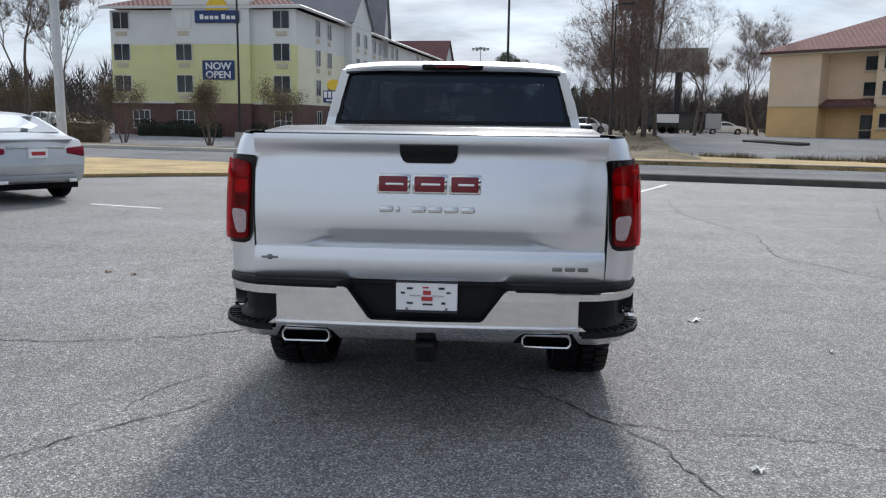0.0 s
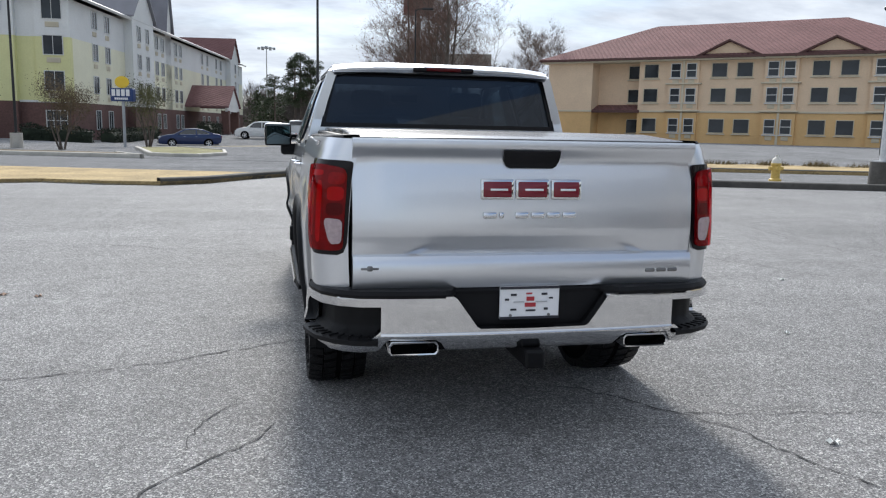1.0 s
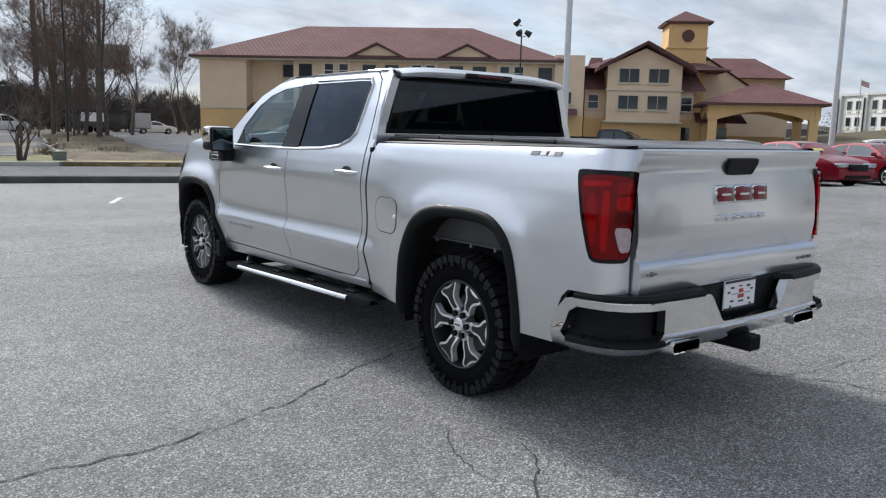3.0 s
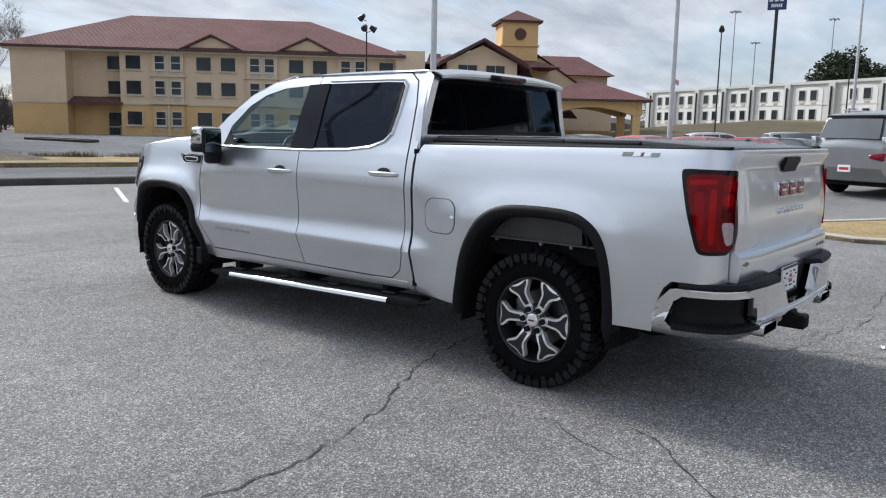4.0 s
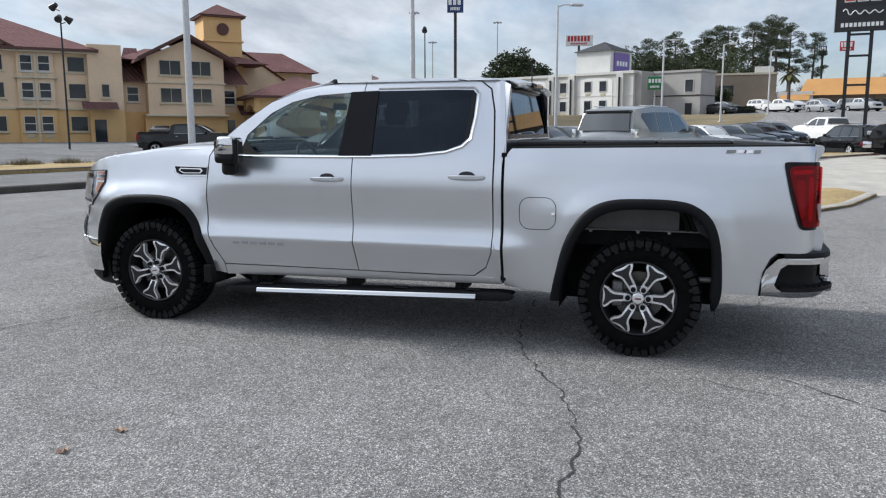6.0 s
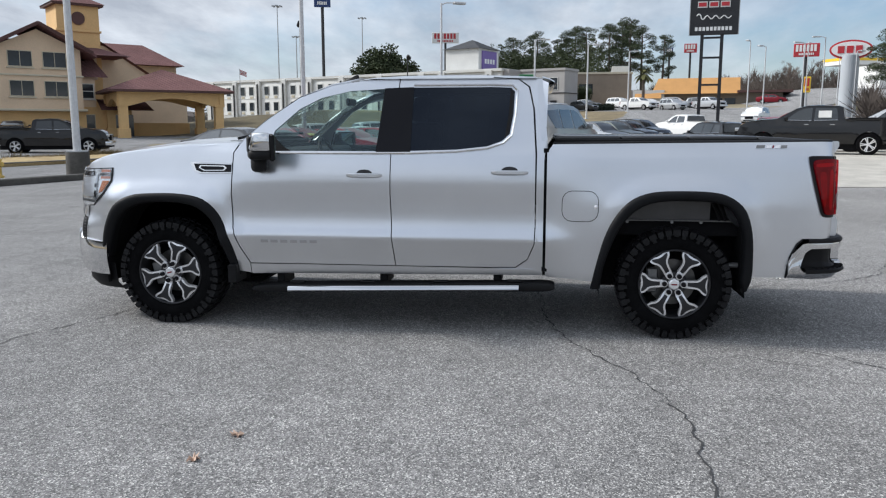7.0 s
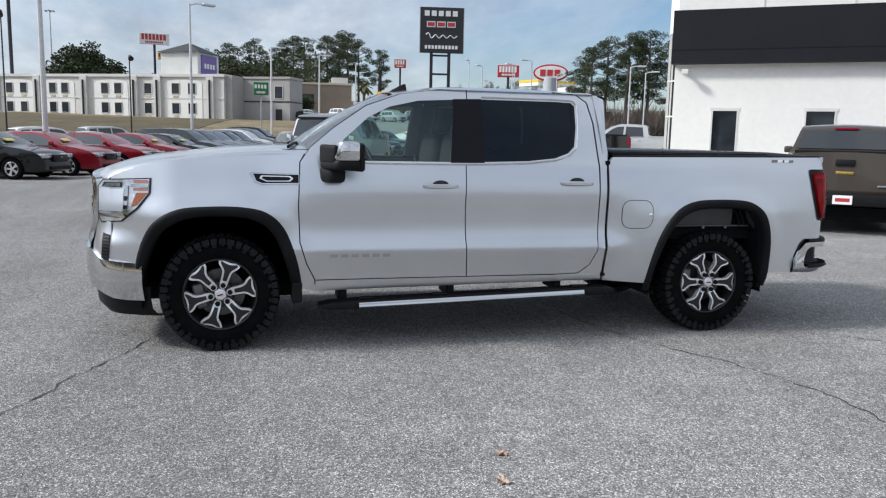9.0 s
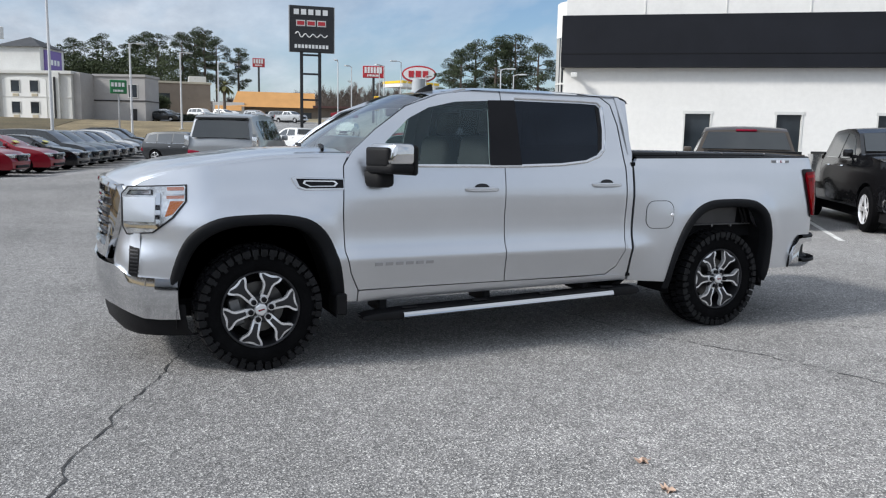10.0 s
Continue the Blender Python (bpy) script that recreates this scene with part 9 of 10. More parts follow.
lamp_post(36.3, 11.0, 8.0, "white lamp post with one flat head", WHITEPOLE, 0.09, 0.7, 150, thin_top=0.6)
lamp_post(63.3, 6.3, 7.9, "white lamp post with one flat head", WHITEPOLE, 0.10, 0.7, 150)
lamp_post(78.0, 1.0, 7.6, "white lamp post with one flat head", WHITEPOLE, 0.10, 0.7, 150)
lamp_post(92.5, -4.7, 7.2, "white lamp post with one flat head", WHITEPOLE, 0.10, 0.7, 150)
for i, (x, y, h) in enumerate(((74, -24, 6.6), (80, -25, 6.4), (66, -27, 6.8), (52, -21.5, 7.2), (58, -26, 7.0), (90, -28, 6.0), (100, -36, 6.5), (98, -27, 8.2), (75.6, -14.6, 7.6), (75.3, -16.0, 7.1), (74.3, -19.3, 7.4), (73.2, -20.8, 7.9))):
    lamp_post(x, y, h, "slim white lamp post beyond the lot", WHITEPOLE, 0.07, 0.5, 140 + 20 * i)
flood_post(58.35, 25.7, 9.2, "slim black post with a flood light", ((70, 0.3),))
flood_post(68.0, 18.3, 6.6, "slim black post before the long hotel", ((250, 0.1),))
for x, y, h in ((283, 97, 34), (236, 88, 38), (281, 71.5, 40), (-2.5, 150, 15.0)):
    high_mast(x, y, h, "tall thin highway light mast far off")


def letters(parent, x0, x1, z0, z1, y, n, mat, thin=0.12, gap=0.3, name="sign_bar"):
    """A row of plain upright bars that stands for a line of lettering."""
    w = (x1 - x0) / n
    for k in range(n):
        part(name, newbox(x0 + w * k, x0 + w * (k + 1 - gap), y - thin, y, z0, z1), mat, parent)


def dealer_sign():
    m = frame_at((62.1, -6.4), (-0.16, -0.987), 1.6)
    s = thing("dealer_sign", m, "tall black dealer sign on two grey posts", "sign")
    W = 3.75
    z0, z1 = 7.3, 11.15
    for x in (1.0, 2.55):
        part("post", newbox(x - 0.13, x + 0.13, -0.1, 0.16, -0.6, z0), DARKALLOY, s)
    for z in (3.2, 5.4, 7.0):
        part("cross_bar", newbox(1.13, 2.42, -0.05, 0.1, z, z + 0.16), DARKALLOY, s)
    f = part("panel", newbox(0, W, -0.25, 0.25, z0, z1, 0.04), SIGNBLACK, s, "black sign face with a grey edge")
    for x in (-0.06, W):
        part("edge_trim", newbox(x, x + 0.06, -0.27, 0.27, z0, z1), GALV, f)
    for z in (8.2, 9.2, 10.2):
        part("panel_joint", newbox(0, W, -0.265, -0.245, z - 0.02, z + 0.02), DARKALLOY, f)
    letters(f, 0.35, 3.4, 10.4, 10.85, -0.25, 5, SIGNWHITE, 0.03)
    letters(f, 0.55, 3.2, 9.45, 9.95, -0.25, 3, WHITEFRAME, 0.03, 0.15)
    for k in range(3):
        part("red_bar", newbox(0.62 + k * 0.883, 1.23 + k * 0.883, -0.295, -0.28, 9.54, 9.86), SIGNRED, f)
    b = bmesh.new()
    tube(b, [(0.5 + 2.7 * t, -0.27, 8.68 + 0.16 * math.sin(t * 26) * (1 - 0.4 * t) + 0.12 * (t < 0.12)) for t in [k / 60 for k in range(61)]], 0.045, 5)
    part("script_line", b, SIGNWHITE, f)
    letters(f, 0.4, 3.35, 7.62, 7.92, -0.25, 10, SIGNWHITE, 0.03)
    return s


dealer_sign()


def oval_sign():
    s = thing("oval_brand_sign", frame_at((79.5, -25.4), (-0.36, -0.93), rise(79.5, -25.4)) @ Matrix.Scale(1.55, 4) @ pose(-1.2, 0, 0.0), "red and white oval sign on a thick white column", "sign")
    b = bmesh.new()
    cyl(b, (1.2, 0, -0.6), (1.2, 0, 4.0), 0.56, 0.54, n=24)
    part("column", b, PALEGREY, s)
    for rx, rz, y, mt, nm in ((1.28, 0.62, 0.2, SIGNRED, "red_rim"), (1.16, 0.50, 0.26, SIGNWHITE, "white_face")):
        b = flat([(1.2 + rx * math.cos(a), 4.35 + rz * math.sin(a)) for a in [2 * math.pi * k / 40 for k in range(40)]])
        made = bmesh.ops.extrude_face_region(b, geom=b.faces[:])["geom"]
        up = {v for v in made if isinstance(v, bmesh.types.BMVert)}
        for v in b.verts:
            v.co = Vector((v.co.x, -y if v in up else y, v.co.y))
        f = part(nm, b, mt, s, angle=40)
    letters(f, 0.42, 2.0, 4.12, 4.58, -0.26, 3, SIGNRED, 0.03, 0.25)


oval_sign()


def pole_sign(x, y, z0, w, h, bearing, face, text, label, n, pole_r=0.2, poles=1, name="pole_sign", line=0.5):
    g = rise(x, y)
    s = thing(name, place(x, y, g, bearing - 180), label, "sign")
    for k in range(poles):
        xx = 0 if poles == 1 else (-w * 0.3 + w * 0.6 * k)
        b = bmesh.new()
        cyl(b, (xx, 0, -1), (xx, 0, z0 - g), pole_r, n=8)
        part("post", b, BLACKPOLE if pole_r > 0.1 else GALV, s)
    p = part("panel", newbox(-w / 2, w / 2, -0.25, 0.25, z0 - g, z0 - g + h, 0.05), face, s)
    letters(p, -w * 0.42, w * 0.42, z0 - g + h * (0.65 - line / 2), z0 - g + h * (0.65 + line / 2), -0.25, n, text, 0.04)
    letters(p, -w * 0.3, w * 0.3, z0 - g + h * 0.12, z0 - g + h * 0.28, -0.25, n + 3, text, 0.04)
    return s


OLDRED = M("dull_red_panel", (0.16, 0.05, 0.045), 0.8, var=0.25, scale=0.8)
FADED = M("faded_brown_panel", (0.26, 0.24, 0.21), 0.8, var=0.3, scale=0.8)
pole_sign(170, 27.3, 19.6, 5.9, 2.3, 261, SIGNWHITE, SIGNRED, "white roadside sign with red lettering on a tall pole", 7, 0.25)
pole_sign(170, 25.6, 16.6, 2.2, 1.4, 261, SIGNYELLOW, SIGNRED, "small yellow sign below the red-lettered one", 3, 0.15)
pole_sign(117.5, -32.8, 11.6, 3.5, 1.9, 287, SIGNRED, SIGNWHITE, "red roadside sign with white lettering", 6, 0.2)
pole_sign(239, -37.4, 23.0, 3.6, 2.6, 280, SIGNRED, SIGNWHITE, "distant red sign with a white band", 4, 0.3)
pole_sign(240, -31.5, 22.0, 2.0, 2.6, 280, SIGNBLUE, SIGNWHITE, "distant blue roadside sign panel", 3, 0.3)
pole_sign(137.7, 46.0, 23.0, 3.0, 3.4, 255, SIGNBLUE, SIGNWHITE, "blue square sign on a tall black pole", 3, 0.28)
pole_sign(68.4, 7.1, 5.1, 1.35, 1.15, 270, SIGNGREEN, SIGNWHITE, "green and white sign on a white post", 4, 0.07, line=0.3)
pole_sign(-9.9, 49.3, 2.55, 1.3, 0.75, 190, SIGNBLUE, SIGNWHITE, "small blue hotel sign with a yellow sunburst", 4, 0.09)
pole_sign(112, -31.5, 6.2, 0.9, 2.2, 287, SIGNYELLOW, SIGNRED, "narrow tall yellow roadside sign", 2, 0.1)
pole_sign(22.9, 100.5, 7.9, 6.6, 2.9, 200, FADED, FADED, "faded brown billboard behind bare trees", 4, 0.45)
pole_sign(22.3, 132.0, 19.6, 5.0, 3.3, 187, OLDRED, OLDRED, "dull red sign on a tall pole behind bare trees", 2, 0.35)
b_ = flat([(0.42 * math.cos(a), 3.1 + 0.34 * math.sin(a)) for a in [2 * math.pi * k / 20 for k in range(20)]])
for v_ in b_.verts:
    v_.co = Vector((v_.co.x, -0.1, v_.co.y + 0.55))
tagged(part("sunburst_sign", b_, SIGNYELLOW, m=place(-9.9, 49.3, 0, 10), angle=0), "yellow oval sunburst above the blue sign", "sign")


def hydrant():
    h = thing("fire_hydrant", place(12.55, 19.9, 0.13, 190), "pale yellow fire hydrant with a white top", "hydrant")
    b = bmesh.new()
    lathe(b, [(0.0, 0.0), (0.17, 0.0), (0.17, 0.05), (0.12, 0.08), (0.115, 0.42), (0.145, 0.46), (0.145, 0.50), (0.12, 0.52)], 18, "z")
    for a in (0, 90, 180):
        d = Vector((math.cos(radians(a)), math.sin(radians(a)), 0))
        cyl(b, Vector((0, 0, 0.36)) + d * 0.08, Vector((0, 0, 0.36)) + d * 0.20, 0.055 if a != 90 else 0.07, n=10)
    part("barrel", b, HYDRANT, h)
    b = bmesh.new()
    lathe(b, [(0.135, 0.50), (0.13, 0.56), (0.09, 0.64), (0.035, 0.68), (0.035, 0.74), (0.0, 0.74)], 18, "z")
    part("bonnet", b, HYDRANTTOP, h)


hydrant()


def trash_bin():
    t = thing("waste_bin", place(20.1, -7.2, 0.12, 40), "black waste bin at the showroom corner", "bin")
    part("body", newbox(-0.28, 0.28, -0.28, 0.28, 0, 0.62, 0.04), BLACKPLASTIC, t)
    part("lid", newbox(-0.31, 0.31, -0.31, 0.31, 0.62, 0.72, 0.03), BLACKPLASTIC, t)


trash_bin()


def flag(x, y):
    f = thing("flag_pole", place(x, y, rise(x, y), 70), "flag on a pale pole before the long hotel", "flag")
    b = bmesh.new()
    cyl(b, (0, 0, -0.5), (0, 0, 6.3), 0.06, 0.04, 8)
    part("pole", b, WHITEPOLE, f)
    for k in range(7):
        b = bmesh.new()
        grid(b, [[(0.0 + 0.9 * t, 0.08 * math.sin(5 * t), 6.2 - 0.09 * j - 0.35 * t) for t in [i / 8 for i in range(9)]] for j in (k, k + 1)])
        part("stripe", b, SIGNRED if k % 2 == 0 else SIGNWHITE, f)


flag(95.6, 45.7)


def black_trailer():
    t = thing("enclosed_trailer", place(22.2, 97.3, rise(22.2, 97.3), 100), "black box trailer with a white panel", "trailer")
    part("box", newbox(-1.2, 1.2, -4.2, 3.2, 0.5, 2.6, 0.05), P_BLACK, t)
    part("white_panel", newbox(1.2, 1.23, -2.6, 0.2, 1.3, 2.3), SIGNWHITE, t)
    part("white_door", newbox(1.0, 1.35, 3.2, 5.0, 0.6, 2.4, 0.05), P_MIDGREY, t)
    for y in (-1.6, -0.6):
        for s in (-1, 1):
            b = bmesh.new()
            cyl(b, (s * 1.0, y, 0.4), (s * 1.22, y, 0.4), 0.4, n=16)
            part("wheel", b, RUBBER, t)


black_trailer()


# ---- trees, hedges and leaves ----
BARK = M("grey_brown_bark", (0.10, 0.08, 0.066), 0.95, var=0.3, scale=3, fine=0.25, fscale=20, bump=0.4, bscale=20)
# brown made lighter, with the sky's glare and haze put into the colour
TWIG = M("brown_twig", (0.17, 0.135, 0.115), 0.95, var=0.3, scale=2)
REDTWIG = M("reddish_brown_twig", (0.15, 0.095, 0.075), 0.9, var=0.4, scale=2)
TANLEAF = M("tan_leaf", (0.125, 0.09, 0.048), 0.85, var=0.45, scale=1.5)
DEADWOOD = M("weathered_dead_wood", (0.27, 0.225, 0.18), 0.9, var=0.35, scale=4, fine=0.2, fscale=30)
BOXGREEN = M("grey_green_cabinet", (0.17, 0.19, 0.165), 0.6, var=0.12, scale=6)
WEED = M("brown_weed", (0.13, 0.10, 0.047), 0.9, var=0.4, scale=2)
OLIVELEAF = M("olive_leaf", (0.10, 0.10, 0.035), 0.8, var=0.45, scale=1.5)
PINENEEDLE = M("pine_needles", (0.042, 0.058, 0.026), 0.8, var=0.5, scale=0.8)
DARKLEAF = M("evergreen_leaf", (0.04, 0.055, 0.022), 0.8, var=0.5, scale=0.8)
HEDGE = M("hedge_leaf", (0.018, 0.026, 0.014), 0.85, var=0.5, scale=2)
WOODS = M("winter_wood", (0.085, 0.070, 0.062), 0.95, var=0.4, scale=0.3)
DEADLEAF = M("dead_oak_leaf", (0.48, 0.34, 0.26), 0.8, var=0.3, scale=30)
PALELITTER = M("pale_litter", (0.78, 0.79, 0.76), 0.7, var=0.2, scale=30)


def leaf_quad(bm, c, size, rng):
    d = Vector((rng.gauss(0, 1), rng.gauss(0, 1), rng.gauss(0, 0.7))).normalized()
    e = d.cross(Vector((rng.gauss(0, 1), rng.gauss(0, 1), rng.gauss(0, 1)))).normalized()
    a = size * rng.uniform(0.6, 1.3)
    vs = [bm.verts.new(c + d * a), bm.verts.new(c + e * a * 0.45), bm.verts.new(c - d * a * 0.8), bm.verts.new(c - e * a * 0.45)]
    bm.faces.new(vs)


def limbs(bm, rng, p, d, length, r, level, ends, up=0.25, split=(2, 3), spread=0.6, shrink=0.72):
    """A branch that bends, thins and divides."""
    n = 3
    pts, rs = [p], [r]
    for k in range(n):
        d = (d + Vector((rng.gauss(0, 0.10), rng.gauss(0, 0.10), rng.gauss(0, 0.06) + up * 0.12))).normalized()
        p = p + d * length / n
        pts.append(p)
        rs.append(r * (1 - 0.42 * (k + 1) / n))
    tube(bm, pts, rs, 6 if level > 3 else (4 if level > 1 else 3))
    if level == 0:
        ends.append((p, d))
        return
    for k in range(rng.randint(*split)):
        a = rng.uniform(0, 2 * math.pi)
        o = d.orthogonal().normalized()
        side = Matrix.Rotation(a, 3, d) @ o
        nd = (d * rng.uniform(0.7, 1.1) + side * rng.uniform(0.5, 1.1) * spread + Vector((0, 0, up * 0.4))).normalized()
        limbs(bm, rng, pts[rng.choice((2, 3, 3))], nd, length * shrink * rng.uniform(0.8, 1.15), rs[-1] * rng.uniform(0.65, 0.85), level - 1, ends, up, split, spread, shrink)
    ends.append((p, d))


TREE_MESH = {}


def tree_meshes(kind, seed):
    """Trunk and crown meshes of one tree, made once for each kind and seed."""
    key = (kind, seed)
    if key in TREE_MESH:
        return TREE_MESH[key]
    rng = random.Random(seed * 77 + len(kind))
    wood, crown = bmesh.new(), bmesh.new()
    ends = []
    if kind == "bare":
        limbs(wood, rng, Vector((0, 0, -0.2)), Vector((0, 0, 1)), 4.0, 0.20, 6, ends, 0.5, (2, 3), 0.58, 0.74)
        for p, d in ends:
            for _ in range(9):
                q = (d + Vector((rng.gauss(0, 0.6), rng.gauss(0, 0.6), rng.gauss(0.25, 0.45)))).normalized()
                l = rng.uniform(0.5, 1.4)
                side = q.orthogonal().normalized() * 0.009
                crown.faces.new([crown.verts.new(p - side), crown.verts.new(p + side), crown.verts.new(p + q * l)])
        mats = (BARK, TWIG)
    elif kind == "redleaf":
        h = 15.5
        line = [Vector((0, 0, -0.3))]
        for k in range(1, 9):
            line.append(Vector((line[-1].x + rng.gauss(0, 0.13), line[-1].y + rng.gauss(0, 0.13), h * k / 8)))
        tube(wood, line, [0.185 * (1 - 0.93 * k / 8) for k in range(9)], 8)
        for k in range(24):
            f = 0.1 + 0.88 * (k + rng.random()) / 24
            i = min(7, int(f * 8))
            root = line[i].lerp(line[i + 1], f * 8 - i)
            a, up = rng.uniform(0, 2 * math.pi), rng.uniform(0.55, 1.3)
            d = Vector((math.cos(a), math.sin(a), up)).normalized()
            limbs(wood, rng, root, d, (0.9 + 2.1 * (1 - f) ** 0.6) * rng.uniform(0.7, 1.15), 0.06 * (1.15 - f), 3, ends, 0.35, (2, 3), 0.55, 0.66)
        for p, d in ends:
            for _ in range(5):
                q = (d + Vector((rng.gauss(0, 0.5), rng.gauss(0, 0.5), rng.gauss(0.3, 0.4)))).normalized()
                side = q.orthogonal().normalized() * 0.010
                crown.faces.new([crown.verts.new(p - side), crown.verts.new(p + side), crown.verts.new(p + q * rng.uniform(0.5, 1.3))])
            for _ in range(6):
                leaf_quad(crown, p + Vector((rng.gauss(0, 0.45), rng.gauss(0, 0.45), rng.gauss(0, 0.4))), 0.065, rng)
        mats = (BARK, REDTWIG)
    elif kind in ("myrtle", "olive"):
        for k in range(5):
            a = 2 * math.pi * k / 5 + rng.uniform(-0.3, 0.3)
            limbs(wood, rng, Vector((0.12 * math.cos(a), 0.12 * math.sin(a), -0.1)), Vector((0.28 * math.cos(a), 0.28 * math.sin(a), 1)).normalized(), 1.7, 0.065, 3, ends, 0.4, (2, 3), 0.55, 0.72)
        for p, d in ends:
            for _ in range(75 if kind == "myrtle" else 55):
                leaf_quad(crown, p + Vector((rng.gauss(0, 0.27), rng.gauss(0, 0.27), rng.gauss(0, 0.24))), 0.052, rng)
        mats = (BARK, TANLEAF if kind == "myrtle" else OLIVELEAF)
    elif kind == "pruned":
        for k in range(4):
            a = 2 * math.pi * k / 4 + rng.uniform(-0.3, 0.3)
            limbs(wood, rng, Vector((0.06 * math.cos(a), 0.06 * math.sin(a), -0.1)), Vector((0.25 * math.cos(a), 0.25 * math.sin(a), 1)).normalized(), 1.1, 0.07, 2, ends, 0.4, (2, 3), 0.6, 0.6)
        for p, d in ends:
            for _ in range(6):
                q = (d + Vector((rng.gauss(0, 0.6), rng.gauss(0, 0.6), rng.gauss(0.3, 0.4)))).normalized()
                side = q.orthogonal().normalized() * 0.008
                crown.faces.new([crown.verts.new(p - side), crown.verts.new(p + side), crown.verts.new(p + q * rng.uniform(0.3, 0.7))])
        mats = (BARK, TWIG)
    elif kind == "pine":
        h = 13.0
        tube(wood, [(0, 0, -0.3), (0.1, 0.05, h * 0.4), (-0.05, 0.1, h * 0.75), (0.05, 0, h)], [0.26, 0.2, 0.13, 0.04], 8)
        for k in range(30):
            f = (k + rng.random()) / 30
            z = h * (0.42 + 0.58 * f)
            a = rng.uniform(0, 2 * math.pi)
            l = (0.6 + 2.9 * math.sin(math.pi * min(1, 0.25 + 0.72 * f)) ** 0.8) * rng.uniform(0.45, 1.1)
            e = Vector((math.cos(a) * l, math.sin(a) * l, z + l * rng.uniform(0.0, 0.3)))
            tube(wood, [(0, 0, z), tuple(Vector((0, 0, z)).lerp(e, 0.5) + Vector((0, 0, 0.1))), tuple(e)], [0.06, 0.04, 0.015], 4)
            c, w = e.lerp(Vector((0, 0, z)), rng.uniform(0.1, 0.4)), rng.uniform(0.7, 1.15)
            for _ in range(320):
                d = Vector((rng.gauss(0, 1), rng.gauss(0, 1), rng.gauss(0, 1))).normalized() * w * rng.uniform(0.5, 1.05)
                leaf_quad(crown, c + Vector((d.x, d.y, d.z * 0.5)), 0.105, rng)
        mats = (BARK, PINENEEDLE)
    else:   # a broad evergreen
        limbs(wood, rng, Vector((0, 0, -0.3)), Vector((0, 0, 1)), 1.4, 0.3, 4, ends, 0.2, (3, 3), 1.1, 0.85)
        for p, d in ends:
            w = rng.uniform(0.7, 1.0)
            for _ in range(75):
                q = Vector((rng.gauss(0, 1), rng.gauss(0, 1), rng.gauss(0, 1))).normalized() * w * rng.uniform(0.6, 1.05)
                leaf_quad(crown, p + Vector((q.x, q.y, q.z * 0.7)), 0.17, rng)
        mats = (BARK, DARKLEAF)
    res = []
    for bm, nm, mt in ((wood, "trunk", mats[0]), (crown, "crown", mats[1])):
        me = bpy.data.meshes.new(nm)
        bm.to_mesh(me)
        bm.free()
        me.materials.append(mt)
        res.append((nm, me))
    TREE_MESH[key] = res
    return res


def tree(kind, x, y, scale, turn, label, seed=1, z=None, group=""):
    t = thing("tree", pose(x, y, (rise(x, y) if z is None else z), 0, 0, turn) @ Matrix.Scale(scale, 4), label, "tree", group)
    for nm, me in tree_meshes(kind, seed):
        o = new(nm, me)
        o.parent = t
    return t


# before the inn
for i, (x, y, s) in enumerate(((-15.4, 42.4, 1.0), (-11.3, 41.0, 0.95), (-21.5, 45.0, 1.05), (-9.0, 52.0, 1.15), (-28, 49, 1.0), (-33, 52, 1.1))):
    tree("olive" if i == 3 else "myrtle", x, y, s * 0.78, 50 * i, "small multi-stemmed tree with sparse tan leaves" if i != 3 else "small tree with olive leaves beside the inn", i % 3 + 1, group="inn trees")
for i, (x, y, s) in enumerate(((-26, 47.5, 0.8), (-31.8, 52, 1.15), (-40, 60, 1.1), (-46, 66, 1.2))):
    tree("bare", x, y, s, 70 * i, "bare winter tree west of the inn", i % 3 + 1, group="west trees")
# at the corner across the street
tree("pruned", 1.7, 32.2, 1.0, 20, "small pruned tree without leaves on the grass corner", 1)
for i, (x, y, s, k) in enumerate(((10.3, 54.5, 1.12, "redleaf"), (11.9, 58.5, 0.85, "redleaf"), (9.0, 61, 0.9, "redleaf"), (12.3, 66, 0.9, "redleaf"), (12.6, 73, 1.0, "redleaf"), (7.8, 66, 0.7, "bare"), (19.9, 79.3, 0.95, "bare"),
                                  (28.5, 87, 1.0, "bare"), (24.5, 95, 0.85, "bare"), (31, 98, 0.9, "bare"), (14.0, 82, 1.0, "redleaf"), (11.2, 69.5, 0.85, "redleaf"), (10.2, 57.8, 0.7, "redleaf"), (13.4, 87, 0.95, "redleaf"),
                                  (9.4, 57, 0.42, "redleaf"), (10.6, 61, 0.36, "redleaf"), (11.4, 64, 0.5, "redleaf"), (8.8, 64.5, 0.38, "redleaf"), (12.3, 70, 0.5, "redleaf"), (13.6, 76, 0.5, "redleaf"))):
    tree(k, x, y, s, 37 * i, "young tree with reddish brown twigs" if s < 0.6 else "tall tree with some reddish twigs" if k == "redleaf" else "tall bare winter tree", i % 3 + 1, group="corner trees")
tree("pine", 2.4, 83.5, 0.60, 200, "dark pine behind the inn's car park", 4)
tree("pine", 0.9, 84.6, 0.62, 100, "dark pine behind the inn's car park", 3)
tree("pine", 1.4, 84, 0.66, 0, "dark pine behind the inn's car park", 1)
tree("pine", -1.2, 88, 0.5, 60, "dark pine behind the inn's car park", 2)
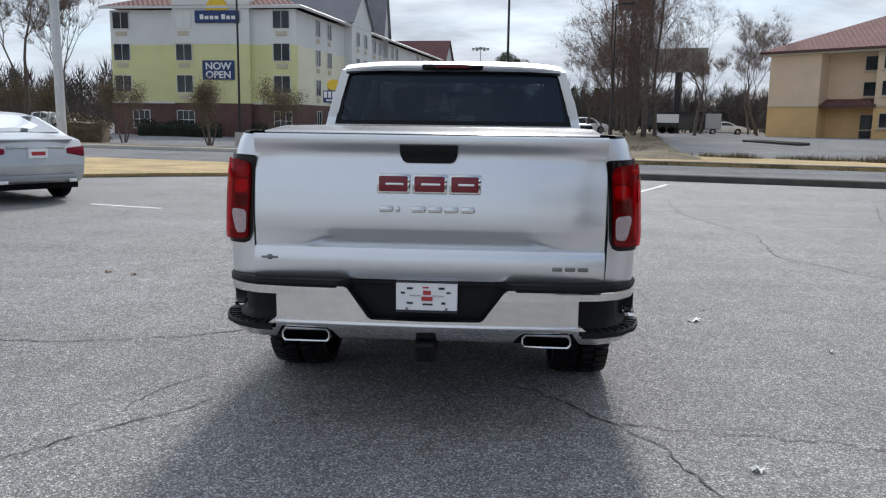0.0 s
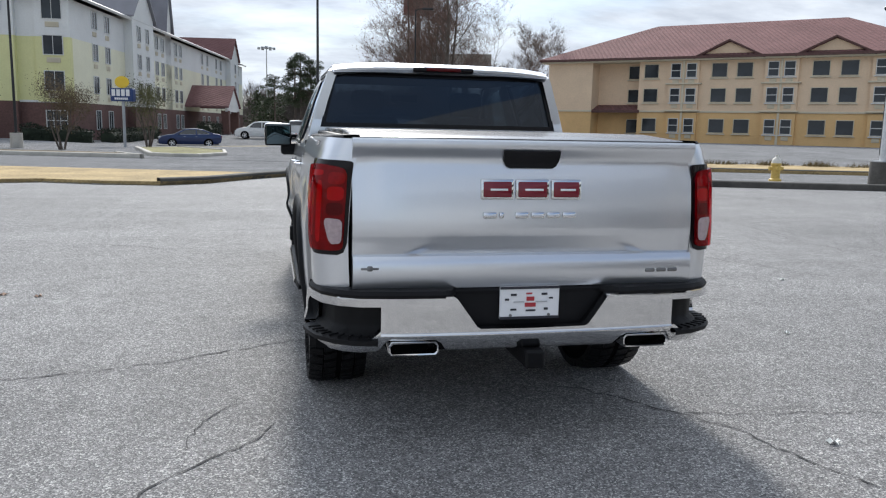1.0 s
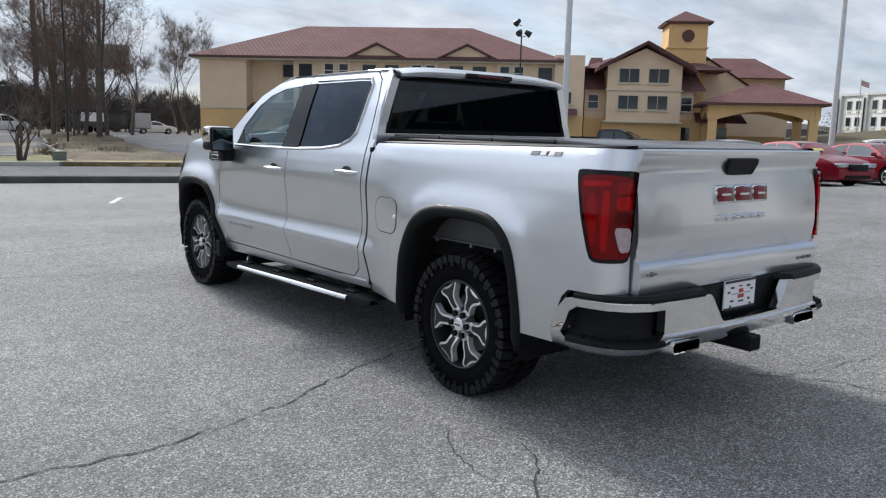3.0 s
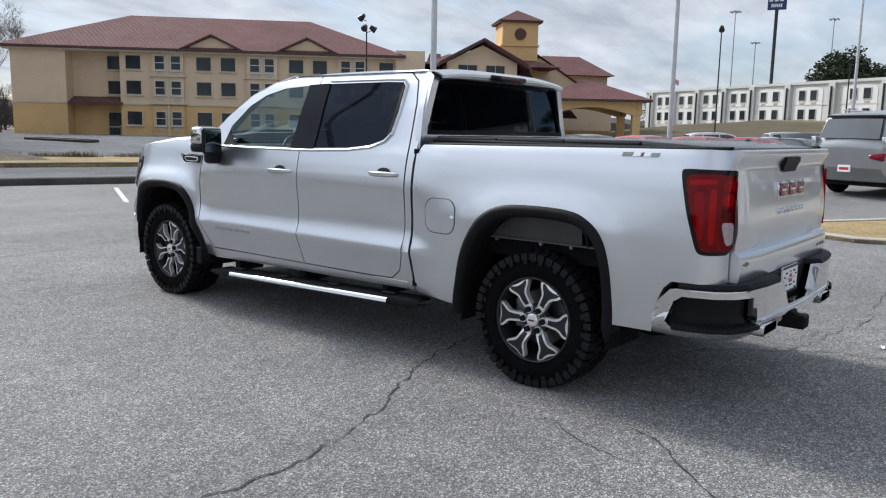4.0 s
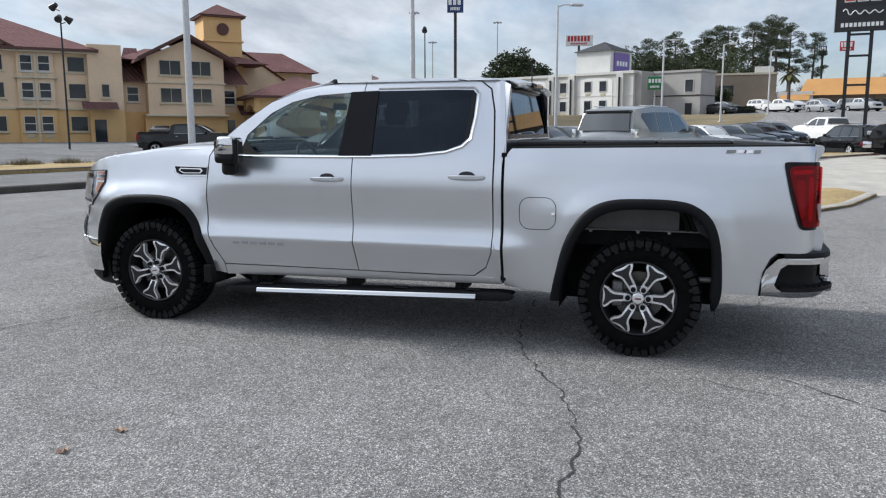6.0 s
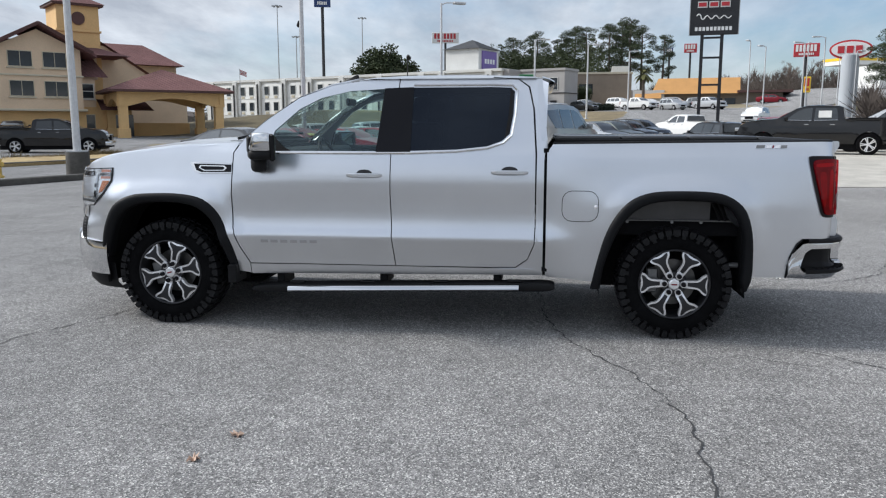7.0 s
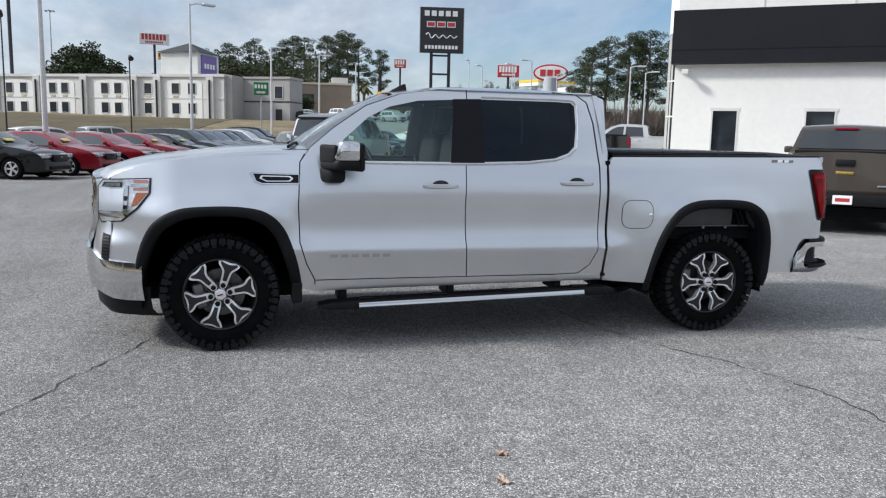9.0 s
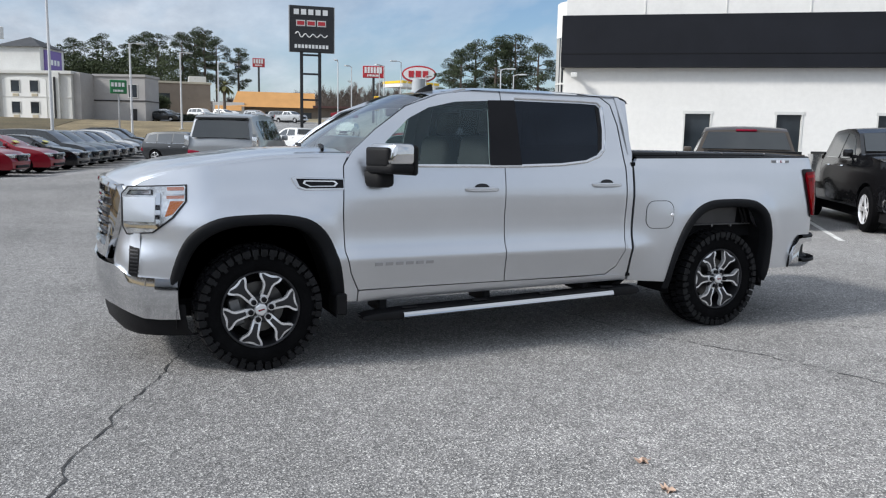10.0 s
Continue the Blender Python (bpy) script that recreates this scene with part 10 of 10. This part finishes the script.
# eastern hill
for i, (x, y, s) in enumerate(((164, 12, 1.25), (165, 7, 1.35), (166, 2, 1.3), (163, -3, 1.4), (166, -8, 1.5), (162, -12, 1.55), (167, -15, 1.45), (164, -19, 1.25), (170, -1, 1.5), (171, -11, 1.6))):
    tree("pine", x, y, s * 0.84, 63 * i, "tall pine on the eastern hill", i % 4 + 1, group="hill pines")
for i, (x, y, s) in enumerate(((158, 16, 1.5), (156, 10, 1.55), (152, 5, 1.4), (154, 12, 1.5), (159, 39, 1.9), (160, 34.5, 1.8), (166, 42, 1.0), (184, 66, 1.5), (190, 58, 1.6), (162, 26, 0.9), (200, 72, 1.0), (136, 3.5, 0.75), (139, 0.5, 0.8), (150, -4, 0.9), (153, -8, 0.9))):
    tree("evergreen", x, y, s * 1.25, 41 * i, "broad dark evergreen behind the long hotel", i % 3 + 1, group="hill evergreens")
for i, (x, y, s) in enumerate(((66, -24.5, 0.70), (68, -27, 0.78), (64.5, -27.5, 0.80), (66, -30.5, 0.84), (63, -31.5, 0.78), (71, -26, 0.64), (69.5, -32, 0.80))):
    tree("pine", x, y, s, 57 * i, "pine beyond the showroom", i % 4 + 1, group="showroom pines")
for i, (x, y, s) in enumerate(((150, -40, 0.8), (158, -48, 0.9), (170, -45, 0.9), (180, -35, 0.8), (150, -30, 0.7), (140, -52, 0.8))):
    tree("bare", x, y, s * 0.5, 31 * i, "bare tree beside the far road", i % 3 + 1, group="far road trees")


def palm(x, y):
    t = thing("palm_tree", pose(x, y, rise(x, y)), "palm with a ragged crown by the restaurant", "palm")
    b = bmesh.new()
    tube(b, [(0, 0, -0.3), (0.1, 0, 3.0), (0, 0.1, 5.6)], [0.3, 0.24, 0.22], 8)
    part("trunk", b, BARK, t)
    b = bmesh.new()
    rng = random.Random(5)
    for k in range(30):
        a, e = rng.uniform(0, 6.28), rng.uniform(-0.7, 1.1)
        d = Vector((math.cos(a) * math.cos(e), math.sin(a) * math.cos(e), math.sin(e)))
        pts = [Vector((0, 0, 5.6)) + d * 1.9 * s + Vector((0, 0, -0.7 * s * s)) for s in (0, 0.4, 0.8, 1.0)]
        side = d.cross(Vector((0, 0, 1))).normalized()
        grid(b, [[p - side * w, p + side * w] for p, w in zip(pts, (0.04, 0.35, 0.3, 0.02))])
    part("crown", b, OLIVELEAF, t, angle=0)


palm(132.2, -11.3)


def hedge(name, pts, w, h, seed, label, mat=None, size=0.09, n=260):
    """A clipped shrub row: a dark core full of small leaves."""
    rng = random.Random(seed)
    b = bmesh.new()
    for a, c in zip(pts, pts[1:]):
        a, c = Vector(a), Vector(c)
        L = (c - a).length
        d = (c - a).normalized()
        s = Vector((-d.y, d.x))
        for _ in range(int(n * L)):
            t, u, v = rng.uniform(0, L), rng.uniform(-1, 1), rng.uniform(0, 1)
            k = max(abs(u), v)
            u, v = u / k * rng.uniform(0.75, 1.05), v / k * rng.uniform(0.75, 1.05)
            q = a + d * t + s * u * w / 2
            leaf_quad(b, Vector((q.x, q.y, rise(q.x, q.y) + v * h * (0.88 + 0.12 * math.sin(t * 2.3)) + 0.03)), size, rng)
        rows = []
        for k in range(int(L / 0.4) + 2):
            q = a + d * min(L - 0.15, 0.15 + 0.4 * k)
            g, f = rise(q.x, q.y), 0.80 + 0.1 * noise.noise((k * 0.9, seed, 0))
            rows.append([(q.x + s.x * w * u * f, q.y + s.y * w * u * f, g + h * z * f) for u, z in ((-0.42, -0.1), (-0.45, 0.6), (-0.33, 0.88), (0.0, 0.95), (0.33, 0.88), (0.45, 0.6), (0.42, -0.1))])
        grid(b, rows)
        for row in (rows[0], rows[-1]):
            b.faces.new([b.verts.new(p) for p in row])
    return tagged(part(name, b, mat or HEDGE, angle=0), label, "hedge", kind="stuff")


hedge("hedge", [(-29, 63.5), (-22, 63.2)], 1.6, 1.3, 1, "dark clipped hedge before the inn", n=340)
hedge("hedge", [(-19.5, 63.2), (-14.6, 64)], 1.6, 1.2, 2, "dark clipped hedge at the inn's corner", n=340)
hedge("hedge", [(-14.3, 67), (-12.6, 80)], 1.5, 1.1, 3, "dark clipped hedge along the inn's side", n=340)
hedge("hedge", [(-9.0, 92), (-8.2, 98)], 2.0, 1.5, 4, "dark clipped hedge by the inn's porch", n=340)
hedge("hedge", [(-24.5, 44.2), (-22.2, 44.6)], 2.0, 1.6, 5, "brown shrub before the inn", TANLEAF, n=340)
hedge("shrub_row", [(112, -1.0), (118, -5.0)], 1.4, 1.0, 6, "low dark shrubs at the long hotel's end", n=200, size=0.14)
def weeds(pts, w, h, seed, label, n, patchy=0.35):
    """A ragged strip of thin upright blades in uneven tufts."""
    rng = random.Random(seed)
    b = bmesh.new()
    for a, c in zip(pts, pts[1:]):
        a, c = Vector(a), Vector(c)
        L = (c - a).length
        d = (c - a).normalized()
        s = Vector((-d.y, d.x))
        for _ in range(int(n * L)):
            q = a + d * rng.uniform(0, L) + s * rng.uniform(-0.5, 0.5) * w
            k = noise.noise((q.x * 0.9, q.y * 0.9, seed))
            if k + rng.gauss(0, 0.18) < patchy - 0.45:
                continue
            p = Vector((q.x, q.y, wide_rise(q.x, q.y) + 0.05))
            hh = h * rng.uniform(0.3, 1.0) * (0.55 + 0.9 * max(0.0, k + 0.35))
            lean = Vector((rng.gauss(0, 0.45), rng.gauss(0, 0.45), 1)) * hh
            o = Vector((rng.gauss(0, 1), rng.gauss(0, 1), 0)).normalized() * rng.uniform(0.008, 0.02)
            b.faces.new([b.verts.new(p - o), b.verts.new(p + o), b.verts.new(p + lean)])
    return tagged(part("weeds", b, WEED, angle=0), label, "weeds", kind="stuff")


weeds([(4.0, 35.0), (9.0, 35.2), (16, 31.4), (28, 27.9), (44, 23.6)], 1.3, 0.34, 7, "ragged olive-brown weeds along the hotel verge", 420)
weeds([(5.0, 37), (7.5, 46), (10.0, 58)], 4.0, 0.40, 8, "ragged olive-brown weeds on the bank", 420)


def fallen_branch(pts, r, seed):
    """A dead limb lying on the bank, with a few broken stubs."""
    rng = random.Random(seed)
    b = bmesh.new()
    line = [Vector((x, y, rise(x, y) + 0.16 + r + rng.uniform(0, 0.06))) for x, y in dense(pts, 1.2)]
    tube(b, line, [r * (1 - 0.6 * k / len(line)) for k in range(len(line))], 6)
    for p in line[1:-1]:
        d = Vector((rng.gauss(0, 1), rng.gauss(0, 1), rng.uniform(0.2, 0.9))).normalized()
        tube(b, [p, p + d * rng.uniform(0.3, 0.8)], [r * 0.4, r * 0.15], 4)
    tagged(part("fallen_branch", b, DEADWOOD), "dead grey-brown branch lying on the leafy bank", "branch", "fallen branches")


for i, pts in enumerate(([(4.0, 36.5), (4.6, 41.5)], [(3.9, 38.6), (5.6, 42.0)], [(4.9, 42.2), (5.5, 47.5)], [(5.3, 44.5), (6.6, 49)], [(6.0, 48.5), (7.0, 54.5)], [(6.9, 53), (7.6, 58.5)])):
    fallen_branch(pts, 0.085 if i % 2 == 0 else 0.06, i + 3)


def utility_box(x, y):
    t = thing("utility_box", pose(x, y, rise(x, y) + 0.1, 0, 0, 14), "small grey-green utility box on the grass corner", "utility box")
    part("housing", newbox(-0.19, 0.19, -0.16, 0.16, 0.0, 0.30, 0.015, 2), BOXGREEN, t)
    part("lid", newbox(-0.205, 0.205, -0.175, 0.175, 0.30, 0.35, 0.015, 2), BOXGREEN, t)


utility_box(3.0, 32.4)


def far_woods(name, spots, seed, hmin, hmax, label, mat, dense_n=46, twigs=True):
    """A belt of distant trees, each a stem with a ragged cloud of twigs or leaves."""
    rng = random.Random(seed)
    b = bmesh.new()
    for x, y in spots:
        g = rise(x, y)
        h = rng.uniform(hmin, hmax)
        tube(b, [(x, y, g - 0.5), (x + rng.gauss(0, 0.3), y, g + h * 0.7)], [0.16, 0.05], 3)
        for _ in range(dense_n * 4):
            t = rng.uniform(0.0, 1) ** 0.8
            w = h * 0.34 * math.sin(math.pi * min(1, 0.18 + t * 0.8))
            c = Vector((x + rng.gauss(0, w * 0.6), y + rng.gauss(0, w * 0.6), g + h * t))
            if twigs:
                q = Vector((c.x - x, c.y - y, h * 0.35)).normalized() + Vector((rng.gauss(0, 0.3), rng.gauss(0, 0.3), rng.gauss(0, 0.25)))
                s = q.orthogonal().normalized() * rng.uniform(0.03, 0.075)
                b.faces.new([b.verts.new(c - s), b.verts.new(c + s), b.verts.new(c + q * rng.uniform(0.7, 2.0))])
            else:
                leaf_quad(b, c, rng.uniform(0.12, 0.34), rng)
    return tagged(part(name, b, mat, angle=0), label, "woods", kind="stuff")


def wooded_ridge(name, pts, h, depth, label, mat, seed):
    """A low uneven rise that closes the view behind the woods."""
    b = bmesh.new()
    noise_at = lambda t: 0.5 + 0.5 * math.sin(t * 1.7 + seed) * math.sin(t * 0.63 + 2 * seed)
    fine = dense(pts, 3.0)
    rows = []
    for i, p in enumerate(fine):
        a, c = Vector(fine[max(0, i - 1)]), Vector(fine[min(len(fine) - 1, i + 1)])
        d = (c - a).normalized()
        n = Vector((-d.y, d.x))
        g = rise(*p)
        hh = h * (0.72 + 0.28 * noise_at(i * 0.35)) + 0.5 * noise.noise((i * 0.7, seed, 0))
        rows.append([(p[0], p[1], g - 1), (p[0] + n.x * depth * 0.15, p[1] + n.y * depth * 0.15, g + hh * 0.7), (p[0] + n.x * depth * 0.5, p[1] + n.y * depth * 0.5, g + hh), (p[0] + n.x * depth, p[1] + n.y * depth, g - 1)])
    grid(b, rows)
    return tagged(part(name, b, mat, angle=0), label, "woods", kind="structure")


wooded_ridge("backdrop", [(-260, 120), (-150, 190), (-40, 205), (60, 205), (140, 190)], 7.5, 30, "distant wooded rise behind the hotels", WOODS, 1)
wooded_ridge("backdrop", [(140, 150), (215, 110), (240, 60), (242, 0), (236, -30), (250, -90)], 7.0, 30, "distant wooded rise east of the hotels", WOODS, 2)
# this western rise is added out of view and shows only in reflections
wooded_ridge("backdrop", [(-300, -40), (-240, 60), (-200, 120)], 9, 30, "added wooded rise to the west, out of view", WOODS, 3)
rw = random.Random(11)
far_woods("far_woods", [(rw.uniform(-150, 60), 150 + rw.uniform(0, 45)) for _ in range(260)], 12, 5.5, 8.5, "belt of bare brown woods behind the hotels", WOODS)
far_woods("far_woods", [(rw.uniform(0, 44), 108 + rw.uniform(0, 25)) for _ in range(110)], 13, 3.2, 5.4, "bare brown thicket behind the car park", WOODS)
far_woods("far_woods", [(rw.uniform(-110, -44), 62 + rw.uniform(0, 60)) for _ in range(130)], 14, 4.5, 8, "bare brown thicket west of the inn", WOODS)
far_woods("far_evergreens", [(rw.uniform(-5, 24), 118 + rw.uniform(0, 22)) for _ in range(60)], 22, 4.2, 6.8, "dark wood behind the inn's car park", DARKLEAF, 90, False)
far_woods("far_woods", [(170 + rw.uniform(0, 60), rw.uniform(-75, -18)) for _ in range(110)], 15, 2.6, 4.6, "bare woods beside the far road", WOODS)
far_woods("brush", [(60 + rw.uniform(0, 14), -34 + rw.uniform(0, 11)) for _ in range(60)], 21, 0.9, 2.3, "brown brush below the pines beyond the showroom", WOODS)
far_woods("far_evergreens", [(175 + rw.uniform(0, 50), rw.uniform(-12, 90)) for _ in range(110)], 16, 6, 10, "dark evergreen belt behind the long hotel", DARKLEAF, 90, False)
far_woods("far_woods", [(rw.uniform(60, 130), 95 + rw.uniform(0, 40)) for _ in range(110)], 17, 5, 7.5, "bare woods beyond the hotel", WOODS)
far_woods("far_evergreens", [(148 + rw.uniform(0, 16), -6 + rw.uniform(0, 24)) for _ in range(80)], 19, 8, 12.5, "dark evergreen thicket on the hillside", DARKLEAF, 100, False)


# small things on the asphalt
def oak_leaf(x, y, turn, size, mat, label):
    b = bmesh.new()
    pts = []
    for k in range(14):
        a = 2 * math.pi * k / 14
        r = (1.0 if k % 2 else 0.55) * size
        pts.append((1.5 * r * math.cos(a), r * math.sin(a)))
    vs = [b.verts.new((p[0], p[1], 0.012 + 0.012 * math.sin(i * 2.1))) for i, p in enumerate(pts)]
    c = b.verts.new((0, 0, 0.006))
    for i in range(14):
        b.faces.new((c, vs[i], vs[(i + 1) % 14]))
    o = part("leaf" if mat is DEADLEAF else "litter", b, mat, angle=0, m=pose(x, y, 0, 0, 0, turn))
    return tagged(o, label, "leaf" if mat is DEADLEAF else "litter")


for i, (x, y) in enumerate(((-3.55, 7.01), (-3.26, 6.92))):
    oak_leaf(x, y, 65 * i, 0.03, DEADLEAF, "curled brown oak leaf lying on the asphalt")
for i, (x, y, s) in enumerate(((1.22, 3.14, 0.03), (1.6, 5.75, 0.05), (2.3, 5.0, 0.02), (1.75, 6.1, 0.02), (3.6, 6.9, 0.03))):
    oak_leaf(x, y, 40 * i, s, PALELITTER, "pale scrap of litter on the asphalt")
